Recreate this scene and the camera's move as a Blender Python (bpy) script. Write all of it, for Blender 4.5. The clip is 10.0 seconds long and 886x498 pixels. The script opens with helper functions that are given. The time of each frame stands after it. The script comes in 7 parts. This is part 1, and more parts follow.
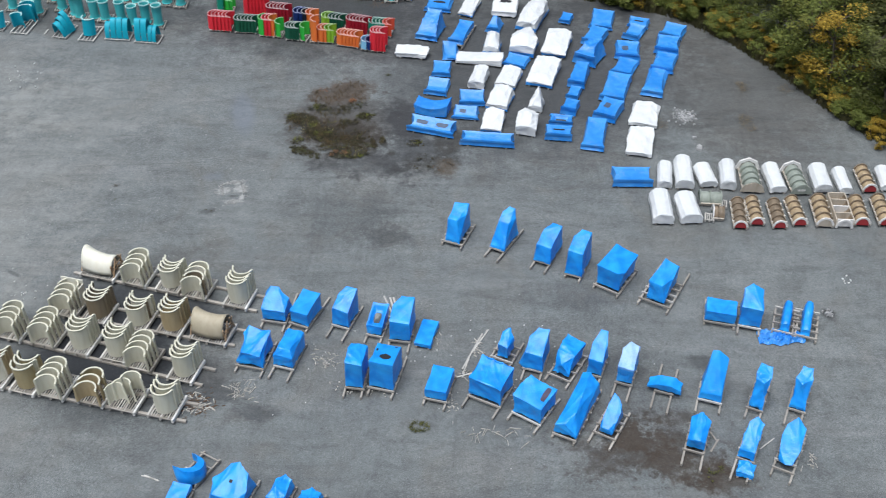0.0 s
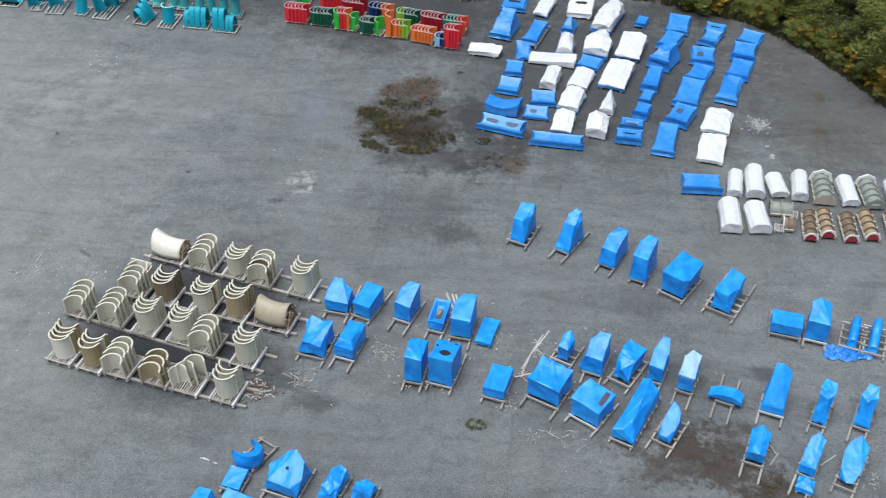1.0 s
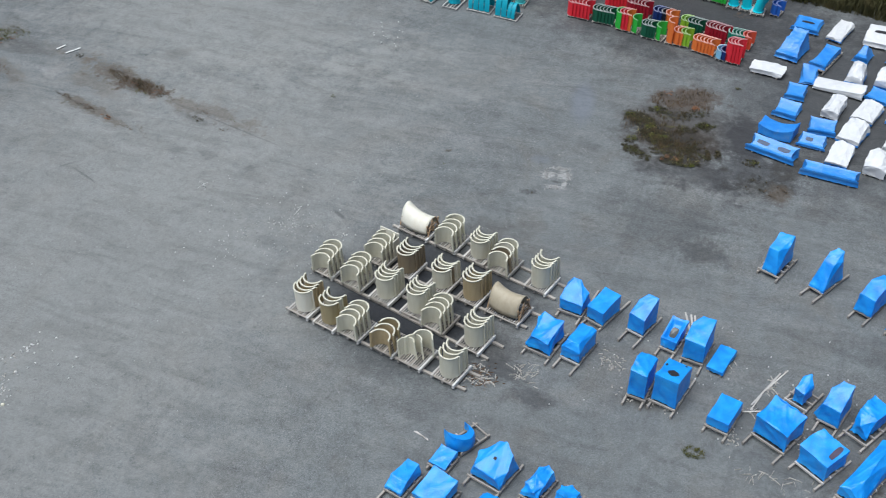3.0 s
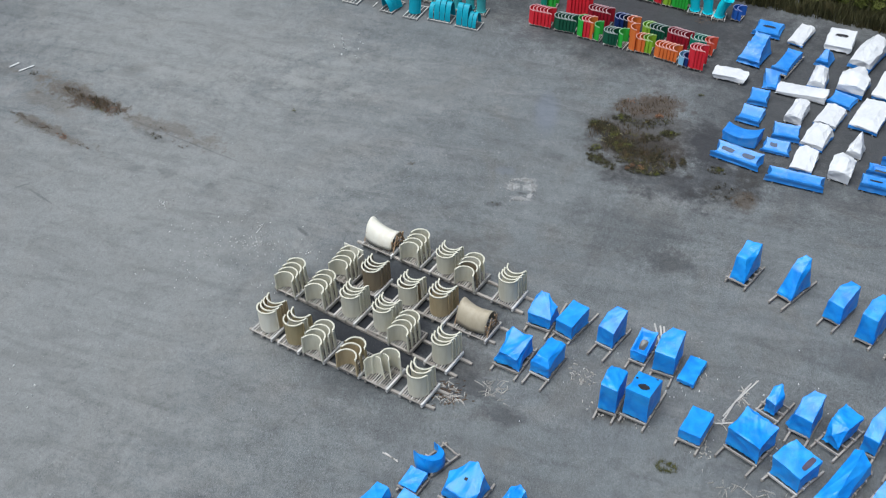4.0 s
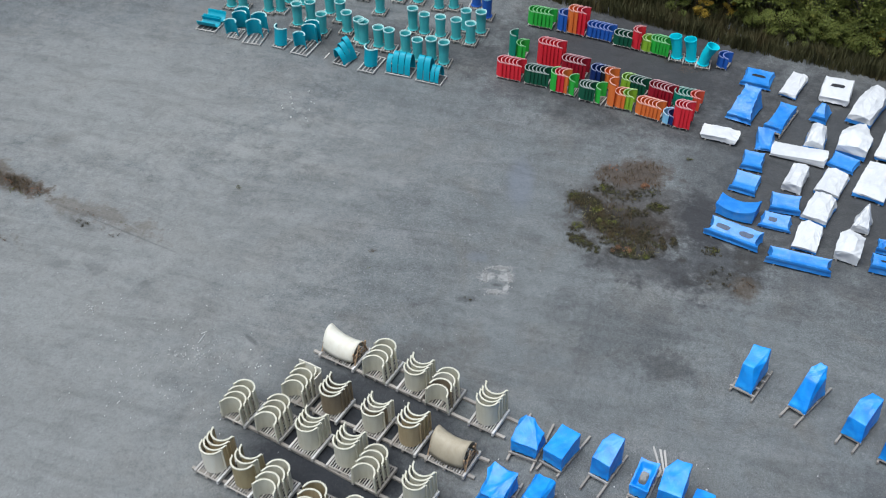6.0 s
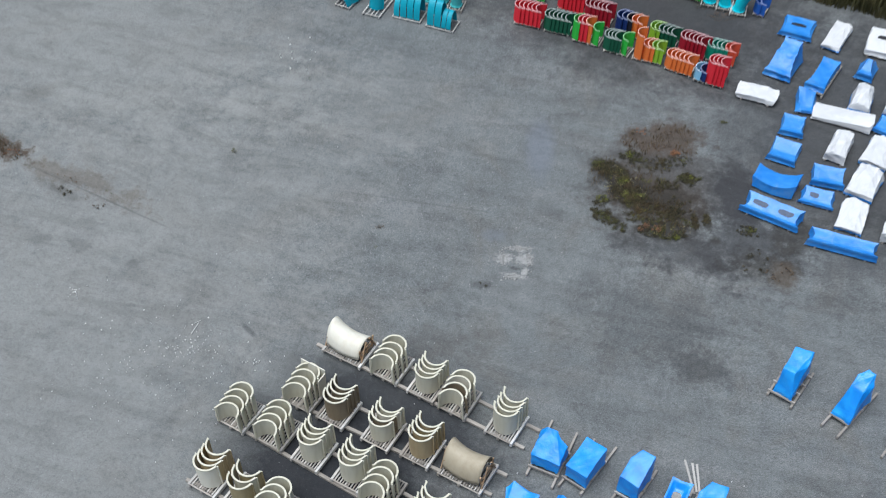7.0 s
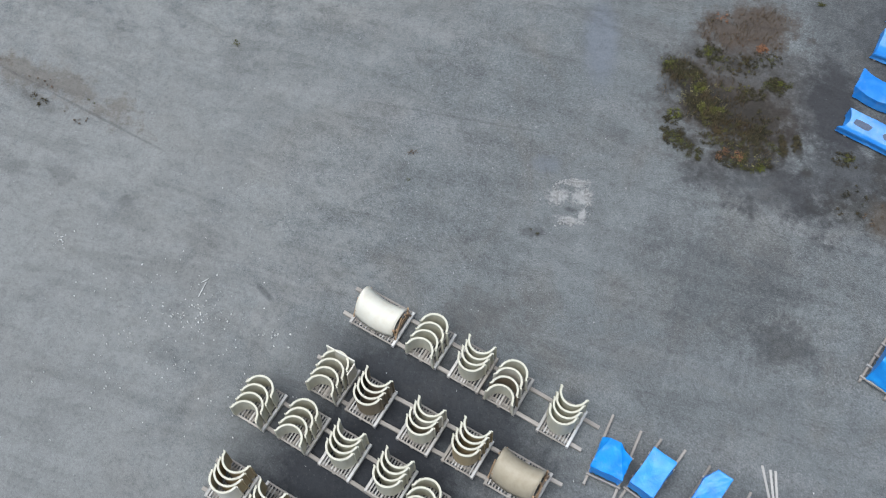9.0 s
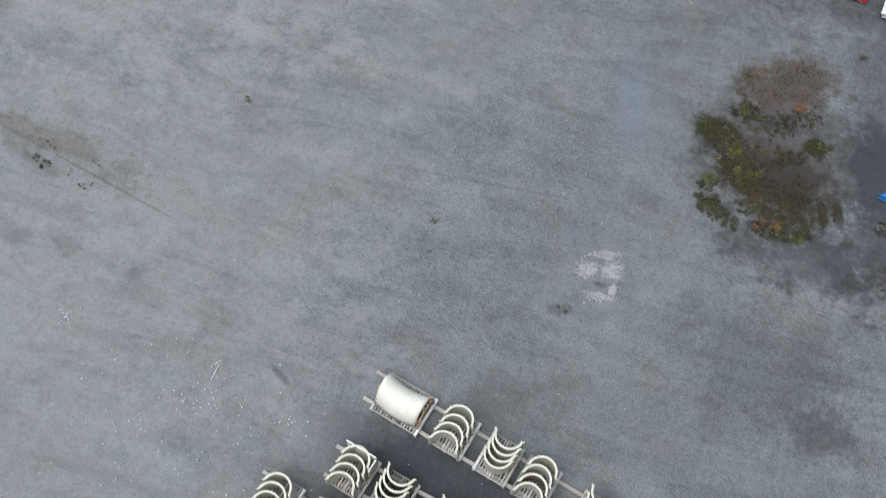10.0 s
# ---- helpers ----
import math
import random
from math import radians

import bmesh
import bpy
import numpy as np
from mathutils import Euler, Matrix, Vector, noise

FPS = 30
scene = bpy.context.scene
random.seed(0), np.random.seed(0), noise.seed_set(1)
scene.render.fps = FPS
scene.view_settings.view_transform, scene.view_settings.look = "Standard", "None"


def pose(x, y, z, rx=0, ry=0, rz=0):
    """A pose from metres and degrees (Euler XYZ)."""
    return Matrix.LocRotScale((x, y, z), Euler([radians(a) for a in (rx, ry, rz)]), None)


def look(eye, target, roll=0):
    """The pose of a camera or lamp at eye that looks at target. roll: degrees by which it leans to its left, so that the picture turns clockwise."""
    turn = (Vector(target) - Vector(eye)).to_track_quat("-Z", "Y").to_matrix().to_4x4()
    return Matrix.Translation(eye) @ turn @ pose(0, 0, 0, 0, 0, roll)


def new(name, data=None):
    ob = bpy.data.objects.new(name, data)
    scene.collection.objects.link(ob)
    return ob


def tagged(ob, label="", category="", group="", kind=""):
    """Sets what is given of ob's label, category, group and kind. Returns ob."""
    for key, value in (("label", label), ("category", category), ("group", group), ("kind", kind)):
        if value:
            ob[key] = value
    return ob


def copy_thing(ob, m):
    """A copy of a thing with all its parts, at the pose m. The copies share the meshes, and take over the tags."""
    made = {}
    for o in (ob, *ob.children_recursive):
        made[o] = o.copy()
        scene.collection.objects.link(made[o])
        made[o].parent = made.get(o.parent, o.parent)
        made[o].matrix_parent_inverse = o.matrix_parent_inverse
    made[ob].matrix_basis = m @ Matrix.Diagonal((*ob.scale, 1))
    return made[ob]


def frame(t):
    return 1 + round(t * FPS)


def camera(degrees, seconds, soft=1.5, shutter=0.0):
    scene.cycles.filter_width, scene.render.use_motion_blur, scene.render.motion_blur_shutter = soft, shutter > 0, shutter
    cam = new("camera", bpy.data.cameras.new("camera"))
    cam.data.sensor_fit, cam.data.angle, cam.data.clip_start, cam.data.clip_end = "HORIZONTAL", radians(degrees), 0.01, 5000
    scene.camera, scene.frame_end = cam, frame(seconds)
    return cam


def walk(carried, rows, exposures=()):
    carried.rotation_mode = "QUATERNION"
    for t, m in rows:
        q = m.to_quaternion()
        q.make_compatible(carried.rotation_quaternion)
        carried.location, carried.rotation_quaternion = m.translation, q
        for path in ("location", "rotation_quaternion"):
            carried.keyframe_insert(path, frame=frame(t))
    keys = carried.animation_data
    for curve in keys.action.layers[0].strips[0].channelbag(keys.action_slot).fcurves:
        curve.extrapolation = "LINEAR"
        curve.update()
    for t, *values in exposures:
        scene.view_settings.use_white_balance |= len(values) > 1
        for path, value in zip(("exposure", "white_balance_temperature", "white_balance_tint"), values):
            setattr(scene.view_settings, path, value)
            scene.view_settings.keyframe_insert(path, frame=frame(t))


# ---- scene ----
cam = camera(42.7, 10.0, soft=1.08, shutter=0.6)
PATH = [
    (0, (1.211, 0.793, 30.295), (1.172, 2.314, 28.996), 0.8),
    (0.5, (1.155, 0.717, 30.326), (1.066, 2.234, 29.026), 0.8),
    (1, (1.19, 0.729, 30.295), (1.039, 2.24, 28.994), 0.6),
    (1.5, (1.103, 0.783, 30.237), (0.897, 2.287, 28.934), 0.5),
    (1.8, (1.042, 0.781, 30.179), (0.757, 2.27, 28.876), 0.19),
    (2, (1.002, 0.779, 30.141), (0.634, 2.251, 28.837), 0.0),
    (2.2, (1.1, 0.809, 30.117), (0.634, 2.253, 28.814), -0.37),
    (2.5, (1.247, 0.855, 30.081), (0.668, 2.257, 28.779), -0.8),
    (2.7, (1.237, 0.925, 30.076), (0.657, 2.326, 28.772), -0.81),
    (3.8, (1.042, 1.685, 30.033), (0.53, 3.109, 28.725), -0.5),
    (4, (0.987, 1.836, 30.029), (0.472, 3.265, 28.727), -0.6),
    (4.5, (0.593, 2.915, 30.003), (0.092, 4.353, 28.707), -0.5),
    (5, (0.063, 4.405, 29.997), (-0.439, 5.85, 28.709), -0.6),
    (5.2, (-0.188, 5.136, 29.989), (-0.687, 6.586, 28.704), -0.5),
    (6.3, (-2.276, 9.702, 29.981), (-2.69, 11.11, 28.622), 0.1),
    (6.5, (-2.683, 10.598, 29.982), (-3.092, 11.981, 28.596), 0.4),
    (7, (-3.639, 12.93, 29.992), (-4.03, 14.231, 28.524), 0.6),
    (7.5, (-4.66, 15.349, 30.019), (-5.024, 16.552, 28.463), 0.7),
    (8, (-5.719, 17.796, 30.08), (-6.053, 18.897, 28.444), 0.8),
    (8.5, (-6.784, 20.198, 30.196), (-7.083, 21.182, 28.481), 0.8),
    (9, (-7.834, 22.432, 30.327), (-8.093, 23.287, 28.538), 0.9),
    (9.5, (-8.853, 24.498, 30.444), (-9.096, 25.304, 28.63), 1.0),
    (10, (-9.72, 26.149, 30.522), (-9.954, 26.923, 28.693), 1.1),
]
walk(cam, [(t, look(eye, target, roll)) for t, eye, target, roll in PATH], exposures=[(0.0, 0.51, 6130, 7), (2.5, 0.42, 6080, 7), (6.0, 0.40, 6000, 7), (10.0, 0.41, 6000, 8)])


# ---- light ----
SUN_TURN, SUN_UP = 215.0, 73.0
world = bpy.data.worlds.new("overcast_sky")
scene.world = world
world.use_nodes = True
wt = world.node_tree
sky = wt.nodes.new("ShaderNodeTexSky")
sky.sky_type, sky.sun_disc = "NISHITA", False
sky.sun_elevation, sky.sun_rotation = radians(SUN_UP), radians(SUN_TURN)
sky.air_density, sky.dust_density, sky.ozone_density = 1.0, 4.0, 1.0
wt.links.new(sky.outputs[0], wt.nodes["Background"].inputs[0])
wt.nodes["Background"].inputs[1].default_value = 0.057
sun = new("sun", bpy.data.lights.new("sun", "SUN"))
sun.data.energy, sun.data.angle, sun.data.color = 2.72, radians(50), (1.0, 0.985, 0.967)
sun.matrix_world = look((0, 0, 60), (-34 * math.sin(radians(SUN_TURN)), -34 * math.cos(radians(SUN_TURN)), 60 - 34 * math.tan(radians(SUN_UP))))


# ---- materials ----
class Nodes:
    """A principled material and short ways to add nodes to it."""

    def __init__(self, name):
        self.mat = bpy.data.materials.new(name)
        self.mat.use_nodes = True
        self.t = self.mat.node_tree
        self.b = self.t.nodes["Principled BSDF"]
        self.co = self.t.nodes.new("ShaderNodeTexCoord")

    def put(self, socket, value):
        if isinstance(value, bpy.types.NodeSocket):
            self.t.links.new(value, socket)
        else:
            socket.default_value = (*value, 1) if isinstance(value, tuple) and len(value) == 3 and socket.type == "RGBA" else value

    def noise(self, scale, detail=3.0, rough=0.55, where="Object", stretch=None, out=0, warp=0.0):
        n = self.t.nodes.new("ShaderNodeTexNoise")
        n.inputs["Scale"].default_value, n.inputs["Detail"].default_value, n.inputs["Roughness"].default_value = scale, detail, rough
        n.inputs["Distortion"].default_value = warp
        src = self.co.outputs[where]
        if stretch:
            m = self.t.nodes.new("ShaderNodeMapping")
            m.inputs["Scale"].default_value = stretch[:3]
            if len(stretch) > 3:
                m.inputs["Rotation"].default_value = (0, 0, radians(stretch[3]))
            self.t.links.new(src, m.inputs[0])
            src = m.outputs[0]
        self.t.links.new(src, n.inputs["Vector"])
        return n.outputs[out]

    def ramp(self, value, *stops):
        r = self.t.nodes.new("ShaderNodeValToRGB")
        e = r.color_ramp.elements
        while len(e) < len(stops):
            e.new(0.5)
        for k, (p, c) in zip(e, stops):
            k.position, k.color = p, (*c, 1) if isinstance(c, tuple) else (c, c, c, 1)
        self.put(r.inputs[0], value)
        return r.outputs[0]

    def mix(self, f, a, b, kind="MIX"):
        m = self.t.nodes.new("ShaderNodeMix")
        m.data_type, m.blend_type = "RGBA", kind
        for s, v in ((m.inputs["Factor"], f), (m.inputs[6], a), (m.inputs[7], b)):
            self.put(s, v)
        return m.outputs[2]

    def math(self, op, a, b=0.0, c=0.0):
        m = self.t.nodes.new("ShaderNodeMath")
        m.operation = op
        for s, v in zip(m.inputs, (a, b, c)):
            self.put(s, v)
        return m.outputs[0]

    def random(self):
        return self.t.nodes.new("ShaderNodeObjectInfo").outputs["Random"]

    def island(self):
        return self.t.nodes.new("ShaderNodeNewGeometry").outputs["Random Per Island"]

    def bump(self, height, strength, distance=0.02, chain=None):
        n = self.t.nodes.new("ShaderNodeBump")
        n.inputs["Strength"].default_value, n.inputs["Distance"].default_value = strength, distance
        self.put(n.inputs["Height"], height)
        if chain is not None:
            self.put(n.inputs["Normal"], chain)
        return n.outputs[0]

    def done(self, color, rough=0.6, normal=None, metal=0.0, spec=None):
        self.put(self.b.inputs["Base Color"], color)
        self.put(self.b.inputs["Roughness"], rough)
        self.b.inputs["Metallic"].default_value = metal
        if spec is not None:
            self.b.inputs["Specular IOR Level"].default_value = spec
        if normal is not None:
            self.put(self.b.inputs["Normal"], normal)
        return self.mat


def film_material(name, deep, pale, dirt, rough, crease=1.0, gloss=0.5, faded_top=False):
    """Stretched plastic sheet: crease lines, paler stretched areas, dust and per-object shade."""
    n = Nodes(name)
    big = n.noise(1.6, 3, where="Object", warp=0.6)
    fine = n.noise(9, 4, 0.6, stretch=(1, 1, 0.35), warp=1.2)
    fold_a = n.math("ABSOLUTE", n.math("SUBTRACT", n.noise(3.0, 3, 0.55, stretch=(1, 1, 0.6), warp=1.6), 0.5))
    fold_b = n.math("ABSOLUTE", n.math("SUBTRACT", n.noise(6.5, 2, 0.5, stretch=(0.8, 1.2, 0.5), warp=2.2), 0.5))
    line_a = n.ramp(fold_a, (0.0, 1.0), (0.045, 0.35), (0.13, 0.0))
    line_b = n.ramp(fold_b, (0.0, 1.0), (0.10, 0.0))
    c = n.mix(n.ramp(big, (0.35, 0.0), (0.7, 1.0)), deep, pale)
    c = n.mix(n.math("MULTIPLY", n.random(), 0.3), c, pale)
    c = n.mix(n.ramp(n.noise(4.5, 6, 0.7), (0.60, 0.0), (0.85, 0.28 * crease)), c, dirt)
    if gloss == 0.65:
        c = n.mix(n.ramp(n.noise(2.3, 6, 0.7, warp=0.8), (0.54, 0.0), (0.72, 0.5)), c, (0.20, 0.33, 0.52))
    if faded_top:
        axes = n.t.nodes.new("ShaderNodeSeparateXYZ")
        n.t.links.new(n.co.outputs["Generated"], axes.inputs[0])
        c = n.mix(n.ramp(n.math("ADD", axes.outputs[2], n.math("MULTIPLY", big, 0.3)), (0.70, 0.0), (0.90, 0.5)), c, (0.60, 0.69, 0.80))
    h = n.bump(fine, 0.06 + 0.05 * crease, 0.02)
    h = n.bump(line_b, 0.06 * crease, 0.012, h)
    h = n.bump(line_a, 0.20 * crease, 0.016, h)
    return n.done(c, n.ramp(fine, (0.3, rough - 0.06), (0.7, rough + 0.14)), h, spec=gloss)


def gelcoat(name, base, stain, amount=0.5):
    """Glass-fibre shell: smooth, weathered in streaks."""
    n = Nodes(name)
    streak = n.noise(5, 5, 0.6, stretch=(1, 1, 0.12))
    c = n.mix(n.math("MULTIPLY", n.ramp(streak, (0.42, 0.0), (0.75, 1.0)), amount), base, stain)
    c = n.mix(n.math("MULTIPLY", n.random(), 0.35 * amount), c, stain)
    return n.done(c, n.ramp(n.noise(14, 3), (0.3, 0.48), (0.7, 0.68)), n.bump(n.noise(30, 3), 0.12, 0.01))


def timber(name, a, b):
    n = Nodes(name)
    grain = n.noise(9, 5, 0.6, stretch=(0.15, 1, 1))
    c = n.mix(n.ramp(grain, (0.3, 0.0), (0.75, 1.0)), a, b)
    c = n.mix(n.math("MULTIPLY", n.random(), 0.6), c, tuple(0.55 * v for v in b))
    return n.done(c, 0.85, n.bump(grain, 0.4, 0.01))


def foliage(name, dark, light, tip, tip_share=0.12):
    n = Nodes(name)
    c = n.mix(n.island(), dark, light)
    c = n.mix(n.math("MULTIPLY", n.random(), 0.55), c, light)
    c = n.mix(n.ramp(n.noise(0.9, 2), (0.62 - tip_share, 0.0), (0.75, 0.7)), c, tip)
    n.b.inputs["Subsurface Weight"].default_value = 0.0
    return n.done(c, 0.65, spec=0.25)


MATS = {
    "blue": film_material("blue_tarpaulin", (0.010, 0.205, 0.71), (0.032, 0.36, 0.88), (0.12, 0.40, 0.74), 0.33),
    "dull": film_material("dull_blue_tarpaulin", (0.016, 0.19, 0.62), (0.055, 0.285, 0.72), (0.26, 0.42, 0.68), 0.40, 0.8, 0.65),
    "faded": film_material("faded_tarpaulin", (0.010, 0.225, 0.76), (0.045, 0.37, 0.90), (0.20, 0.42, 0.72), 0.26, faded_top=True),
    "white": film_material("white_shrink_film", (0.59, 0.605, 0.62), (0.69, 0.70, 0.70), (0.48, 0.48, 0.47), 0.40, 1.0, 0.4),
    "cream": gelcoat("cream_gelcoat", (0.66, 0.645, 0.53), (0.43, 0.395, 0.28), 0.5),
    "pale": gelcoat("pale_gelcoat", (0.76, 0.745, 0.65), (0.60, 0.53, 0.39), 0.45),
    "tan": gelcoat("tan_gelcoat", (0.49, 0.395, 0.235), (0.30, 0.22, 0.115), 0.6),
    "lying_tan": gelcoat("greyed_tan_gelcoat", (0.44, 0.39, 0.29), (0.29, 0.24, 0.16), 0.6),
    "brown": gelcoat("brown_gelcoat", (0.27, 0.22, 0.15), (0.15, 0.11, 0.06), 0.6),
    "olive": gelcoat("olive_gelcoat", (0.40, 0.335, 0.19), (0.24, 0.185, 0.09), 0.6),
    "red": gelcoat("red_gelcoat", (0.74, 0.022, 0.04), (0.55, 0.02, 0.035), 0.4),
    "crimson": gelcoat("crimson_gelcoat", (0.36, 0.008, 0.025), (0.24, 0.008, 0.02), 0.4),
    "forest": gelcoat("forest_green_gelcoat", (0.006, 0.10, 0.05), (0.008, 0.06, 0.035), 0.4),
    "leaf": gelcoat("leaf_green_gelcoat", (0.04, 0.48, 0.05), (0.04, 0.34, 0.05), 0.4),
    "lime": gelcoat("lime_gelcoat", (0.28, 0.52, 0.03), (0.20, 0.38, 0.03), 0.4),
    "orange": gelcoat("orange_gelcoat", (0.80, 0.19, 0.035), (0.62, 0.14, 0.03), 0.4),
    "coral": gelcoat("coral_gelcoat", (0.72, 0.09, 0.04), (0.55, 0.07, 0.04), 0.4),
    "navy": gelcoat("navy_gelcoat", (0.006, 0.03, 0.16), (0.006, 0.02, 0.09), 0.4),
    "black": gelcoat("black_gelcoat", (0.012, 0.016, 0.03), (0.02, 0.02, 0.03), 0.4),
    "royal": gelcoat("royal_blue_gelcoat", (0.02, 0.12, 0.50), (0.02, 0.08, 0.34), 0.4),
    "sky": gelcoat("sky_blue_gelcoat", (0.25, 0.55, 0.78), (0.2, 0.45, 0.65), 0.4),
    "jade": gelcoat("jade_gelcoat", (0.01, 0.26, 0.17), (0.01, 0.18, 0.12), 0.4),
    "cyan": gelcoat("cyan_gelcoat", (0.02, 0.60, 0.72), (0.03, 0.48, 0.58), 0.3),
    "teal": gelcoat("teal_gelcoat", (0.006, 0.34, 0.46), (0.01, 0.25, 0.32), 0.4),
    "aqua": gelcoat("aqua_raw_laminate", (0.085, 0.49, 0.50), (0.05, 0.36, 0.38), 0.6),
    "aqua_rim": gelcoat("aqua_rim", (0.52, 0.80, 0.77), (0.28, 0.58, 0.55), 0.4),
    "sage": gelcoat("sage_laminate", (0.30, 0.33, 0.29), (0.17, 0.19, 0.16), 0.7),
    "mould_tan": gelcoat("tan_laminate", (0.43, 0.325, 0.20), (0.17, 0.125, 0.08), 0.9),
    "mould_brown": gelcoat("brown_laminate", (0.25, 0.19, 0.13), (0.09, 0.07, 0.05), 0.9),
    "mould_rib": gelcoat("dirty_white_ribs", (0.54, 0.48, 0.40), (0.30, 0.24, 0.17), 0.8),
    "mould_red": gelcoat("dull_red_boards", (0.36, 0.03, 0.035), (0.22, 0.03, 0.03), 0.6),
    "rim": gelcoat("white_flange", (0.74, 0.72, 0.70), (0.6, 0.57, 0.53), 0.4),
    "timber": timber("weathered_timber", (0.47, 0.435, 0.39), (0.28, 0.255, 0.225)),
    "fresh_timber": timber("fresh_timber", (0.50, 0.35, 0.22), (0.36, 0.24, 0.14)),
    "white_timber": timber("white_painted_timber", (0.76, 0.755, 0.73), (0.60, 0.59, 0.56)),
    "pale_timber": timber("pale_timber", (0.64, 0.62, 0.585), (0.46, 0.44, 0.41)),
}


TINTS = {"red": (0.62, 0.025, 0.035), "crimson": (0.36, 0.008, 0.025), "forest": (0.006, 0.10, 0.05), "leaf": (0.04, 0.48, 0.05), "lime": (0.28, 0.52, 0.03), "orange": (0.80, 0.19, 0.035), "coral": (0.72, 0.09, 0.04), "navy": (0.02, 0.07, 0.30), "black": (0.05, 0.06, 0.1), "royal": (0.02, 0.12, 0.50), "sky": (0.25, 0.55, 0.78), "jade": (0.01, 0.26, 0.17)}
for tint_name, tint in TINTS.items():
    k = 0.30 if tint_name in ("leaf", "lime", "coral", "royal", "navy") else 0.45
    MATS[tint_name + "_rim"] = gelcoat("pale_" + tint_name + "_rim", tuple(v * (1 - k) + 0.74 * k for v in tint), tuple(v * 0.7 + 0.15 for v in tint), 0.4)


def plain(name, color, rough=0.7, grain=6.0):
    n = Nodes(name)
    f = n.noise(grain, 4)
    return n.done(n.mix(n.ramp(f, (0.3, 0.0), (0.7, 1.0)), color, tuple(0.65 * v for v in color)), rough, n.bump(f, 0.3, 0.02))


# near-black paint for the shade inside holes, vents and slots
MATS["hollow"] = plain("painted_hollow_shade", (0.02, 0.02, 0.025))
MATS["puddle"] = plain("dirty_water", (0.09, 0.10, 0.10), 0.12, 3)
MATS["brown_water"] = plain("brown_rain_water", (0.115, 0.095, 0.135), 0.15, 3)
MATS["worn"] = plain("worn_film", (0.075, 0.11, 0.18), 0.6, 14)
MATS["rubble"] = plain("pale_rubble", (0.40, 0.40, 0.40), 0.8, 12)
MATS["litter"] = plain("white_litter", (0.75, 0.75, 0.73), 0.7, 20)
MATS["splinter"] = plain("timber_splinters", (0.56, 0.53, 0.48), 0.9, 10)
MATS["bark_scraps"] = plain("brown_timber_scraps", (0.17, 0.11, 0.07), 0.9, 10)
MATS["chalk"] = plain("chalk_flakes", (0.40, 0.40, 0.39), 0.9, 20)
MATS["leaves"] = foliage("mixed_leaves", (0.050, 0.066, 0.015), (0.150, 0.175, 0.036), (0.21, 0.19, 0.04), 0.10)
MATS["dark_leaves"] = foliage("dark_leaves", (0.044, 0.054, 0.017), (0.108, 0.116, 0.034), (0.13, 0.115, 0.04), 0.06)
MATS["autumn"] = foliage("autumn_leaves", (0.18, 0.13, 0.02), (0.42, 0.28, 0.035), (0.42, 0.19, 0.035), 0.08)
MATS["grass"] = foliage("dry_grass", (0.034, 0.036, 0.014), (0.078, 0.074, 0.032), (0.12, 0.09, 0.042), 0.12)
MATS["weeds"] = foliage("yard_weeds", (0.014, 0.014, 0.007), (0.058, 0.050, 0.024), (0.075, 0.05, 0.025), 0.12)
MATS["rust_weeds"] = foliage("rust_weeds", (0.06, 0.047, 0.034), (0.12, 0.085, 0.055), (0.15, 0.08, 0.045), 0.05)
MATS["green_weeds"] = foliage("green_weeds", (0.022, 0.027, 0.009), (0.088, 0.090, 0.024), (0.13, 0.115, 0.03), 0.15)
MATS["dry_stalks"] = foliage("dry_stalks", (0.075, 0.058, 0.034), (0.19, 0.145, 0.085), (0.2, 0.13, 0.08), 0.1)
MATS["bright_weeds"] = foliage("bright_weeds", (0.05, 0.06, 0.012), (0.13, 0.14, 0.025), (0.15, 0.15, 0.03), 0.1)
MATS["orange_weeds"] = foliage("orange_weeds", (0.13, 0.07, 0.04), (0.22, 0.11, 0.06), (0.26, 0.11, 0.05), 0.1)
MATS["flecks"] = foliage("weed_flowers", (0.20, 0.19, 0.06), (0.42, 0.38, 0.16), (0.5, 0.48, 0.3), 0.1)
MATS["bark"] = plain("bark", (0.10, 0.08, 0.06), 0.9, 12)


# ---- mesh helpers ----
def mesh_of(name, verts, faces, mats, smooth=False, slots=None):
    me = bpy.data.meshes.new(name)
    me.from_pydata([tuple(v) for v in verts], [], faces)
    for m in mats if isinstance(mats, (list, tuple)) else [mats]:
        me.materials.append(m)
    if slots is not None:
        me.polygons.foreach_set("material_index", slots)
    if smooth:
        me.polygons.foreach_set("use_smooth", [True] * len(me.polygons))
    me.update()
    return me


def part(name, me, parent, label="", m=None):
    ob = new(name, me)
    ob.parent = parent
    if m is not None:
        ob.matrix_basis = m
    return tagged(ob, label)


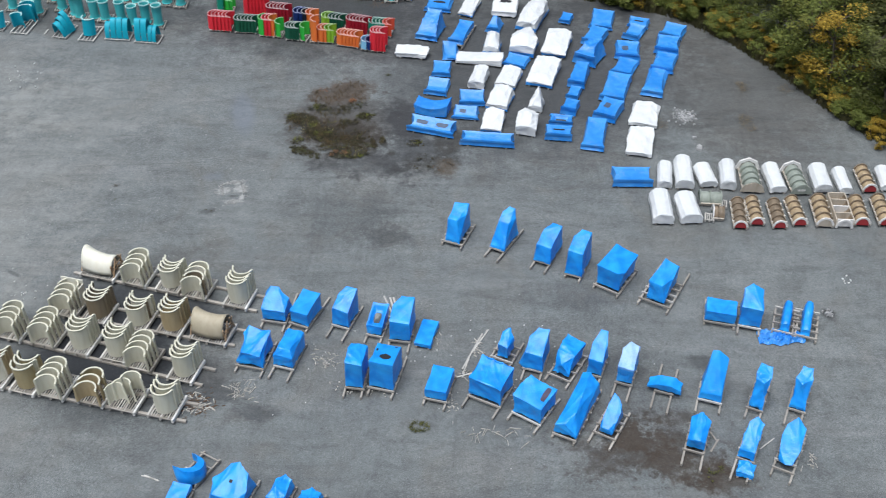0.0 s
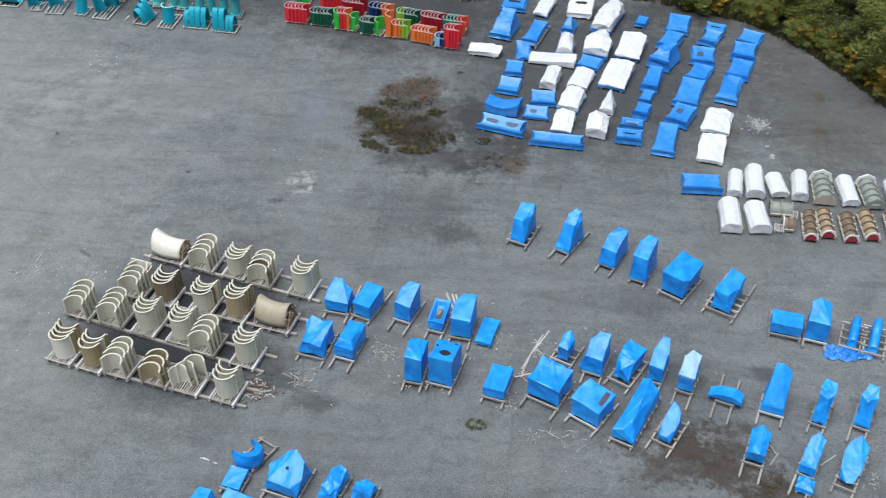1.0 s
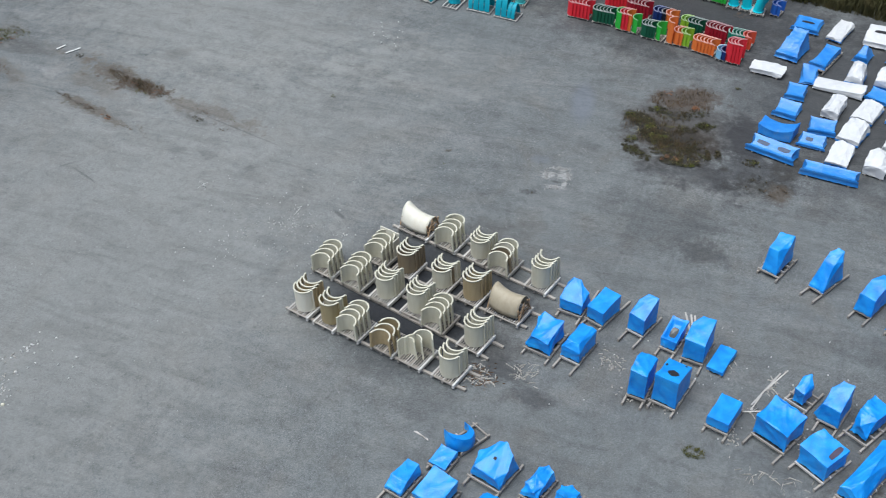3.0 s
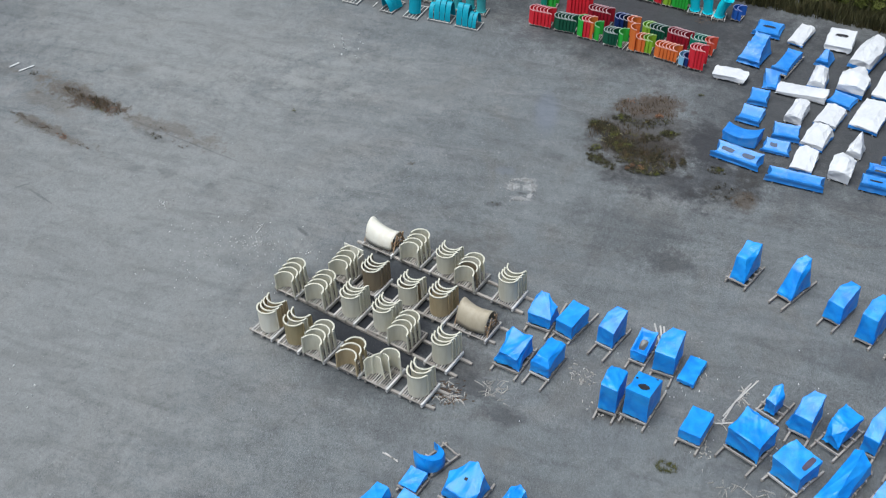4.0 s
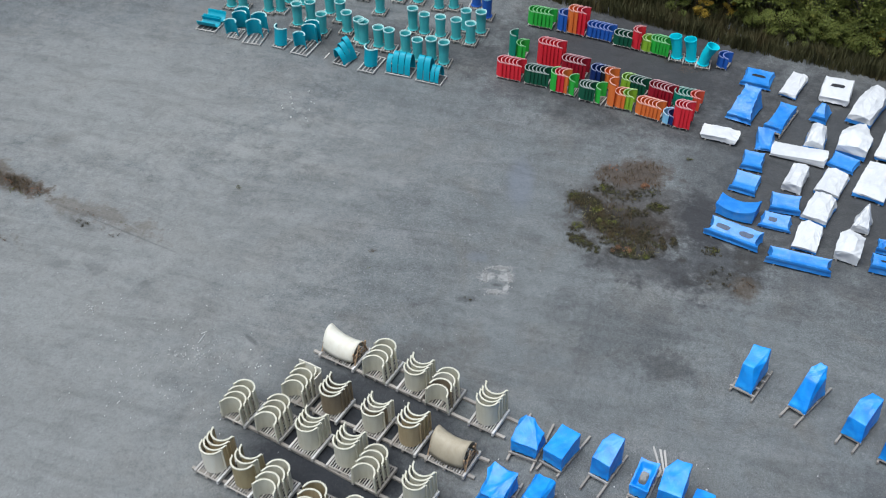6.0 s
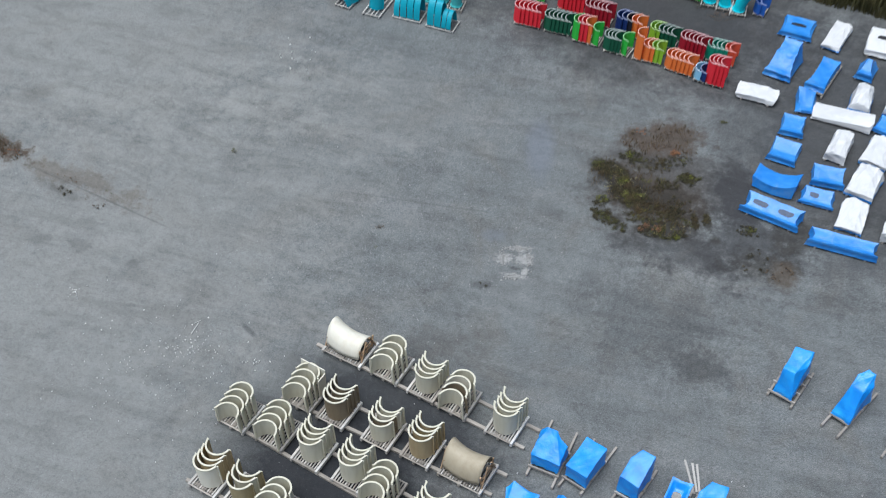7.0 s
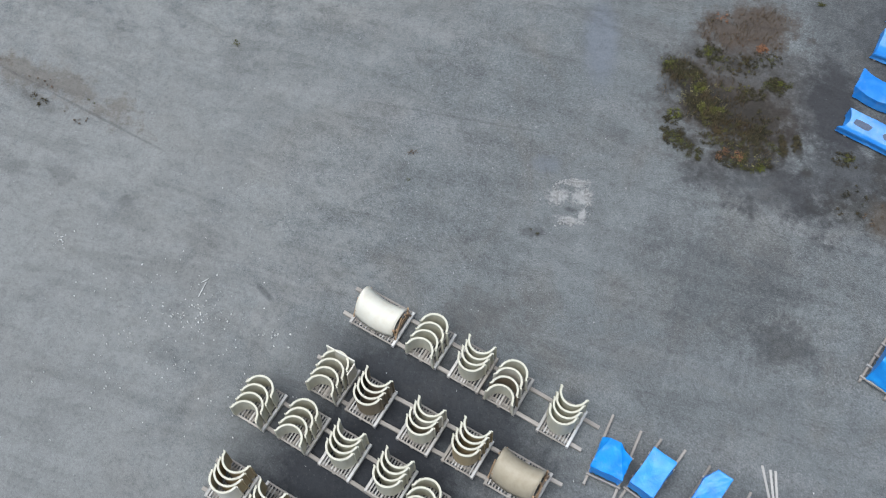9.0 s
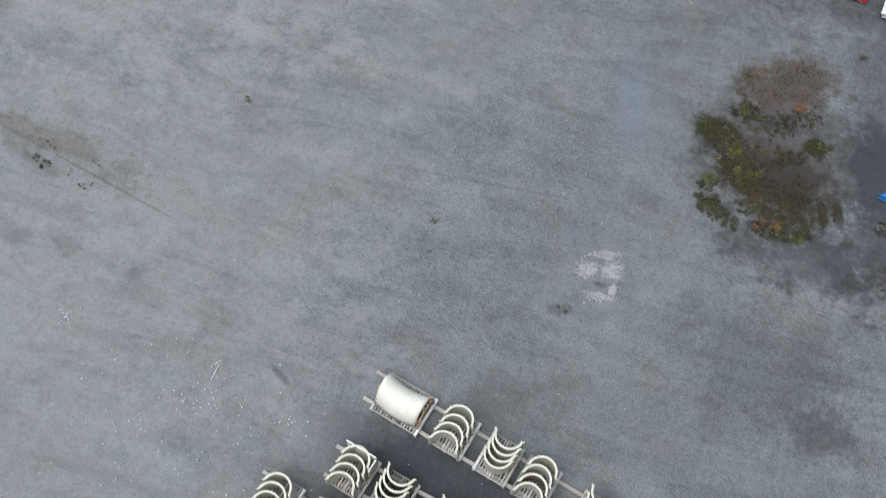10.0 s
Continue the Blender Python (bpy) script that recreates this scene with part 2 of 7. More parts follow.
def beam_data(x0, x1, y0, y1, z0, z1, c=0.008):
    """A bar with chamfered long edges, along its longest side."""
    d = (x1 - x0, y1 - y0, z1 - z0)
    c = min(c, 0.3 * min(d))
    a = max(range(3), key=lambda i: d[i])
    i, j = [k for k in range(3) if k != a]
    lo, hi = (x0, y0, z0), (x1, y1, z1)
    ring = [(lo[i] + c, lo[j]), (hi[i] - c, lo[j]), (hi[i], lo[j] + c), (hi[i], hi[j] - c), (hi[i] - c, hi[j]), (lo[i] + c, hi[j]), (lo[i], hi[j] - c), (lo[i], lo[j] + c)]
    vs = []
    for e in (lo[a], hi[a]):
        for p, q in ring:
            v = [0, 0, 0]
            v[a], v[i], v[j] = e, p, q
            vs.append(tuple(v))
    fs = [(k, (k + 1) % 8, 8 + (k + 1) % 8, 8 + k) for k in range(8)] + [tuple(range(7, -1, -1)), tuple(range(8, 16))]
    return vs, fs


def beam(name, mat, parent, x0, x1, y0, y1, z0, z1, label=""):
    return part(name, mesh_of(name, *beam_data(x0, x1, y0, y1, z0, z1), mat), parent, label)


def thing(name, m, label, category, group=""):
    ob = new(name)
    ob.empty_display_size = 0.2
    ob.matrix_basis = m
    return tagged(ob, label, category, group)


def box_net(nu, nv, nz):
    """The surface grid of a unit box without its floor: places in 0..1, faces, and neighbours."""
    index, vs, fs = {}, [], []

    def at(i, j, k):
        if (i, j, k) not in index:
            index[i, j, k] = len(vs)
            vs.append((i / nu, j / nv, k / nz))
        return index[i, j, k]

    for i in range(nu):
        for j in range(nv):
            fs.append((at(i, j, nz), at(i + 1, j, nz), at(i + 1, j + 1, nz), at(i, j + 1, nz)))
            fs.append((at(i, j, 0), at(i, j + 1, 0), at(i + 1, j + 1, 0), at(i + 1, j, 0)))
        for k in range(nz):
            fs.append((at(i, 0, k), at(i + 1, 0, k), at(i + 1, 0, k + 1), at(i, 0, k + 1)))
            fs.append((at(i + 1, nv, k), at(i, nv, k), at(i, nv, k + 1), at(i + 1, nv, k + 1)))
    for j in range(nv):
        for k in range(nz):
            fs.append((at(0, j + 1, k), at(0, j, k), at(0, j, k + 1), at(0, j + 1, k + 1)))
            fs.append((at(nu, j, k), at(nu, j + 1, k), at(nu, j + 1, k + 1), at(nu, j, k + 1)))
    return np.array(vs), fs


NETS = {}


def wrap_mesh(L, W, profile, seed, barrel=False, tub=False, mats=None, skirt=False, wrinkle=1.0, flare=0.0, saddle=False, over=0.0, puff=0, peak=0.0, arc=0.0):
    """Sheet stretched over a part: a box net drawn to a height profile, pulled to its corners, then creased."""
    nu, nv, nz = (min(30, max(12, int(L / 0.055))), min(28, max(11, int(W / 0.055))), 14)
    if (nu, nv, nz) not in NETS:
        net, fs = box_net(nu, nv, nz)
        a, b = [], []
        for f in fs:
            for p, q in zip(f, f[1:] + f[:1]):
                a += [p, q]
                b += [q, p]
        NETS[nu, nv, nz] = net, fs, np.array(a), np.array(b), np.bincount(np.array(a), minlength=len(net))
    net, fs, ea, eb, deg = NETS[nu, nv, nz]
    rng = random.Random(seed)
    pu, ph, pw = (np.array(k, float) for k in zip(*profile))
    a, b, c = net.T
    first, last = 0.02 + 0.04 * min(1.0, ph[0]) - over, 0.98 - 0.03 * min(1.0, ph[-1]) + over
    u = a * (1 - c) + (first + a * (last - first)) * c
    fine = np.linspace(0, 1, 81)
    hs, ws = np.interp(fine, pu, ph), np.interp(fine, pu, pw)
    if len(pu) > 2:
        ker = np.hanning(31 if saddle else 9)
        ker /= ker.sum()
        k2 = len(ker) // 2
        hs, ws = (np.convolve(np.concatenate([2 * q[0] - q[k2:0:-1], q, 2 * q[-1] - q[-2:-k2 - 2:-1]]), ker, "valid") for q in (hs, ws))
    h, w = np.interp(a, fine, hs), np.interp(a, fine, ws)
    v = (b - 0.5) * (1 - c + w * c)
    z = c * h
    bow = np.sin(math.pi * a) * np.sin(math.pi * np.clip(c, 0, 0.85))
    v = v * (1 - wrinkle * rng.uniform(0.0, 0.10) * bow) * (1 if flare else 0.95 + 0.05 * np.clip(c * 3, 0, 1))
    u = 0.5 + (u - 0.5) * (1 - wrinkle * 0.05 * np.sin(math.pi * b) * np.sin(math.pi * c))
    z = z - wrinkle * rng.uniform(0.01, 0.06) * (c > 0.95) * np.sin(math.pi * a) * np.sin(math.pi * b) * min(1.0, 2 * ph.max())
    if flare:
        # slide sections under the sheet: lips at both ends, a waist between them
        near, far = np.exp(-(a / 0.09) ** 2), np.exp(-((1 - a) / 0.07) ** 2)
        waist = rng.uniform(0.03, 0.11) * np.sin(math.pi * np.clip(a * 1.02, 0, 1))
        v = v * (0.95 + 0.10 * near + 0.05 * far - waist * np.clip(c * 1.5, 0.4, 1))
        u = u - 0.05 * near * np.clip((c - 0.55) * 4, 0, 1) * min(1.0, 0.6 / L)
        z = z + flare * (c > 0.95) * (0.06 * near + 0.03 * far - rng.uniform(0.0, 0.05) * np.exp(-((a - 0.24) / 0.16) ** 2) + rng.uniform(-0.03, 0.03) * np.sin(math.pi * a) * np.sin(math.pi * b))
    if barrel:
        ang = (b - 0.5) * math.pi * 0.98
        e = barrel if barrel < 1 else rng.uniform(0.62, 0.9)
        sn, cs = np.sign(ang) * np.abs(np.sin(ang)) ** e, np.abs(np.cos(ang)) ** e
        tip = 1 - 0.10 * (np.abs(2 * a - 1) ** 6)
        v = np.where(c >= 0.999, 0.5 * sn, (b - 0.5) * (1 - 0.02 * c)) * tip
        z = np.where(c >= 0.999, h * (0.35 + 0.65 * cs), c * h * (0.35 + 0.65 * cs)) * tip
    if arc:
        v = v - arc * (1 - (2 * a - 1) ** 2)
    if peak:
        low_side = np.clip((b - 0.5) * (2 if peak > 0 else -2) + 0.25, 0, 1.25)
        z = z * (1 - abs(peak) * low_side * (0.25 + 0.75 * a))
        v = v * (1 - 0.55 * abs(peak) * low_side * a * c)
    if puff:
        z = z + (c > 0.95) * 0.10 * np.sin(math.pi * a) * np.sin(math.pi * b)
        v = v * (1 + 0.05 * np.sin(math.pi * np.clip(c, 0, 0.9)))
    if not barrel and not flare:
        z = z * (1 + wrinkle * rng.uniform(-0.14, 0.14) * (b - 0.5) * c)
    if tub:
        z = z - (c > 0.9) * 0.16 * np.clip(np.minimum(np.minimum(a - 0.08, 0.92 - a) * 10, np.minimum(b - 0.12, 0.88 - b) * 10), 0, 1)
    P = np.stack([(u - 0.5) * L, v * W, z], 1)
    if not barrel:
        # film drawn out to points at the upper corners and along the ridge
        spots = [(ca, cb, 1.0) for ca in (0, 1) for cb in (0, 1)] + [(rng.uniform(0.2, 0.8), rng.choice((0, 1)), 1.0) for _ in range(3)] + [(rng.choice((0, 1)), rng.uniform(0.2, 0.8), rng.uniform(0.3, 0.8)) for _ in range(2)]
        for ca, cb, cc in spots:
            k = wrinkle * rng.uniform(0.0, 0.08) * min(1.0, 0.35 + ph.max())
            near = np.exp(-(((a - ca) * L) ** 2 + ((b - cb) * W) ** 2 + ((c - cc) * h * 0.8) ** 2) / 0.11 ** 2)
            d = np.array([(ca - 0.5) * 1.2, (cb - 0.5) * 1.2, 0.6])
            P += near[:, None] * d * k
    if not barrel and not flare:
        pleat = np.clip(1 - c / 0.75, 0, 1)
        ph2, fr = rng.uniform(0, 6), rng.uniform(15, 22)
        round_ = np.where((a < 0.02) | (a > 0.98), b * W, a * L)
        tuck = 0.05 * pleat * (np.abs(np.sin(round_ * fr * 0.5 + ph2 + 1.3 * np.sin(round_ * 5 + ph2))) - 0.2) * wrinkle
        P[:, 0] *= 1 - tuck / max(0.3, 0.5 * L)
        P[:, 1] *= 1 - tuck / max(0.3, 0.5 * W) - 0.05 * pleat * wrinkle
    free = c > 0.001
    for _ in range(2 if barrel else 1 + puff):
        m = np.stack([np.bincount(ea, P[eb, k], len(P)) for k in range(3)], 1) / deg[:, None]
        P[free] += 0.33 * (m - P)[free]
    mid = np.array([0, 0, ph.mean() * 0.4])
    out = P - mid
    out /= np.linalg.norm(out, axis=1)[:, None] + 1e-6
    off = Vector((rng.uniform(0, 90), rng.uniform(0, 90), rng.uniform(0, 90)))
    amp = wrinkle * 0.032 * min(1.0, 0.5 + ph.max())
    d = np.zeros(len(P))
    for i, p in enumerate(P):
        q = Vector(p)
        r1 = 1 - abs(noise.noise(q * 3.4 + off)) * 3.0
        r2 = noise.noise(Vector((q.x * 2.2, q.y * 2.2, q.z * 0.9)) + off * 0.7)
        r3 = 1 - abs(noise.noise(Vector((q.x * 8.0, q.y * 8.0, q.z * 4.0)) + off)) * 2.6
        d[i] = amp * (0.45 * r1 + 0.60 * r2 + 0.22 * r3 - 0.35)
    P += out * (d * np.clip(c * 2.5, 0.15, 1))[:, None]
    low = c < 0.001
    hem = np.array([0.03 * max(0.0, noise.noise(Vector((p[0] * 5, p[1] * 5, seed))) + 0.1) for p in P])
    P[:, 2] = np.maximum(P[:, 2], 0.0)
    P[:, 2] += np.where(low, hem, 0.0)
    slots = None
    if skirt:
        slots = [1 if max(c[k] for k in f) <= 0.31 else 0 for f in fs]
    me = mesh_of("wrap", P, fs, mats, True, slots)
    me.set_sharp_from_angle(angle=radians(34))
    return me


def film_hull(L, W, top, seed, base=0.96, sag=0.06, wrinkle=1.0, mats=None, skirt=0):
    """Shrink film drawn tight from a base outline over high points: taut facets that sag between their corners."""
    rng = random.Random(seed)
    bm = bmesh.new()
    for a, b in ((-1, -1), (1, -1), (1, 1), (-1, 1)):
        j = rng.uniform(0.96, 1.03)
        bm.verts.new((a * L / 2 * base * j, b * W / 2 * base * j, 0.0))
        bm.verts.new((a * L / 2 * base * 0.99, b * W / 2 * base * 1.02, 0.10))
    for a, b, h in top:
        bm.verts.new((a * L / 2, b * W / 2, h))
    out = bmesh.ops.convex_hull(bm, input=bm.verts)
    loose = [v for v in bm.verts if not v.link_faces]
    if loose:
        bmesh.ops.delete(bm, geom=loose, context="VERTS")
    bmesh.ops.triangulate(bm, faces=bm.faces)
    bm.normal_update()
    n = 14
    tips = [Vector((a * L / 2, b * W / 2, h)) for a, b, h in top]
    index, P, D, fs = {}, [], [], []
    for f in bm.faces:
        if f.normal.z < -0.9:
            continue
        A, B, C = (v.co.copy() for v in f.verts)
        ab, bc, ca = (A - B).length, (B - C).length, (C - A).length
        grid = {}
        for i in range(n + 1):
            for j in range(n + 1 - i):
                p, q = i / n, j / n
                r = 1 - p - q
                co = A * p + B * q + C * r
                key = (round(co.x, 4), round(co.y, 4), round(co.z, 4))
                if key not in index:
                    index[key] = len(P)
                    P.append(co)
                    D.append(sag * 1.6 * (p * q * min(ab, 1.0) + q * r * min(bc, 1.0) + r * p * min(ca, 1.0)))
                grid[i, j] = index[key]
        for i in range(n):
            for j in range(n - i):
                fs.append((grid[i, j], grid[i + 1, j], grid[i, j + 1]))
                if i + j < n - 1:
                    fs.append((grid[i + 1, j], grid[i + 1, j + 1], grid[i, j + 1]))
    bm.free()
    co = np.array([tuple(p) for p in P])
    tri = np.array(fs)
    nor = np.cross(co[tri[:, 1]] - co[tri[:, 0]], co[tri[:, 2]] - co[tri[:, 0]])
    vn = np.zeros_like(co)
    for k in range(3):
        np.add.at(vn, tri[:, k], nor)
    vn /= np.linalg.norm(vn, axis=1)[:, None] + 1e-9
    off = Vector((rng.uniform(0, 90), rng.uniform(0, 90), rng.uniform(0, 90)))
    tall = max(co[:, 2].max(), 0.2)
    d = np.zeros(len(co))
    for i, p in enumerate(co):
        q = Vector(p)
        low = max(0.0, 1 - p[2] / (0.75 * tall))
        pleat = 1 - abs(noise.noise(Vector((q.x * 7.5, q.y * 7.5, q.z * 1.2)) + off)) * 3.0
        broad = noise.noise(q * 2.3 + off)
        fold = 1 - abs(noise.noise(q * 3.6 + off * 0.6)) * 3.2
        d[i] = wrinkle * (0.014 * pleat * (0.25 + low) + 0.018 * broad + 0.012 * fold)
        for k, tip in enumerate(tips):
            r = q - tip
            far = r.length
            if far < 0.6:
                turn = math.atan2(r.y + 0.4 * r.z, r.x - 0.3 * r.z)
                ray = noise.noise(Vector((math.cos(turn) * 3.4, math.sin(turn) * 3.4, k * 7.3 + seed)))
                d[i] += wrinkle * 0.024 * ray * min(1.0, far / 0.12) * max(0.0, 1 - far / 0.6)
    d -= np.array(D)
    co += vn * d[:, None]
    a, b = np.concatenate([tri[:, [0, 1]], tri[:, [1, 2]], tri[:, [2, 0]]]).T
    ea, eb = np.concatenate([a, b]), np.concatenate([b, a])
    deg = np.bincount(ea, minlength=len(co))
    free = co[:, 2] > 0.012
    for _ in range(2):
        mean = np.stack([np.bincount(ea, co[eb, k], len(co)) for k in range(3)], 1) / deg[:, None]
        co[free] += 0.35 * (mean - co)[free]
    hem = np.array([0.035 * max(0.0, noise.noise(Vector((p[0] * 5, p[1] * 5, seed))) + 0.15) for p in co])
    co[:, 2] = np.where(free, np.maximum(co[:, 2], 0.0), hem)
    slots = [1 if co[list(f), 2].mean() < 0.22 * tall + 0.03 * math.sin(9 * co[f[0], 0] + seed) else 0 for f in fs] if skirt else None
    me = mesh_of("wrap", co, fs, mats, True, slots)
    me.set_sharp_from_angle(angle=radians(32))
    return me


# ---- ground ----
def ground_material(stains):
    """Worn gravel asphalt with the stains and painted shade of one stretch of the yard."""
    n = Nodes("gravel_asphalt")
    t = n.t
    grit = n.noise(30, 3, 0.75)
    stones = n.noise(9.0, 5, 0.65)
    mott = n.noise(0.6, 8, 0.7, warp=0.6)
    broad = n.noise(0.10, 4, 0.55, warp=0.8)
    streak = n.noise(0.9, 4, 0.6, stretch=(0.16, 1.0, 1.0, 28), warp=0.4)
    c = n.mix(n.ramp(broad, (0.35, 0.0), (0.65, 1.0)), (0.148, 0.161, 0.165), (0.186, 0.199, 0.200))
    c = n.mix(n.ramp(mott, (0.38, 0.6), (0.56, 0.0)), c, (0.108, 0.114, 0.115))
    c = n.mix(n.ramp(n.noise(0.33, 5, 0.6, warp=1.0), (0.50, 0.0), (0.66, 0.5)), c, (0.150, 0.143, 0.130))
    c = n.mix(n.ramp(streak, (0.52, 0.0), (0.72, 0.35)), c, (0.25, 0.25, 0.25))
    sweep = n.noise(0.8, 5, 0.65, stretch=(1.0, 0.14, 1.0, 24), warp=0.9)
    c = n.mix(n.ramp(sweep, (0.36, 0.5), (0.47, 0.0)), c, (0.115, 0.122, 0.126))
    c = n.mix(n.ramp(stones, (0.58, 0.0), (0.75, 0.5)), c, (0.27, 0.27, 0.27))
    c = n.mix(n.ramp(stones, (0.28, 0.65), (0.45, 0.0)), c, (0.085, 0.09, 0.092))
    geo = t.nodes.new("ShaderNodeNewGeometry")
    rag = n.math("ADD", n.math("MULTIPLY", n.noise(0.75, 6, 0.7), 0.6), n.math("MULTIPLY", n.noise(3.2, 6, 0.75), 0.4))

    fine_rag = n.math("ADD", n.math("MULTIPLY", rag, 0.4), n.math("MULTIPLY", n.noise(9.0, 4, 0.8), 0.6))

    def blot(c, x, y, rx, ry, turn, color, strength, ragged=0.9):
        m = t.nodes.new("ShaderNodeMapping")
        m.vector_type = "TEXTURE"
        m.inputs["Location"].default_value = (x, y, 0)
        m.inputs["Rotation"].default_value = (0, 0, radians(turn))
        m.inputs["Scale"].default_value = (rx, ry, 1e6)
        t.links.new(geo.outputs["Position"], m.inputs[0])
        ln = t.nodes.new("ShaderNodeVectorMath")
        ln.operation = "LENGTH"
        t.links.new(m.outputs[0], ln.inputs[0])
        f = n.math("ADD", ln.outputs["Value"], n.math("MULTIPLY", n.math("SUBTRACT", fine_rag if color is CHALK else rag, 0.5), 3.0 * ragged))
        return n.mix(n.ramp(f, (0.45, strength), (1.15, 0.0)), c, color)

    c = n.mix(n.ramp(grit, (0.34, 0.64), (0.5, 0.0)), c, (0.050, 0.055, 0.057))
    c = n.mix(n.ramp(grit, (0.53, 0.0), (0.72, 0.50)), c, (0.40, 0.425, 0.42))
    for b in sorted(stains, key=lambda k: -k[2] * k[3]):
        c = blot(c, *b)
    c = n.mix(1.0, c, n.ramp(n.noise(1.7, 7, 0.72, warp=1.4), (0.34, 0.86), (0.50, 1.0), (0.68, 1.05)), "MULTIPLY")
    c = n.mix(n.ramp(n.noise(0.9, 6, 0.7, warp=1.0), (0.56, 0.0), (0.70, 0.15)), c, (0.130, 0.120, 0.106))
    c = n.mix(1.0, c, n.ramp(n.noise(1.1, 5, 0.65, stretch=(0.22, 1.0, 1.0, 12), warp=1.2), (0.36, 0.86), (0.50, 1.0), (0.66, 1.06)), "MULTIPLY")
    c = n.mix(1.0, c, n.ramp(n.noise(13, 4, 0.8), (0.3, 0.72), (0.52, 1.0), (0.7, 1.0)), "MULTIPLY")
    c = n.mix(n.ramp(n.noise(15, 3, 0.7), (0.62, 0.0), (0.85, 0.3)), c, (0.30, 0.32, 0.325))
    h = n.bump(grit, 0.5, 0.02)
    h = n.bump(stones, 0.35, 0.05, h)
    return n.done(c, n.ramp(mott, (0.35, 0.75), (0.6, 0.9)), h, spec=0.3)


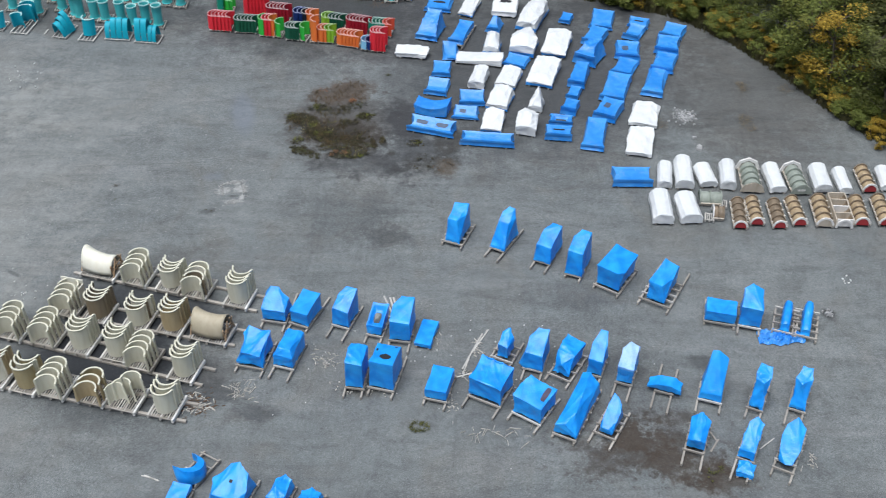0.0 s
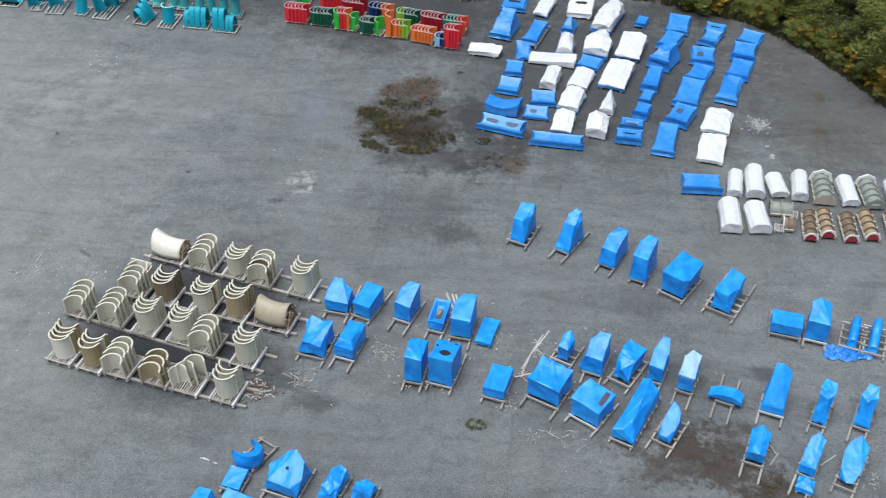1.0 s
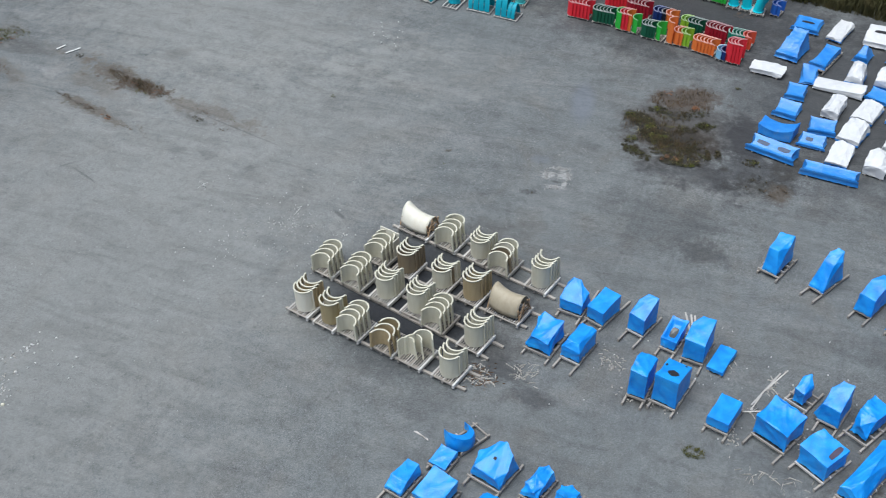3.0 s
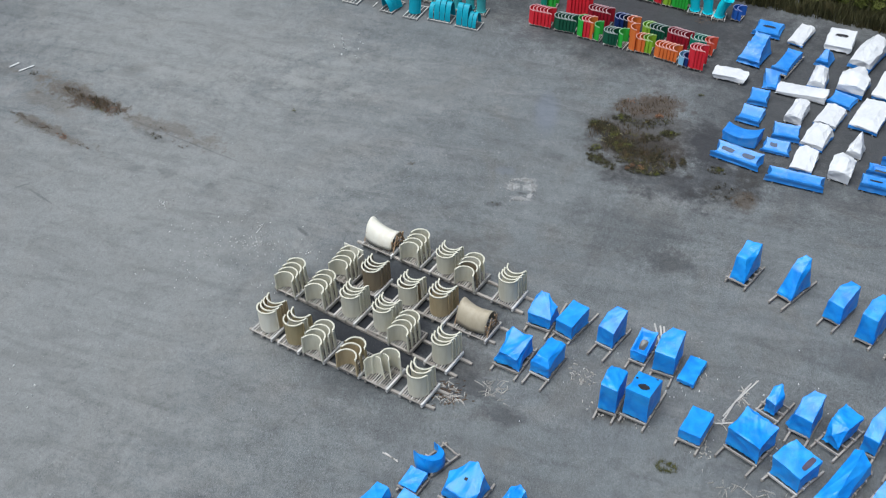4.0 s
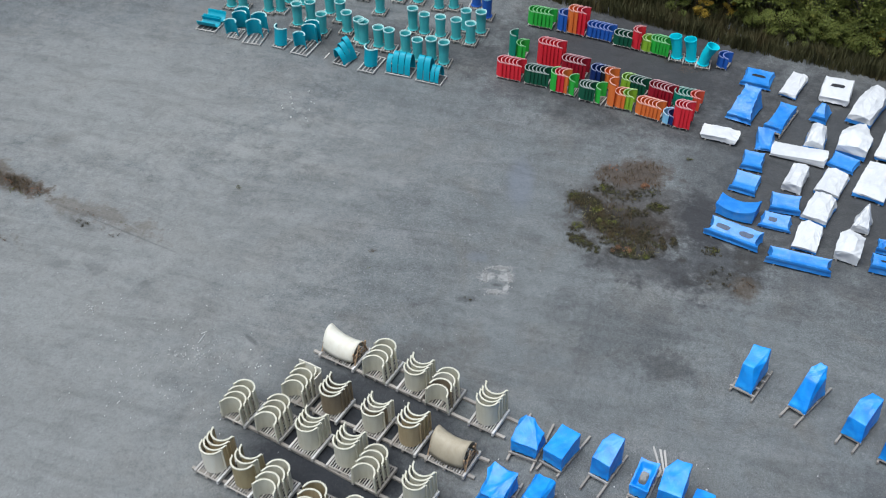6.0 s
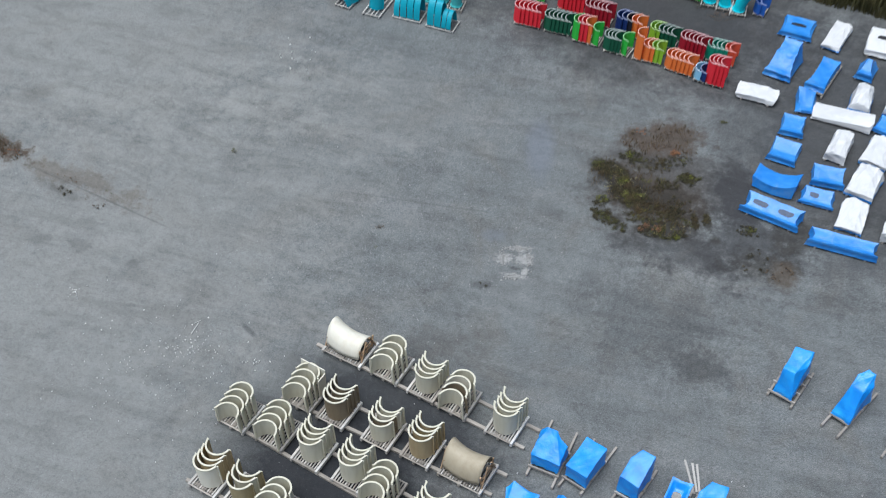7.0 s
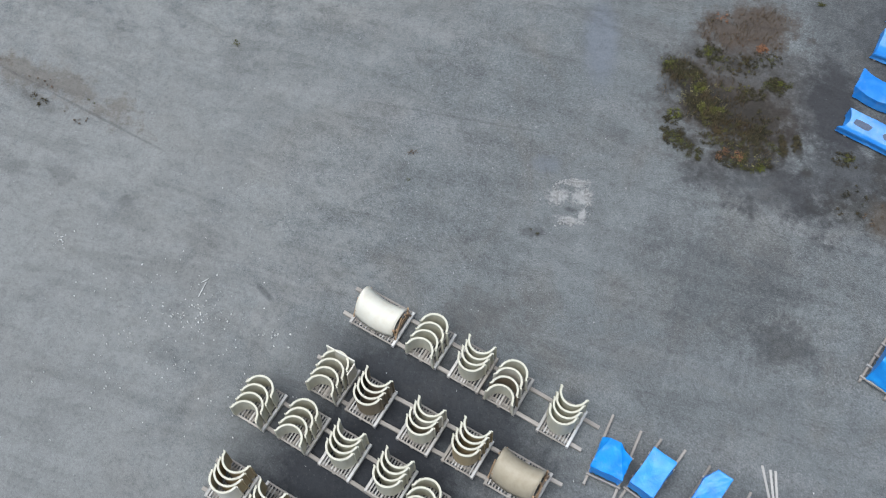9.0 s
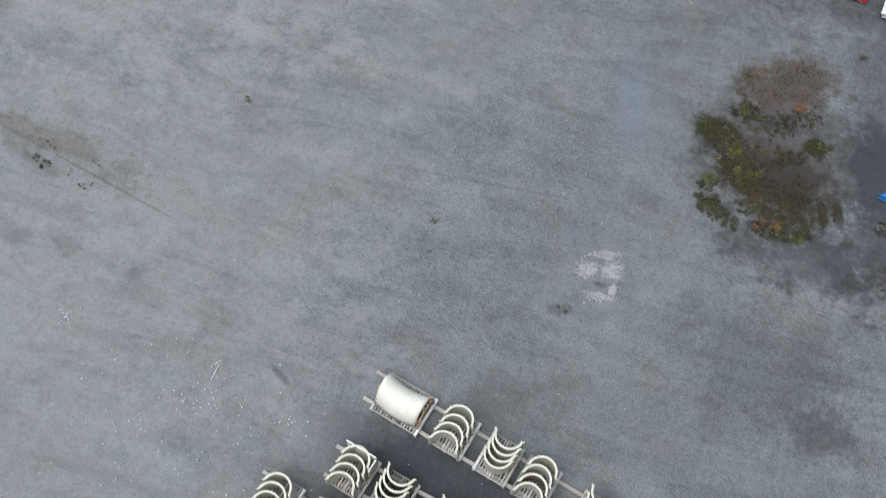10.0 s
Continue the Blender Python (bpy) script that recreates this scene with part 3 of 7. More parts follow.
BROWN, EARTH, WET_AND_SHADE, DAMP_AND_SHADE, SOIL_TONE, RUST, CHALK, DUST, MUD, HUMUS, BITUMEN = (0.050, 0.037, 0.027), (0.066, 0.060, 0.055), (0.020, 0.022, 0.027), (0.046, 0.047, 0.050), (0.033, 0.030, 0.025), (0.100, 0.080, 0.060), (0.36, 0.36, 0.35), (0.262, 0.268, 0.258), (0.072, 0.068, 0.064), (0.075, 0.056, 0.042), (0.158, 0.175, 0.200)
STAINS_AND_SHADE = [
    (-30, 47, 13, 8, 0, DUST, 0.6, 0.8),
    (-17, 46.5, 7, 3.5, 0, DUST, 0.3, 1.0),
    (-4.8, 45.0, 3.2, 3.8, 17.9, MUD, 0.95, 0.8),
    (-5.0, 44.5, 2.3, 1.7, -20, BROWN, 0.7, 1.3),
    (-4.9, 47.9, 2.2, 1.25, 17.9, HUMUS, 0.8, 1.0),
    (-6.15, 44.8, 2.0, 0.8, -43, SOIL_TONE, 0.9, 0.9),
    (-6.3, 42.95, 0.8, 0.4, -12, SOIL_TONE, 0.75, 0.9),
    (-4.2, 42.95, 1.25, 0.55, 8, SOIL_TONE, 0.75, 1.0),
    (-4.6, 44.2, 1.5, 1.3, 17.9, SOIL_TONE, 0.75, 1.3),
    (-3.7, 45.85, 0.55, 0.42, 17.9, SOIL_TONE, 0.65, 1.0),
    (-4.9, 46.3, 1.1, 0.5, 17.9, SOIL_TONE, 0.45, 1.4),
    (-3.18, 43.65, 0.13, 0.5, 14, SOIL_TONE, 0.7, 0.4),
    (-2.68, 43.75, 0.2, 0.62, 14, SOIL_TONE, 0.75, 0.4),
    (-2.29, 42.96, 0.24, 0.3, 14, SOIL_TONE, 0.6, 0.5),
    (-3.2, 42.0, 3.0, 1.2, 6, DAMP_AND_SHADE, 0.65, 1.2),
    # shadow beside the long blue wrapped parts, painted into the ground colour
    (-1.9, 45.6, 1.3, 2.2, 17.9, DAMP_AND_SHADE, 0.95, 0.7),
    (-9.6, 45.9, 0.72, 2.3, 12.5, BITUMEN, 0.75, 0.3),
    (-10.1, 40.75, 0.65, 0.4, 12.5, BITUMEN, 0.5, 0.6),
    (-24.5, 38.15, 3.6, 0.06, -12, DAMP_AND_SHADE, 0.32, 0.8),
    (-28.6, 32.5, 1.1, 0.08, -20, DAMP_AND_SHADE, 0.4, 0.6),
    (-29.75, 32.9, 0.5, 0.08, 50, DAMP_AND_SHADE, 0.3, 0.6),
    (-13.5, 41.5, 4.2, 0.06, 6, DAMP_AND_SHADE, 0.22, 0.8),
    (-16.8, 34.0, 0.5, 0.12, -30, WET_AND_SHADE, 0.45, 0.5),
    (-21.95, 35.47, 0.5, 0.35, 0, DAMP_AND_SHADE, 0.4, 1.8),
    (-25.75, 35.63, 0.6, 0.4, 0, DAMP_AND_SHADE, 0.3, 1.8),
    (-24.33, 35.89, 0.6, 0.4, 0, DAMP_AND_SHADE, 0.3, 1.8),
    (-32.0, 40.2, 3.4, 0.8, -14, RUST, 0.75, 1.9),
    (-30.1, 39.5, 1.7, 0.75, -10, HUMUS, 0.75, 1.7),
    (-26.0, 38.75, 3.2, 0.7, -6, RUST, 0.5, 2.0),
    (-26.2, 38.0, 1.4, 0.35, -10, EARTH, 0.4, 1.4),
    (-31.2, 37.0, 3.2, 0.45, -15, RUST, 0.65, 1.9),
    (-32.5, 38.8, 2.0, 0.7, -15, RUST, 0.35, 1.6),
    # damp ground with the shade between the first shell rows painted in
    (-10.9, 32.3, 4.9, 1.9, -13, WET_AND_SHADE, 0.85, 0.35),
    (-1.15, 43.05, 2.36, 2.51, 17.86, DAMP_AND_SHADE, 0.7, 1.2),
    (0.24, 41.93, 0.71, 0.86, 17.84, RUST, 0.6, 0.8),
    (-0.52, 42.16, 1.53, 0.87, 2.82, SOIL_TONE, 0.6, 1.1),
    (-1.94, 37, 1.3, 0.95, 2.72, DAMP_AND_SHADE, 0.45, 1.4),
    (7.73, 26.07, 2.91, 1.94, 2.49, EARTH, 0.85, 1.9),
    (8.41, 25.25, 1.72, 0.99, 2.47, BROWN, 0.6, 1.9),
    (10.24, 24.85, 1.13, 0.73, 2.46, BROWN, 0.7, 1.9),
    (7.21, 26.67, 1.37, 0.93, 2.5, BROWN, 0.7, 1.9),
    (10.05, 30.31, 0.65, 0.5, 2.57, DAMP_AND_SHADE, 0.5, 1.5),
    (-6.02, 27.12, 1.19, 0.53, 2.52, DAMP_AND_SHADE, 0.6, 1),
    (-2.35, 28.35, 1.01, 0.5, 2.54, SOIL_TONE, 0.6, 1),
    (-7.45, 28, 1.23, 0.71, 21.34, DAMP_AND_SHADE, 0.6, 1.1),
    (5.87, 33.81, 2.68, 1.01, 2.65, DAMP_AND_SHADE, 0.35, 1.2),
    (-9.78, 38.32, 0.42, 0.21, 18, DAMP_AND_SHADE, 0.5, 1.2),
    (-3.81, 38.6, 3.05, 2.61, 17.97, DAMP_AND_SHADE, 0.3, 1.5),
    (3.99, 50.63, 9.51, 10.55, 2.98, DAMP_AND_SHADE, 0.8, 0.5),
    (14.32, 39.99, 5.93, 2.1, 2.76, DAMP_AND_SHADE, 0.25, 0.9),
    (-18.49, 54.96, 7.91, 2.62, 3.1, DAMP_AND_SHADE, 0.6, 0.7),
    (-6.81, 56.95, 8.86, 8.01, 17.19, DAMP_AND_SHADE, 0.85, 0.6),
    (4.96, 28.68, 5.92, 3.2, 2.54, DAMP_AND_SHADE, 0.35, 1.1),
    (-10.57, 25.4, 7.69, 1.56, 2.49, DAMP_AND_SHADE, 0.12, 1.6),
    (15.1, 48.83, 5.62, 8.14, 2.94, MUD, 0.6, 0.8),
    (-25.62, 27.67, 14.28, 20.15, 21.22, DUST, 0.55, 0.8),
    (-21.51, 39.28, 10.29, 9.01, 18.06, DUST, 0.35, 0.9),
    (-6.89, 57.43, 8.1, 6.94, 17.19, DAMP_AND_SHADE, 0.6, 0.5),
    (-7.83, 29.08, 1.26, 1.82, 21.32, EARTH, 0.4, 1.4),
    (-10.37, 35.23, 2.14, 1.09, 17.83, EARTH, 0.35, 1.4),
    # wet ground, darkened further by painted shade under the other shell rows
    (-12.0, 29.4, 4.9, 3.6, -13, WET_AND_SHADE, 0.95, 0.3),
    (12.25, 55.08, 3.96, 4.54, 3.07, MUD, 0.5, 0.8),
    (8.78, 57.07, 5, 1.84, 3.11, DAMP_AND_SHADE, 0.7, 0.8),
    (-37.91, 38.64, 2.32, 0.6, -23.55, RUST, 0.4, 1.8),
    (-37.96, 40.74, 3.53, 0.8, 4.91, EARTH, 0.35, 1.8),
    (-35.21, 39.35, 0.97, 0.9, 14.55, CHALK, 0.3, 1.3),
    (-30.22, 42.9, 0.82, 0.69, 20.9, EARTH, 0.35, 1.3),
    # darkens the ground between the two long wrapped parts
    (0.56, 44.06, 1.37, 1.37, 17.87, SOIL_TONE, 0.6, 1),
    (15.4, 33.12, 0.35, 0.4, 2.62, DAMP_AND_SHADE, 0.8, 0.6),
    (-8.98, 40.38, 0.42, 0.15, 14, CHALK, 0.85, 1.5),
    (-9.42, 39.74, 0.38, 0.34, 14, CHALK, 0.85, 1.5),
    (-8.72, 39.95, 0.36, 0.36, 14, CHALK, 0.85, 1.5),
    (-8.85, 39.07, 0.48, 0.17, 8, CHALK, 0.85, 1.5),
    (-8.55, 39.35, 0.14, 0.3, 14, CHALK, 0.85, 1.5),
    (-8.9, 39.42, 0.34, 0.14, 8, DAMP_AND_SHADE, 0.6, 0.7),
]


def ground():
    """One sheet to the horizon, with a gentle unevenness."""
    xs = np.concatenate([[-900, -300, -120], np.arange(-60, 61, 1.5), [120, 300, 900]])
    ys = np.concatenate([[-900, -300, -100, -40], np.arange(-12, 91, 1.5), [140, 300, 900]])
    vs = [(x, y, 0.035 * noise.noise(Vector((x * 0.12, y * 0.12, 0))) - 0.03 if abs(x) < 61 and -13 < y < 91 else -0.03) for y in ys for x in xs]
    k = len(xs)
    fs = [(j * k + i, j * k + i + 1, (j + 1) * k + i + 1, (j + 1) * k + i) for j in range(len(ys) - 1) for i in range(k - 1)]
    def near(b, x0, x1, y0, y1):
        r = max(b[2], b[3]) * (1.2 + b[7])
        return x0 - r < b[0] < x1 + r and y0 - r < b[1] < y1 + r

    areas = ((-900, -13.5, -900, 900), (-13.5, 900, -900, 37.5), (-13.5, 900, 37.5, 900))
    mats = [ground_material([b for b in STAINS_AND_SHADE if near(b, *a)]) for a in areas]
    slots = []
    for f in fs:
        x, y = vs[f[2]][0] - 0.1, vs[f[2]][1] - 0.1
        slots.append(0 if x < -13.5 else 1 if y < 37.5 else 2)
    ob = new("ground", mesh_of("ground", vs, fs, mats, True, slots))
    tagged(ob, "worn grey gravel asphalt yard with damp stains, moss, painted shade", "ground", kind="structure")


ground()


# ---- wrapped parts ----
COUNT = [0]


def skid(m, L, W, front, back, spread, z):
    """Two long runners with cross boards."""
    s = thing("timber_skid", m, "weathered grey timber skid of two runners and cross boards", "skid", "skids in the yard")
    half = spread if spread else max(0.26, 0.47 * W)
    rng = random.Random(COUNT[0])
    for side in (-1, 1):
        e = rng.uniform(-0.08, 0.08)
        y = side * half + rng.uniform(-0.02, 0.02)
        beam("runner", MATS["timber"], s, -L / 2 - front + e, L / 2 + back + e, y - 0.036, y + 0.036, 0.0, 0.12)
    k = max(3, int((L + 0.2) / 0.32))
    for i in range(k):
        x = -L / 2 - 0.02 + (L + 0.04) * i / (k - 1)
        o = rng.uniform(-0.03, 0.03)
        beam("cross_board", MATS["pale_timber" if rng.random() < 0.3 else "timber"], s, x - 0.024, x + 0.024, -half - 0.05 + o, half + 0.05 + o, 0.124, z - 0.006)


def patch_on(name, me, root, x, y, z, rx, ry, mat, label, seed, lift=0.0, edge=0.55):
    """A ragged flat patch that follows the sheet under it: a painted hole, water or worn spot."""
    rng = random.Random(seed)
    from mathutils.bvhtree import BVHTree
    tree = BVHTree.FromPolygons([v.co for v in me.vertices], [p.vertices for p in me.polygons])
    n, vs = 14, []
    for ring in (1.0, 0.6, 0.0):
        for k in range(n if ring else 1):
            a = 2 * math.pi * (k + 0.5) / n
            r = ring * (1 + rng.uniform(-0.1, 0.1))
            ca, sa = math.cos(a), math.sin(a)
            px, py = x + rx * r * math.copysign(abs(ca) ** edge, ca), y + ry * r * math.copysign(abs(sa) ** edge, sa)
            hit = tree.ray_cast(Vector((px, py, 5)), Vector((0, 0, -1)))[0]
            vs.append((px, py, (hit.z if hit else z) + 0.012 + lift))
    fs = [(k, (k + 1) % n, n + (k + 1) % n, n + k) for k in range(n)] + [(n + k, n + (k + 1) % n, 2 * n) for k in range(n)]
    part(name, mesh_of(name, vs, fs, mat, True), root, label)


TONE_WORDS = {"blue": "blue plastic sheet", "faded": "sun-faded blue sheet", "dull": "dull blue sheet", "white": "white film"}


def wrapped(x, y, yaw, L, W, profile, z=0.1, tone="blue", skid=None, tub=0, tear=0, vent=0, slot=0, worn=0, skirt=0, barrel=0, cross_skid=0, fold=0.75, over=0.0, pool=0, peak=0.0, arc=0.0, top=None, sag=0.06, base=0.96):
    """A slide part wrapped in sheet; profile rows: place along it, height, width of the top."""
    COUNT[0] += 1
    seed = COUNT[0]
    hmax = max(p[1] for p in profile)
    mats = [MATS[tone], MATS["dull"]]
    if top is None and tone in ("blue", "faded") and not (barrel or tub or arc) and len(profile) < 4:
        top = [(2 * u - 1, side * w * 0.95, h) for u, h, w in profile for side in (-1, 1)]
    if barrel and tone == "white":
        (h0, h1), slip = (profile[0][1], profile[-1][1]), 0.06 * math.sin(7.0 * seed)
        top = [(e * (1 - 0.04 * abs(b)), b + slip * (1 - abs(b)), k * h) for e, h in ((-1, h0), (1, h1)) for b, k in ((-1.0, 0.5), (-0.68, 0.9), (-0.2, 1.02), (0.25, 1.03), (0.7, 0.88), (1.0, 0.5))]
        sag = 0.03
    if top is None and tone == "white" and not slot:
        # crumpled shapes under a loose sheet
        r = random.Random(seed * 3 + 1)
        pu, ph, pw = zip(*profile)
        top, sag, fold = [], 0.10, 0.8
        for u in (0.0, 0.25, 0.5, 0.75, 1.0):
            h, w = float(np.interp(u, pu, ph)), float(np.interp(u, pu, pw))
            for b in (-1.0, -0.4, 0.4, 1.0):
                top.append(((2 * u - 1) * r.uniform(0.86, 1.02), b * w * r.uniform(0.95, 1.1), 0.05 + h * (1.08 - 0.25 * b * b) * r.uniform(0.86, 1.08)))
    if top:
        hmax = max(p[2] for p in top)
        me = film_hull(L, W, top, seed, base, sag, 0.35 + 0.75 * fold, mats, skirt)
    else:
        me = wrap_mesh(L, W, profile, seed, barrel, tub, mats, skirt, 1.2 if barrel else fold, 1.0 if tone == "dull" else 0.0, len(profile) > 4, over, 5 if tone == "white" else 0, peak, arc)
    form = "long low" if max(L, W) > 1.9 * min(L, W) and hmax < 0.6 else "tall peaked" if hmax > 1.1 else "flat boxy" if hmax < 0.35 else "rounded" if barrel else "bulky"
    where = "on timber skid" if skid or cross_skid else "on gravel"
    word = TONE_WORDS[tone] + (" over blue skirt" if skirt else "")
    root = thing("wrapped_bundle", pose(x, y, z if (skid or cross_skid) else 0.0, 0, 0, yaw), f"{form} slide part in {word} {where}", "wrapped part", "wrapped parts in the yard")
    body = part("wrap", me, root)
    if not (skid or cross_skid):
        body.location.z = 0.07
        for side in (-0.36, 0.36):
            beam("bearer", MATS["timber"], root, -L / 2 * 0.96, L / 2 * 0.96, side * W - 0.04, side * W + 0.04, -0.01, 0.075)
    lift = 0.0
    # tears, vents and slots are uncut: dark patches paint their inner shade
    if tear:
        patch_on("tear", me, body, -0.12 * L, -0.05 * W, hmax, 0.17, 0.22, MATS["hollow"], "torn hole in the sheet, its dark inside painted flat", seed, lift, 1.5)
        patch_on("tear", me, body, 0.15 * L, 0.36 * W, hmax, 0.07, 0.04, MATS["hollow"], "small torn hole, its dark inside painted flat", seed + 1, lift, 1.2)
        patch_on("tear", me, body, 0.40 * L, -0.30 * W, hmax, 0.03, 0.05, MATS["hollow"], "small torn hole, its dark inside painted flat", seed + 2, lift)
    if vent:
        patch_on("vent", me, body, 0.0, -0.02 * W, hmax, 0.05, 0.06, MATS["hollow"], "small vent hole, its dark inside painted flat", seed, lift)
    if tub:
        patch_on("puddle", me, body, 0.0, 0.0, hmax, 0.20 * L, 0.24 * W, MATS["puddle"], "dirty rain water in the sagging sheet", seed, lift)
    if slot:
        patch_on("slot", me, body, 0.05 * L, 0.0, hmax, 0.07 * L, 0.22 * W, MATS["hollow"], "slot in the sheet, its dark inside painted flat", seed, lift)
    if pool:
        patch_on("puddle", me, body, 0.10 * L, -0.32 * W, hmax, 0.30 * L, 0.085 * W, MATS["brown_water"], "brown rain water in a sagging fold", seed, lift)
    for k in range(worn):
        patch_on("worn_spot", me, body, 0.05 * L, (-0.22 + 0.44 * k) * W if worn > 1 else 0.1 * W, hmax, 0.14 * L, 0.13 * W, MATS["worn"], "grey worn spot", seed + k, lift)
    if skid:
        place_skid(pose(x, y, 0.0, 0, 0, yaw), L, W, *skid[:2], skid[2] if len(skid) > 2 else 0, z)
    if cross_skid:
        place_skid(pose(x, y, 0.0, 0, 0, cross_skid), W, L, 0.85, 0.95, 0.30, z)
    return root


place_skid = skid


# ---- half-tube shells ----
def arc_shell(radius, height, thick=0.03, flange=0.05, lean=0.0, flare=0.0, steps=14, span=180.0, lip=0.0):
    """A standing half tube: opens towards +x, its back towards -x. lean shifts the foot towards -x. Returns places, faces and the rim faces' marks."""
    prof = []
    half = radians(span / 2)
    for k in range(steps + 1):
        a = math.pi - half + 2 * half * k / steps
        prof.append((math.cos(a), math.sin(a)))
    vs, fs, marks = [], [], []
    levels = [0.0, 0.35, 0.7, 1.0]
    ring = 2 * (steps + 1)
    for t in levels:
        r = radius * (1 + flare * (1 - t))
        dx = -lean * (1 - t) ** 1.5
        for s in (r, r - thick):
            for cx, cy in prof:
                vs.append((cx * s + dx, cy * s, t * height))
    n = steps + 1
    for l in range(len(levels) - 1):
        o, p = l * ring, (l + 1) * ring
        for k in range(steps):
            fs.append((o + k + 1, o + k, p + k, p + k + 1))
            fs.append((o + n + k, o + n + k + 1, p + n + k + 1, p + n + k))
            marks += [0, 0]
        fs.append((o, o + n, p + n, p))
        fs.append((o + n - 1, p + n - 1, p + 2 * n - 1, o + 2 * n - 1))
        marks += [0, 0]
    o = (len(levels) - 1) * ring
    for k in range(steps):
        fs.append((o + k, o + n + k, o + n + k + 1, o + k + 1))
        fs.append((k + 1, n + k + 1, n + k, k))
        marks += [1, 1]
    # outward flanges along both straight edges
    for e in (0, n - 1):
        base = len(vs)
        sgn = 1 if e == 0 else -1
        for t in (0.0, 1.0):
            r = radius * (1 + flare * (1 - t))
            dx = -lean * (1 - t) ** 1.5
            cx, cy = prof[e]
            for ox, oy in ((0.0, 0.0), (0.0, flange), (thick, flange), (thick, 0.0)):
                vs.append((cx * r + dx + ox - 0.002, cy * r + math.copysign(oy, cy), t * height))
        for f in ((0, 1, 5, 4), (1, 2, 6, 5), (2, 3, 7, 6), (3, 0, 4, 7), (4, 5, 6, 7), (3, 2, 1, 0)):
            fs.append(tuple(base + q for q in f))
            marks.append(1 if f == (4, 5, 6, 7) else 0)
    if lip:
        base = len(vs)
        for s in (radius - thick * 1.1, radius + lip):
            for zz in (height - 0.012, height + 0.022):
                for cx, cy in prof:
                    vs.append((cx * s, cy * s, zz))
        for k in range(steps):
            a, b, c, d = base + k, base + n + k, base + 2 * n + k, base + 3 * n + k
            fs += [(b, b + 1, d + 1, d), (a, c, c + 1, a + 1), (c, d, d + 1, c + 1), (a + 1, b + 1, b, a)]
            marks += [1, 1, 1, 1]
        for k in (0, n - 1):
            fs.append((base + k, base + n + k, base + 3 * n + k, base + 2 * n + k))
            marks.append(1)
    return vs, fs, marks


SHELLS = {}


def shell_mesh(key, body, rim, *args, **kw):
    k = (key, body, rim)
    if k not in SHELLS:
        vs, fs, marks = arc_shell(*args, **kw)
        SHELLS[k] = mesh_of("shell", vs, fs, [MATS[body], MATS[rim]], True, marks)
        SHELLS[k].set_sharp_from_angle(angle=radians(40))
    return SHELLS[k]


def slatted_pallet(m, along=1.0, across=1.2, label="", boards=9, height=0.15, mat="timber", group="pallets"):
    """Industrial pallet: three bearers, thin deck boards across them."""
    p = thing("pallet", m, label or "weathered timber pallet with narrow deck boards", "pallet", group)
    rng = random.Random(int(1000 * (m.translation.x + 7 * m.translation.y)))
    for x in (-along / 2 + 0.04, 0.0, along / 2 - 0.04):
        outer = abs(x) > 0.01
        wide = 0.04 if boards > 4 else 0.028
        tone = "white_timber" if boards > 7 and x > 0.01 and rng.random() < 0.7 else "pale_timber" if outer and rng.random() < 0.5 else mat
        beam("bearer", MATS[tone], p, x - wide, x + wide, -across / 2, across / 2, 0.0, height + 0.004 if outer else height - 0.03)
    for y in (-across / 2 + 0.025, across / 2 - 0.025):
        beam("edge_board", MATS[mat], p, -along / 2 + 0.082, along / 2 - 0.082, y - 0.025, y + 0.025, height - 0.024, height)
    for k in range(boards):
        x = -along / 2 + 0.09 + (along - 0.18) * (k + 0.5) / boards + rng.uniform(-0.008, 0.008)
        beam("deck_board", MATS["pale_timber" if rng.random() < 0.5 else mat], p, x - 0.020, x + 0.020, -across / 2 + 0.055, across / 2 - 0.055, height - 0.026, height - 0.002)
    return p


CREAM_WORDS = {"plate": "cream", "cream": "cream", "mixed": "cream and brown", "brown": "dark brown", "tan": "tan", "tanmix": "cream and tan", "olive": "olive brown"}
CREAM_SETS = {"plate": ["cream"] * 4, "cream": ["cream"] * 4, "mixed": ["cream", "brown", "pale", "cream"], "brown": ["brown", "brown", "brown", "brown"], "tan": ["tan", "tan", "olive", "tan"], "tanmix": ["pale", "tan", "tan", "tan"], "olive": ["olive", "cream", "olive", "cream"]}


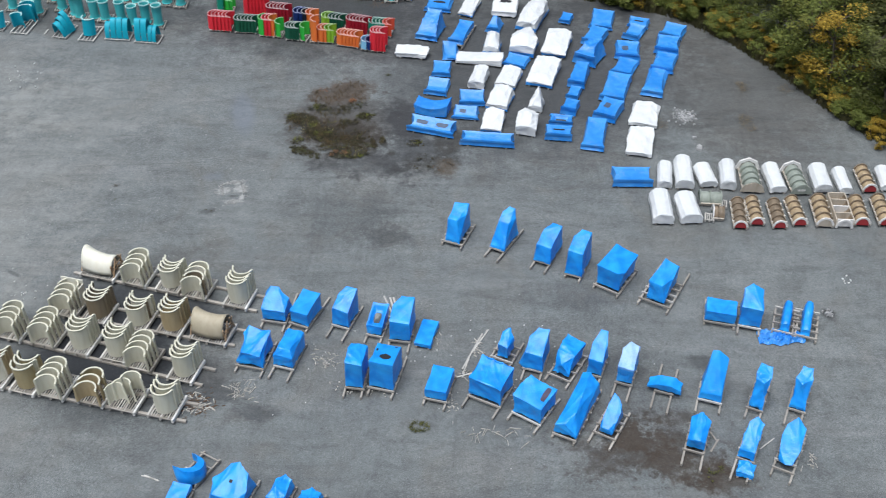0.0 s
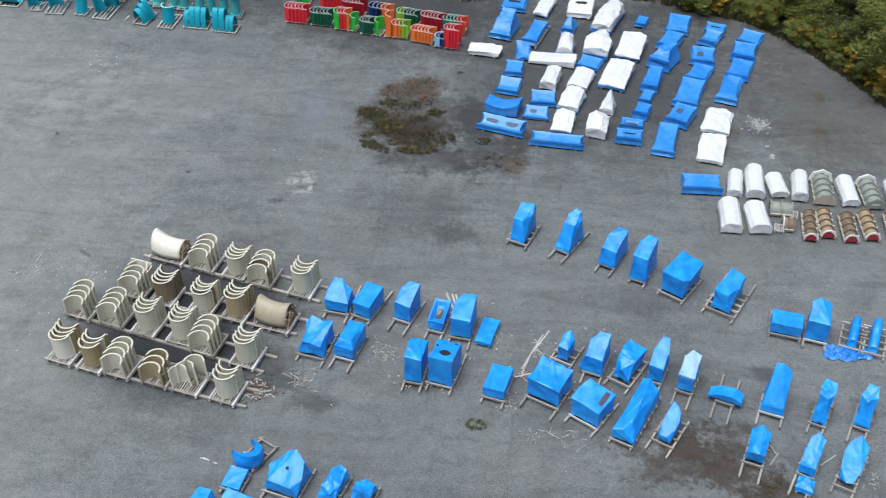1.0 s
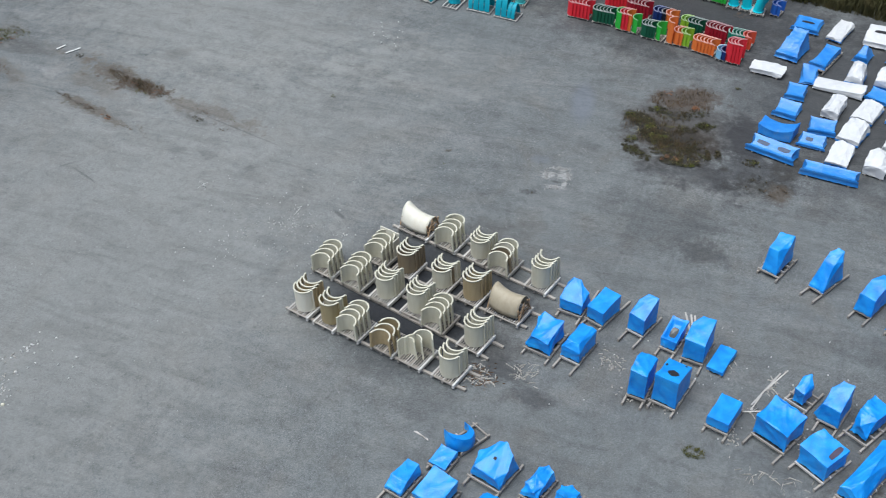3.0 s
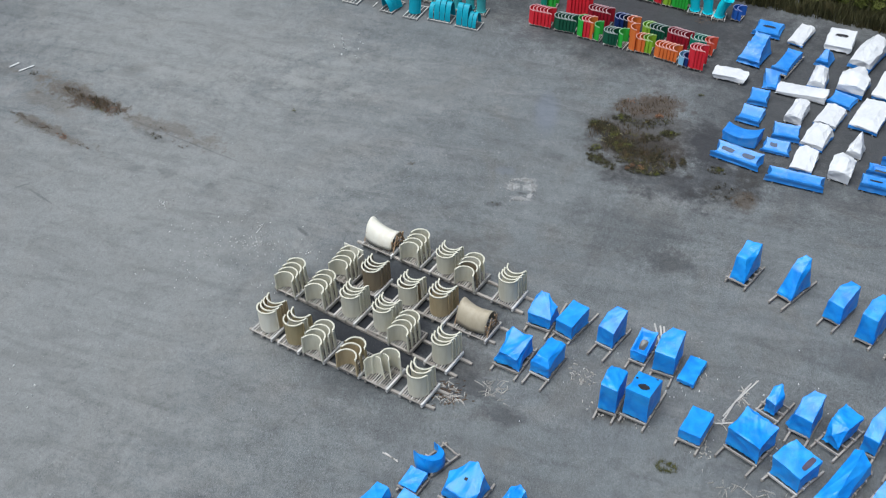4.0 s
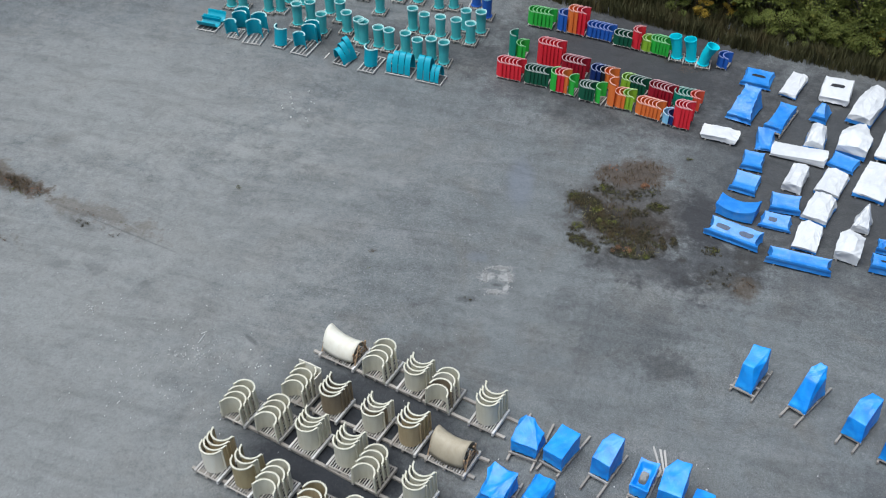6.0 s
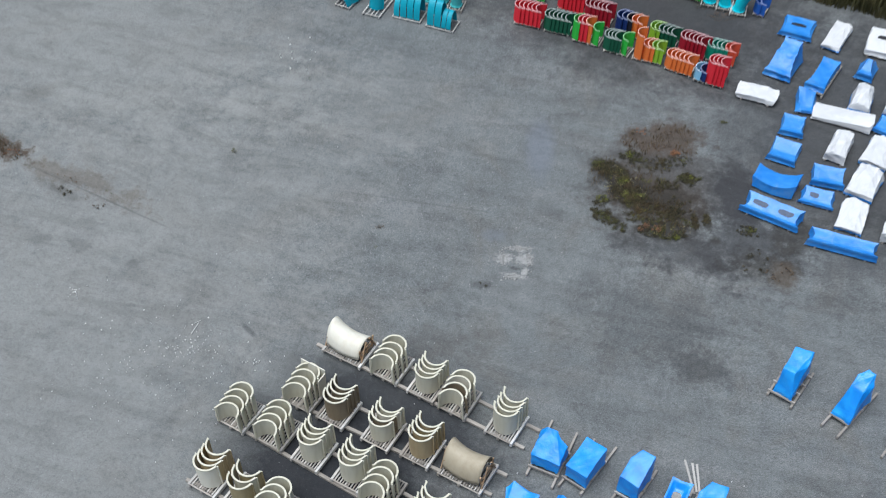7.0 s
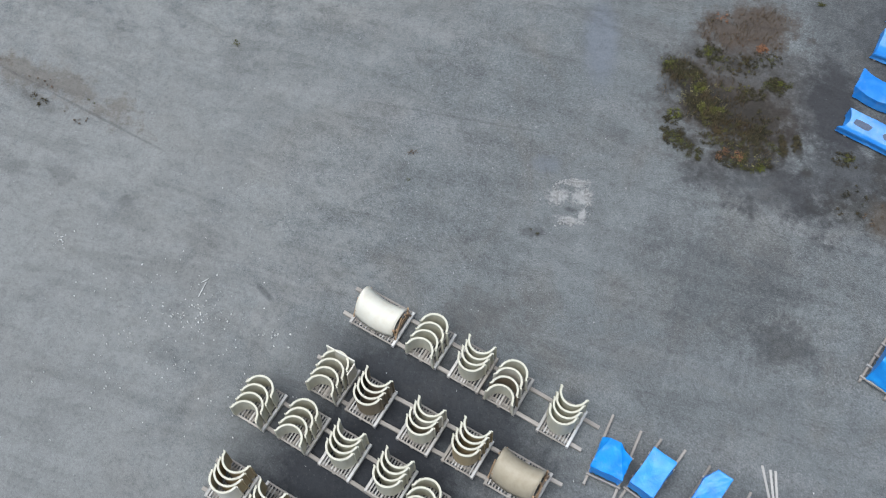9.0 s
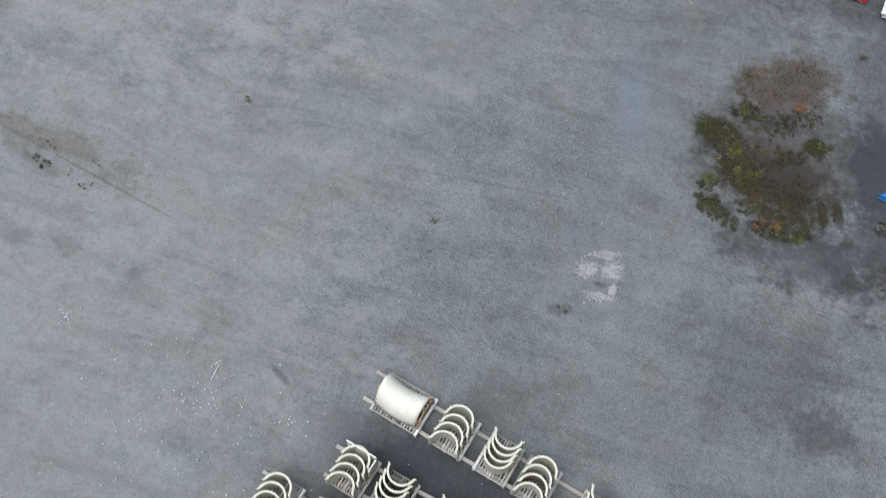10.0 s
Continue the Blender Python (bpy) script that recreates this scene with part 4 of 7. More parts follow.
def cream_pallet(x, y, yaw, kind, tone, n, h):
    """A pallet that carries nested shells standing on end, or one shell laid down."""
    here = pose(x, y, 0.10, 0, 0, yaw)
    along = 1.5 if kind == "lying" else 1.0
    slatted_pallet(here, along, 1.2, group="pallets under the shell stacks", boards=14 if kind == "lying" else 9)
    rng = random.Random(int(x * 100 + y * 17))
    word = CREAM_WORDS[tone]
    if kind == "lying":
        root = thing("slide_shell", here @ pose(0, 0, 0.155), f"{word} glass-fibre slide shell laid over a timber frame on a pallet", "slide part", "shell stacks")
        body = "lying_tan" if tone == "tan" else "pale"
        vs, fs = [], []
        n_a, n_l = 16, 12
        for s in (0.0, 0.03):
            for i in range(n_l + 1):
                t = i / n_l
                bend = 0.07 * (2 * t - 1) ** 2
                for k in range(n_a + 1):
                    a = radians(4 + 172 * k / n_a)
                    r = 0.50 - s
                    vs.append((-0.66 + 1.26 * t, r * math.cos(a) * 0.92 + 0.10 * (2 * t - 1) ** 2 - 0.05, 0.03 + (r + 0.36 - (0.10 if tone == "tan" else 0.30) * t) * math.sin(a) ** 0.85 + bend * math.sin(a)))
        k1 = n_a + 1
        o = (n_l + 1) * k1
        for i in range(n_l):
            for k in range(n_a):
                q = i * k1 + k
                fs.append((q, q + k1, q + k1 + 1, q + 1))
                fs.append((o + q + 1, o + q + k1 + 1, o + q + k1, o + q))
        for k in range(n_a):
            fs.append((k, k + 1, o + k + 1, o + k))
            q = n_l * k1 + k
            fs.append((q + 1, q, o + q, o + q + 1))
        for i in range(n_l):
            q = i * k1
            fs.append((q + k1, q, o + q, o + q + k1))
            q += n_a
            fs.append((q, q + k1, o + q + k1, o + q))
        part("shell", mesh_of("shell", vs, fs, MATS[body], True), root)
        for xx in (-0.65, 0.585):
            for yy, tilt in ((-0.28, 9), (0.06, 0), (0.36, -9)):
                b = beam("strut", MATS["fresh_timber"], root, -0.025, 0.025, -0.03, 0.03, 0.0, 0.70 if yy == 0 else 0.50)
                b.matrix_basis = pose(xx + 0.03, yy, 0, tilt, 0, 0)
            for foot, tilt in ((-0.40, -24), (0.46, 24)):
                b = beam("brace", MATS["fresh_timber"], root, -0.02, 0.02, -0.025, 0.025, 0.0, 0.80)
                b.matrix_basis = pose(xx + 0.11 if xx > 0 else xx - 0.06, foot, 0, tilt, 0, 0)
            beam("rail", MATS["fresh_timber"], root, xx + 0.055, xx + 0.085, -0.36, 0.44, 0.16, 0.21)
            beam("rail", MATS["fresh_timber"], root, xx + 0.055, xx + 0.085, -0.30, 0.38, 0.34, 0.39)
        return
    front = kind == "toward"
    root = thing("shell_stack", here @ pose(0, 0, 0.155), f"{n} nested {word} fibreglass shells standing on a pallet", "slide parts", "shell stacks")
    cols = CREAM_SETS[tone]
    if tone == "plate":
        beam("end_plate", MATS["pale"], root, -0.46, 0.46, 0.44, 0.475, 0.0, 1.0, "flat square cream end plate")
        beam("side_plate", MATS["pale"], root, 0.44, 0.475, 0.05, 0.435, 0.0, 0.85, "cream side plate")
    step = 0.20 if n > 3 else 0.24
    for k in range(n):
        c = cols[k % len(cols)]
        hh = h * rng.uniform(0.97, 1.03) * (1.0 if front or kind == "broken" else 0.87 + 0.045 * k)
        j = rng.uniform(-2.5, 2.5)
        lean, flare = (-0.04, 0.02) if front else (0.03, 0.08)
        me = shell_mesh(("cream", round(h, 2), front), c, "cream", 0.385, h, 0.028, 0.055, lean, flare, 16, 176, 0.026)
        if front:
            m = pose(rng.uniform(-0.015, 0.015), -0.08 + k * step, 0, 0, 0, 90 + j)
        elif kind == "broken":
            m = pose((-0.16, -0.02, 0.16)[k], (-0.40, -0.20, 0.10)[k], 0, (7, 4, 0)[k], (-8, -4, 0)[k], (-70, -80, -76)[k]) @ Matrix.Scale((0.78, 0.82, 0.92)[k], 4)
        else:
            m = pose(rng.uniform(-0.015, 0.015), -0.65 + k * (step + 0.06), 0, 0, 0, -90 + j)
        m = m @ Matrix.Diagonal((1, 1, hh / h, 1))
        part("shell", me, root, "" if c == cols[0] else f"{c} shell", m)


def wrapped_crescent(x, y, yaw, radius, height, hollow):
    """A curved part on end, wrapped into a thick crescent with thin horns."""
    n, nz, vs, fs = 28, 8, [], []
    for q in range(nz + 1):
        t = q / nz
        grow = 1 - 0.10 * t + 0.06 * math.sin(math.pi * t)
        ring = []
        for k in range(n + 1):
            a = radians(70 + 220 * k / n)
            ring.append((radius * grow * math.cos(a), radius * grow * math.sin(a)))
        for k in range(n, -1, -1):
            a = radians(82 + 196 * k / n)
            ring.append((hollow + radius * 0.80 * math.cos(a), radius * 0.86 * math.sin(a)))
        for px, py in ring:
            p = Vector((px, py, height * t))
            w = 0.025 * noise.noise(p * 4 + Vector((3, 9, 1)))
            tip = 1 + 0.35 * (py / radius) * t + 0.12 * abs(py / radius)
            vs.append((px + w, py + 0.03 * noise.noise(p * 3.3), height * t * tip + 0.02 * t * noise.noise(p * 5)))
    m = 2 * (n + 1)
    for q in range(nz):
        for k in range(m):
            fs.append((q * m + k, q * m + (k + 1) % m, (q + 1) * m + (k + 1) % m, (q + 1) * m + k))
    for k in range(n):
        fs.append((nz * m + k, nz * m + k + 1, nz * m + m - 2 - k, nz * m + m - 1 - k))
        fs.append((k + 1, k, m - 1 - k, m - 2 - k))
    root = thing("wrapped_bundle", pose(x, y, 0.2, 0, 0, yaw), "crescent-shaped slide part in blue plastic sheet on timber skid", "wrapped part", "wrapped parts in the yard")
    me = mesh_of("wrap", vs, fs, MATS["blue"], True)
    me.set_sharp_from_angle(angle=radians(50))
    part("wrap", me, root)


def row_runners(x0, y0, x1, y1):
    """Two long beams under a row of pallets."""
    yaw = math.degrees(math.atan2(y1 - y0, x1 - x0))
    L = math.hypot(x1 - x0, y1 - y0)
    root = thing("row_bearers", pose(0.5 * (x0 + x1), 0.5 * (y0 + y1), 0, 0, 0, yaw), "two long weathered timber beams under a row of pallets", "timber beams", "beams under pallet rows")
    for k, side in enumerate((-0.40, 0.42)):
        beam("beam", MATS["timber"], root, -L / 2 - (1.1 if y0 > 33.5 else 0.72) - 0.1 * k, L / 2 + 0.85 + 0.12 * k, side - 0.055, side + 0.055, 0.0, 0.10)


def shell_row(x, y, yaw, L, h, cols):
    """Half-tube shells stacked side by side on a low pallet; x, y is the near left foot."""
    n = len(cols)
    step = L / (n + 0.4)
    here = pose(x, y, 0.02, 0, 0, yaw)
    mid = here @ pose(L / 2, 0.42, 0)
    slatted_pallet(mid, max(0.5, L - 0.02), 0.72, "grey timber pallet under coloured shells", 4, 0.08, "timber", "pallets under coloured shells")
    names = []
    for c in cols:
        if c not in names:
            names.append(c)
    word = {"forest": "dark green", "leaf": "bright green", "blue": "blue", "jade": "jade green"}
    root = thing("shell_stack", here @ pose(0, 0, 0.086), "%s fibreglass shell%s on a pallet" % (" and ".join(word.get(c, c) for c in names) if len(names) < 3 else "multicoloured", "s side by side" if n > 1 else " standing"), "slide parts", "coloured shell stacks")
    for k, c in enumerate(cols):
        c = "royal" if c == "blue" else c
        me = shell_mesh(("row", round(h, 2)), c, c + "_rim", 0.36, h, 0.026, 0.03, 0.03, 0.0, 14, 180, 0.008)
        part("shell", me, root, "" if len(names) == 1 else f"{word.get(cols[k], cols[k])} shell", pose(0.16 + (k + 0.5) * step + 0.05, 0.42, 0, 0, 0, random.Random(k + int(x * 50)).uniform(-2, 2)))


def tube(x, y, h, tone, bend=0.0, radius=0.3):
    """A standing tube section with a thick rim, on a small pallet."""
    slatted_pallet(pose(x, y, 0.02), 0.75, 0.8, "grey timber pallet under a tube", 4, 0.11, "timber", "pallets under tubes")
    h *= 1.22 if tone != "cyan" else 0.98
    radius *= 0.92
    root = thing("tube_section", pose(x, y, 0.13), "%s glass-fibre tube section with a pale rim standing on a pallet" % ("sea-green" if tone == "teal" else tone), "tube", "tube sections")
    body, rim = {"teal": ("aqua", "aqua_rim"), "cyan": ("cyan", "cyan"), "blue": ("royal", "sky")}[tone]
    key = ("tube", tone, round(h, 1), bend, radius)
    if key not in SHELLS:
        n, vs, fs, marks = 24, [], [], []
        rings = [(0.0, 1.06), (0.03, 1.06), (0.035, 0.86), (0.5, 0.92), (0.93, 1.02), (0.95, 1.10), (1.0, 1.10), (1.0, 0.98), (0.93, 0.92), (0.5, 0.88), (0.06, 0.88)]
        for t, s in rings:
            dx = bend * 3 * t * t * h * 0.5
            for k in range(n):
                a = 2 * math.pi * k / n
                vs.append((radius * s * math.cos(a) * 0.95 + dx, radius * s * math.sin(a) * 0.95, t * h + bend * t * math.cos(a) * radius * -1.2))
        for r in range(len(rings) - 1):
            for k in range(n):
                q = r * n
                fs.append((q + k, q + (k + 1) % n, q + n + (k + 1) % n, q + n + k))
                marks.append(1 if r in (4, 5, 6, 7) else 0)
        SHELLS[key] = mesh_of("tube", vs, fs, [MATS[body], MATS[rim]], True, marks)
        SHELLS[key].set_sharp_from_angle(angle=radians(40))
    part("tube", SHELLS[key], root, m=pose(0, 0, 0, 0, 0, random.Random(int(x * 40)).uniform(-20, 20)))


def teal_pallet(x, y, yaw, W, L, kind):
    """Teal shells on a low open pallet."""
    here = pose(x, y, 0.02, 0, 0, yaw)
    slatted_pallet(here, W, L, "pale open timber pallet under teal shells", 2, 0.07, "pale_timber", "pallets under teal shells")
    words = {"lean": "curved teal glass-fibre shells leaning together", "single": "one teal half-tube shell standing", "row": "three teal half-tube shells side by side", "mixed": "teal half-tube shells standing and leaning", "hoop": "teal half-tube shells with pale hoops", "flat": "teal slide shell lying flat"}
    root = thing("teal_shells", here @ pose(0, 0, 0.076), words[kind] + " on a pallet", "slide parts", "teal shells")
    def put(px, py, turn, tilt=0.0, h=1.0, r=0.36, lean=0.1):
        me = shell_mesh(("teal", h, r, lean), "teal", "aqua_rim", r, h, 0.03, 0.04, lean, 0.0, 14, 176, 0.02)
        part("shell", me, root, m=pose(px, py, 0, 0, tilt, turn))
    def arch(px, py, turn, width, reach, h, tilt=0.0):
        key = ("teal_arch", width, reach, h)
        if key not in SHELLS:
            SHELLS[key] = mesh_of("shell", *arch_band(-width / 2, width / 2, reach, h, 0.03, 0.0, 14), MATS["teal"], True)
            SHELLS[key].set_sharp_from_angle(angle=radians(40))
        part("shell", SHELLS[key], root, m=pose(px, py, 0, 0, tilt, turn))
    if kind == "row":
        for k, hh in enumerate((0.75, 0.98, 1.0, 0.98) if x < -16.5 else (1.1, 1.1, 0.72, 0.72)):
            arch(-0.50 + 0.32 * k if x < -16.5 else (-0.46, -0.12, 0.17, 0.40)[k], 0.05, 0, (0.28 if hh > 0.8 else 0.24) if x < -16.5 else (0.30 if hh > 0.8 else 0.20), 0.40, hh)
    elif kind == "lean":
        for k, hh in enumerate((0.75, 0.95, 1.15)):
            arch(-0.05 + 0.08 * k, -0.34 + 0.30 * k, 62, 0.26, 0.42, hh, -14)
    elif kind == "single":
        put(0.0, 0.1, 70, 0, 0.9, 0.36)
    elif kind == "mixed":
        put(-0.15, -0.30, -90, 0, 0.8, 0.3)
        put(0.15, 0.15, -75, -8, 1.0, 0.34, 0.3)
        put(0.2, 0.4, -75, -8, 1.1, 0.34, 0.3)
    elif kind == "hoop":
        put(0, -0.2, -90, 0, 0.85, 0.38)
        put(0.1, 0.35, -90, 0, 0.95, 0.38)
    else:
        me = shell_mesh(("teal", 1.0, 0.36, 0.0), "teal", "aqua", 0.36, 1.0, 0.03, 0.04, 0.0, 0.0, 14, 176, 0.02)
        part("shell", me, root, m=pose(0.5, -0.2, 0.36, 0, -90, 0) )
        part("shell", me, root, m=pose(0.5, 0.35, 0.36, 0, -90, 0))


def arch_band(x0, x1, ry, rz, thick, z0, n=16, sides=0):
    """A half ring of flat section; with sides set, an angular one."""
    vs, fs = [], []
    for x in (x0, x1):
        for r in (0.0, thick):
            for k in range(n + 1):
                a = math.pi * k / n
                if sides:
                    a = math.pi * (math.floor(sides * k / n + 0.5)) / sides
                vs.append((x, (ry - r) * math.cos(a), z0 + (rz - r) * math.sin(a)))
    m = n + 1
    for k in range(n):
        fs += [(k, k + 1, m + k + 1, m + k), (2 * m + k + 1, 2 * m + k, 3 * m + k, 3 * m + k + 1), (k + 1, k, 2 * m + k, 2 * m + k + 1), (m + k, m + k + 1, 3 * m + k + 1, 3 * m + k)]
    for k in (0, n):
        fs.append((k, m + k, 3 * m + k, 2 * m + k))
    return vs, fs


def ribbed_mould(x, y, yaw, L, W, tone, end, ribs=5):
    """A lying half-round mould with bulging bays between ribs, side rails and end boards."""
    word = {"sage": "grey-green", "tan": "tan", "brown": "brown"}[tone]
    root = thing("tube_mould", pose(x, y, 0.02, 0, 0, yaw), f"dirty {word} ribbed half-round tube mould, {'pale' if end == 'white' else end} end board", "mould", "tube moulds")
    rng = random.Random(int(100 * x + 31 * y))
    for s in (-1, 1):
        beam("bearer", MATS["timber"], root, -L / 2, L / 2, s * W * 0.44 - 0.03, s * W * 0.44 + 0.03, 0.0, 0.14)
        beam("side_rail", MATS["mould_rib"], root, -L / 2, L / 2, s * W * 0.505 - 0.018, s * W * 0.505 + 0.018, 0.10, 0.16)
        if ribs > 3:
            for k in range(8):
                t = -L / 2 + L * (k + 0.5) / 8
                beam("clamp", MATS["rim" if k % 2 else "timber"], root, t - 0.02, t + 0.02, s * W * 0.53 - 0.025, s * W * 0.53 + 0.025, 0.165, 0.20)
    n, vs, fs = 18, [], []
    st = []
    for k in range(ribs - 1):
        a, b = k / (ribs - 1), (k + 1) / (ribs - 1)
        st += [(a + 0.012, 0.74), (a + 0.3 * (b - a), 0.85), (a + 0.6 * (b - a), 0.88), (b - 0.012, 0.80)]
    for t, s in st:
        for k in range(n + 1):
            ang = math.pi * k / n
            vs.append(((t - 0.5) * L * 0.97, 0.5 * W * s * math.cos(ang), 0.08 + 0.60 * W * s * math.sin(ang)))
    for r in range(len(st) - 1):
        for k in range(n):
            q = r * (n + 1) + k
            fs.append((q, q + n + 1, q + n + 2, q + 1))
    part("body", mesh_of("body", vs, fs, MATS["sage" if tone == "sage" else "mould_" + tone], True), root)
    for i in range(ribs):
        t0 = (i / (ribs - 1) - 0.5) * L * 0.97
        last = i == ribs - 1
        if tone == "sage" and ribs > 3 and last:
            part("end_frame", mesh_of("end_frame", *arch_band(t0 - 0.03, t0 + 0.05, 0.66 * W, 0.74 * W, 0.17 * W, 0.06, 16, 4), MATS["rim"]), root, "pale octagonal end frame")
            continue
        grow = 1.04 if i == 0 else 1.0
        part("rib", mesh_of("rib", *arch_band(t0 - 0.022, t0 + 0.022, 0.51 * W * grow, 0.60 * W * grow, 0.12 * W, 0.08), MATS["sage" if tone == "sage" else "rim" if i == 0 else "mould_brown"]), root, "white end rib" if i == 0 and tone != "sage" else "")
    m = n + 1
    for s in (-1, 1):
        big = tone == "sage" and ribs > 3 and s < 0
        ky, kz, sides = (0.64, 0.62, 4) if big else (0.43, 0.50, 0)
        off = -0.035 if big else 0.0
        ev = []
        for dx in (-0.012, 0.012):
            for k in range(n + 1):
                a = math.pi * k / n
                if sides:
                    a = math.pi * math.floor(sides * k / n + 0.5) / sides
                ev.append((s * (L / 2 - 0.03 - off) + dx, ky * W * math.cos(a), 0.07 + kz * W * math.sin(a)))
        ef = [tuple(range(m)), tuple(range(2 * m - 1, m - 1, -1))] + [(k, m + k, m + k + 1, k + 1) for k in range(n)]
        pale = big and rng.random() < 0.5
        board = part("end_board", mesh_of("end_board", ev, ef, MATS[{"red": "mould_red", "white": "mould_rib", "sage": "mould_rib" if pale else "sage"}[end] if s < 0 else "mould_brown"]), root, f"dull {end} end board" if s < 0 else "")
        if big and not pale:
            for k in range(4):
                beam("lettering", MATS["rim"], board, -L / 2 - 0.029, -L / 2 - 0.022, (k - 2) * 0.11 * W + 0.02, (k - 1.25) * 0.11 * W + 0.02, 0.30 * W, 0.42 * W)


def open_mould(x, y, yaw, L, W):
    """An upturned mould: tan hollows between pale ribs in a frame."""
    root = thing("open_mould", pose(x, y, 0.02, 0, 0, yaw), "upturned open mould with brown hollows between pale ribs", "mould", "tube moulds")
    for s in (-1, 1):
        beam("side_rail", MATS["mould_rib"], root, -L / 2, L / 2, s * W / 2 - 0.025, s * W / 2 + 0.025, 0.0, 0.40)
    for k in range(5):
        t = -L / 2 + 0.03 + (L - 0.06) * k / 4
        beam("rib", MATS["rim" if k in (0, 2) else "mould_rib"], root, t - 0.025, t + 0.025, -W / 2 + 0.027, W / 2 - 0.027, 0.05, 0.43)
    n, vs, fs = 12, [], []
    for t in (-0.5, 0.5):
        for k in range(n + 1):
            a = math.pi + math.pi * k / n
            vs.append((t * L * 0.96, (W / 2 - 0.03) * math.cos(a), 0.40 + 0.34 * math.sin(a)))
    fs = [(k, k + 1, n + 2 + k, n + 1 + k) for k in range(n)]
    part("hollow", mesh_of("hollow", vs, fs, MATS["mould_brown"], True), root)
    part("end_rib", mesh_of("end_rib", *arch_band(-L / 2 - 0.05, -L / 2 - 0.005, 0.52 * W, 0.45, 0.10, 0.0), MATS["rim"]), root, "white arched end rib")

# ---- things ----
# blue wrapped parts on skids, two rows beside the cream stacks
wrapped(-5.9, 31.95, 82, 0.87, 0.95, [(0.05, 0.51, 0.96), (0.6, 0.8, 0.84), (1, 1.03, 0.66)], z=0.22, tone="blue", skid=(0.35, 0.95), fold=1.1, top=[(0.9, 0.55, 1.05), (0.9, -0.1, 1.04), (0.5, -1, 0.68), (1, 1, 0.72), (-0.2, 0.95, 0.72), (-0.95, 1, 0.5), (-0.95, -1, 0.47)], sag=0.09, base=0.96)
wrapped(-4.78, 31.93, 70, 1.18, 0.77, [(0, 0.59, 1.02), (1, 0.74, 1.02)], z=0.22, tone="blue", skid=(0.25, 0.65))
wrapped(-3.25, 31.84, 72, 1, 0.67, [(0, 0.79, 1.02), (0.5, 1.1, 1.02), (1, 1.15, 0.9)], z=0.22, tone="blue", skid=(0.6, 0.45), top=[(-0.95, 1, 0.78), (-0.95, -0.95, 0.72), (0.25, 1, 1.0), (1, 0.4, 1.15), (1, -0.95, 1.18)], sag=0.05, base=0.96)
wrapped(-2, 31.48, 78, 1.08, 0.61, [(0, 0.39, 1.02), (1, 0.68, 1.02)], z=0.22, tone="blue", skid=(0.4, 0.4), tub=1)
wrapped(-1.05, 31.28, 83, 1.18, 0.8, [(0, 1.05, 1.02), (0.45, 1.25, 1.02), (1, 1.23, 0.9)], z=0.22, tone="blue", skid=(0.5, 0.2), top=[(-1, 1, 0.9), (-1, -0.95, 0.86), (0.25, 1, 1.08), (1, 0.3, 1.2), (1, -0.95, 1.2)], sag=0.05, base=0.96)
wrapped(-0.14, 31.12, 78, 1.3, 0.66, [(0, 0.18, 1.0), (1, 0.24, 1.0)], z=0.12, tone="blue", sag=0.02)
wrapped(-6.38, 29.74, 79, 1.24, 1.05, [(0, 0.7, 0.96), (0.5, 0.8, 0.96), (1, 0.68, 0.84)], z=0.22, tone="blue", skid=(0.3, 0.3), fold=1.7, top=[(0.9, 0.7, 0.88), (0.6, 1, 0.7), (1, -0.2, 0.62), (0.75, -1, 0.92), (-0.9, 0.6, 0.56), (-0.95, -0.8, 0.5), (-0.9, 0, 0.56)], sag=0.2, base=0.96)
wrapped(-5.11, 29.77, 76, 1.26, 0.76, [(0, 0.41, 1.02), (0.35, 0.44, 0.96), (1, 0.42, 0.84)], z=0.22, tone="blue", skid=(0.5, 0.2), fold=1.2, top=[(-0.7, 0.7, 0.74), (-0.7, -0.6, 0.74), (0.95, 0.6, 0.76), (0.95, -0.5, 0.74), (1, -1, 0.64), (-1, 1, 0.5), (-1, -1, 0.47), (1, 1, 0.58)], sag=0.09, base=0.98)
wrapped(-2.54, 28.79, 83, 1.06, 0.65, [(0, 1.31, 1.02), (1, 1.11, 0.96)], z=0.22, tone="blue", skid=(0.35, 0.1), fold=1.1, top=[(-1, 1, 1.2), (-1, -1, 1.14), (1, 0.9, 1.16), (0.2, 1, 1.3), (1, -1, 1.1), (0.9, 0, 1.2)], sag=0.06, base=0.95)
wrapped(-1.51, 28.84, 78, 1.19, 0.93, [(0, 1.27, 1.02), (1, 1.06, 1.02)], z=0.22, tone="blue", skid=(0.3, 0.6), fold=0.8, tear=1)
wrapped(0.45, 28.42, 77, 1.22, 0.82, [(0, 0.42, 1.02), (1, 0.46, 1.02)], z=0.22, tone="blue", skid=(0.3, 0.2), sag=0.03)

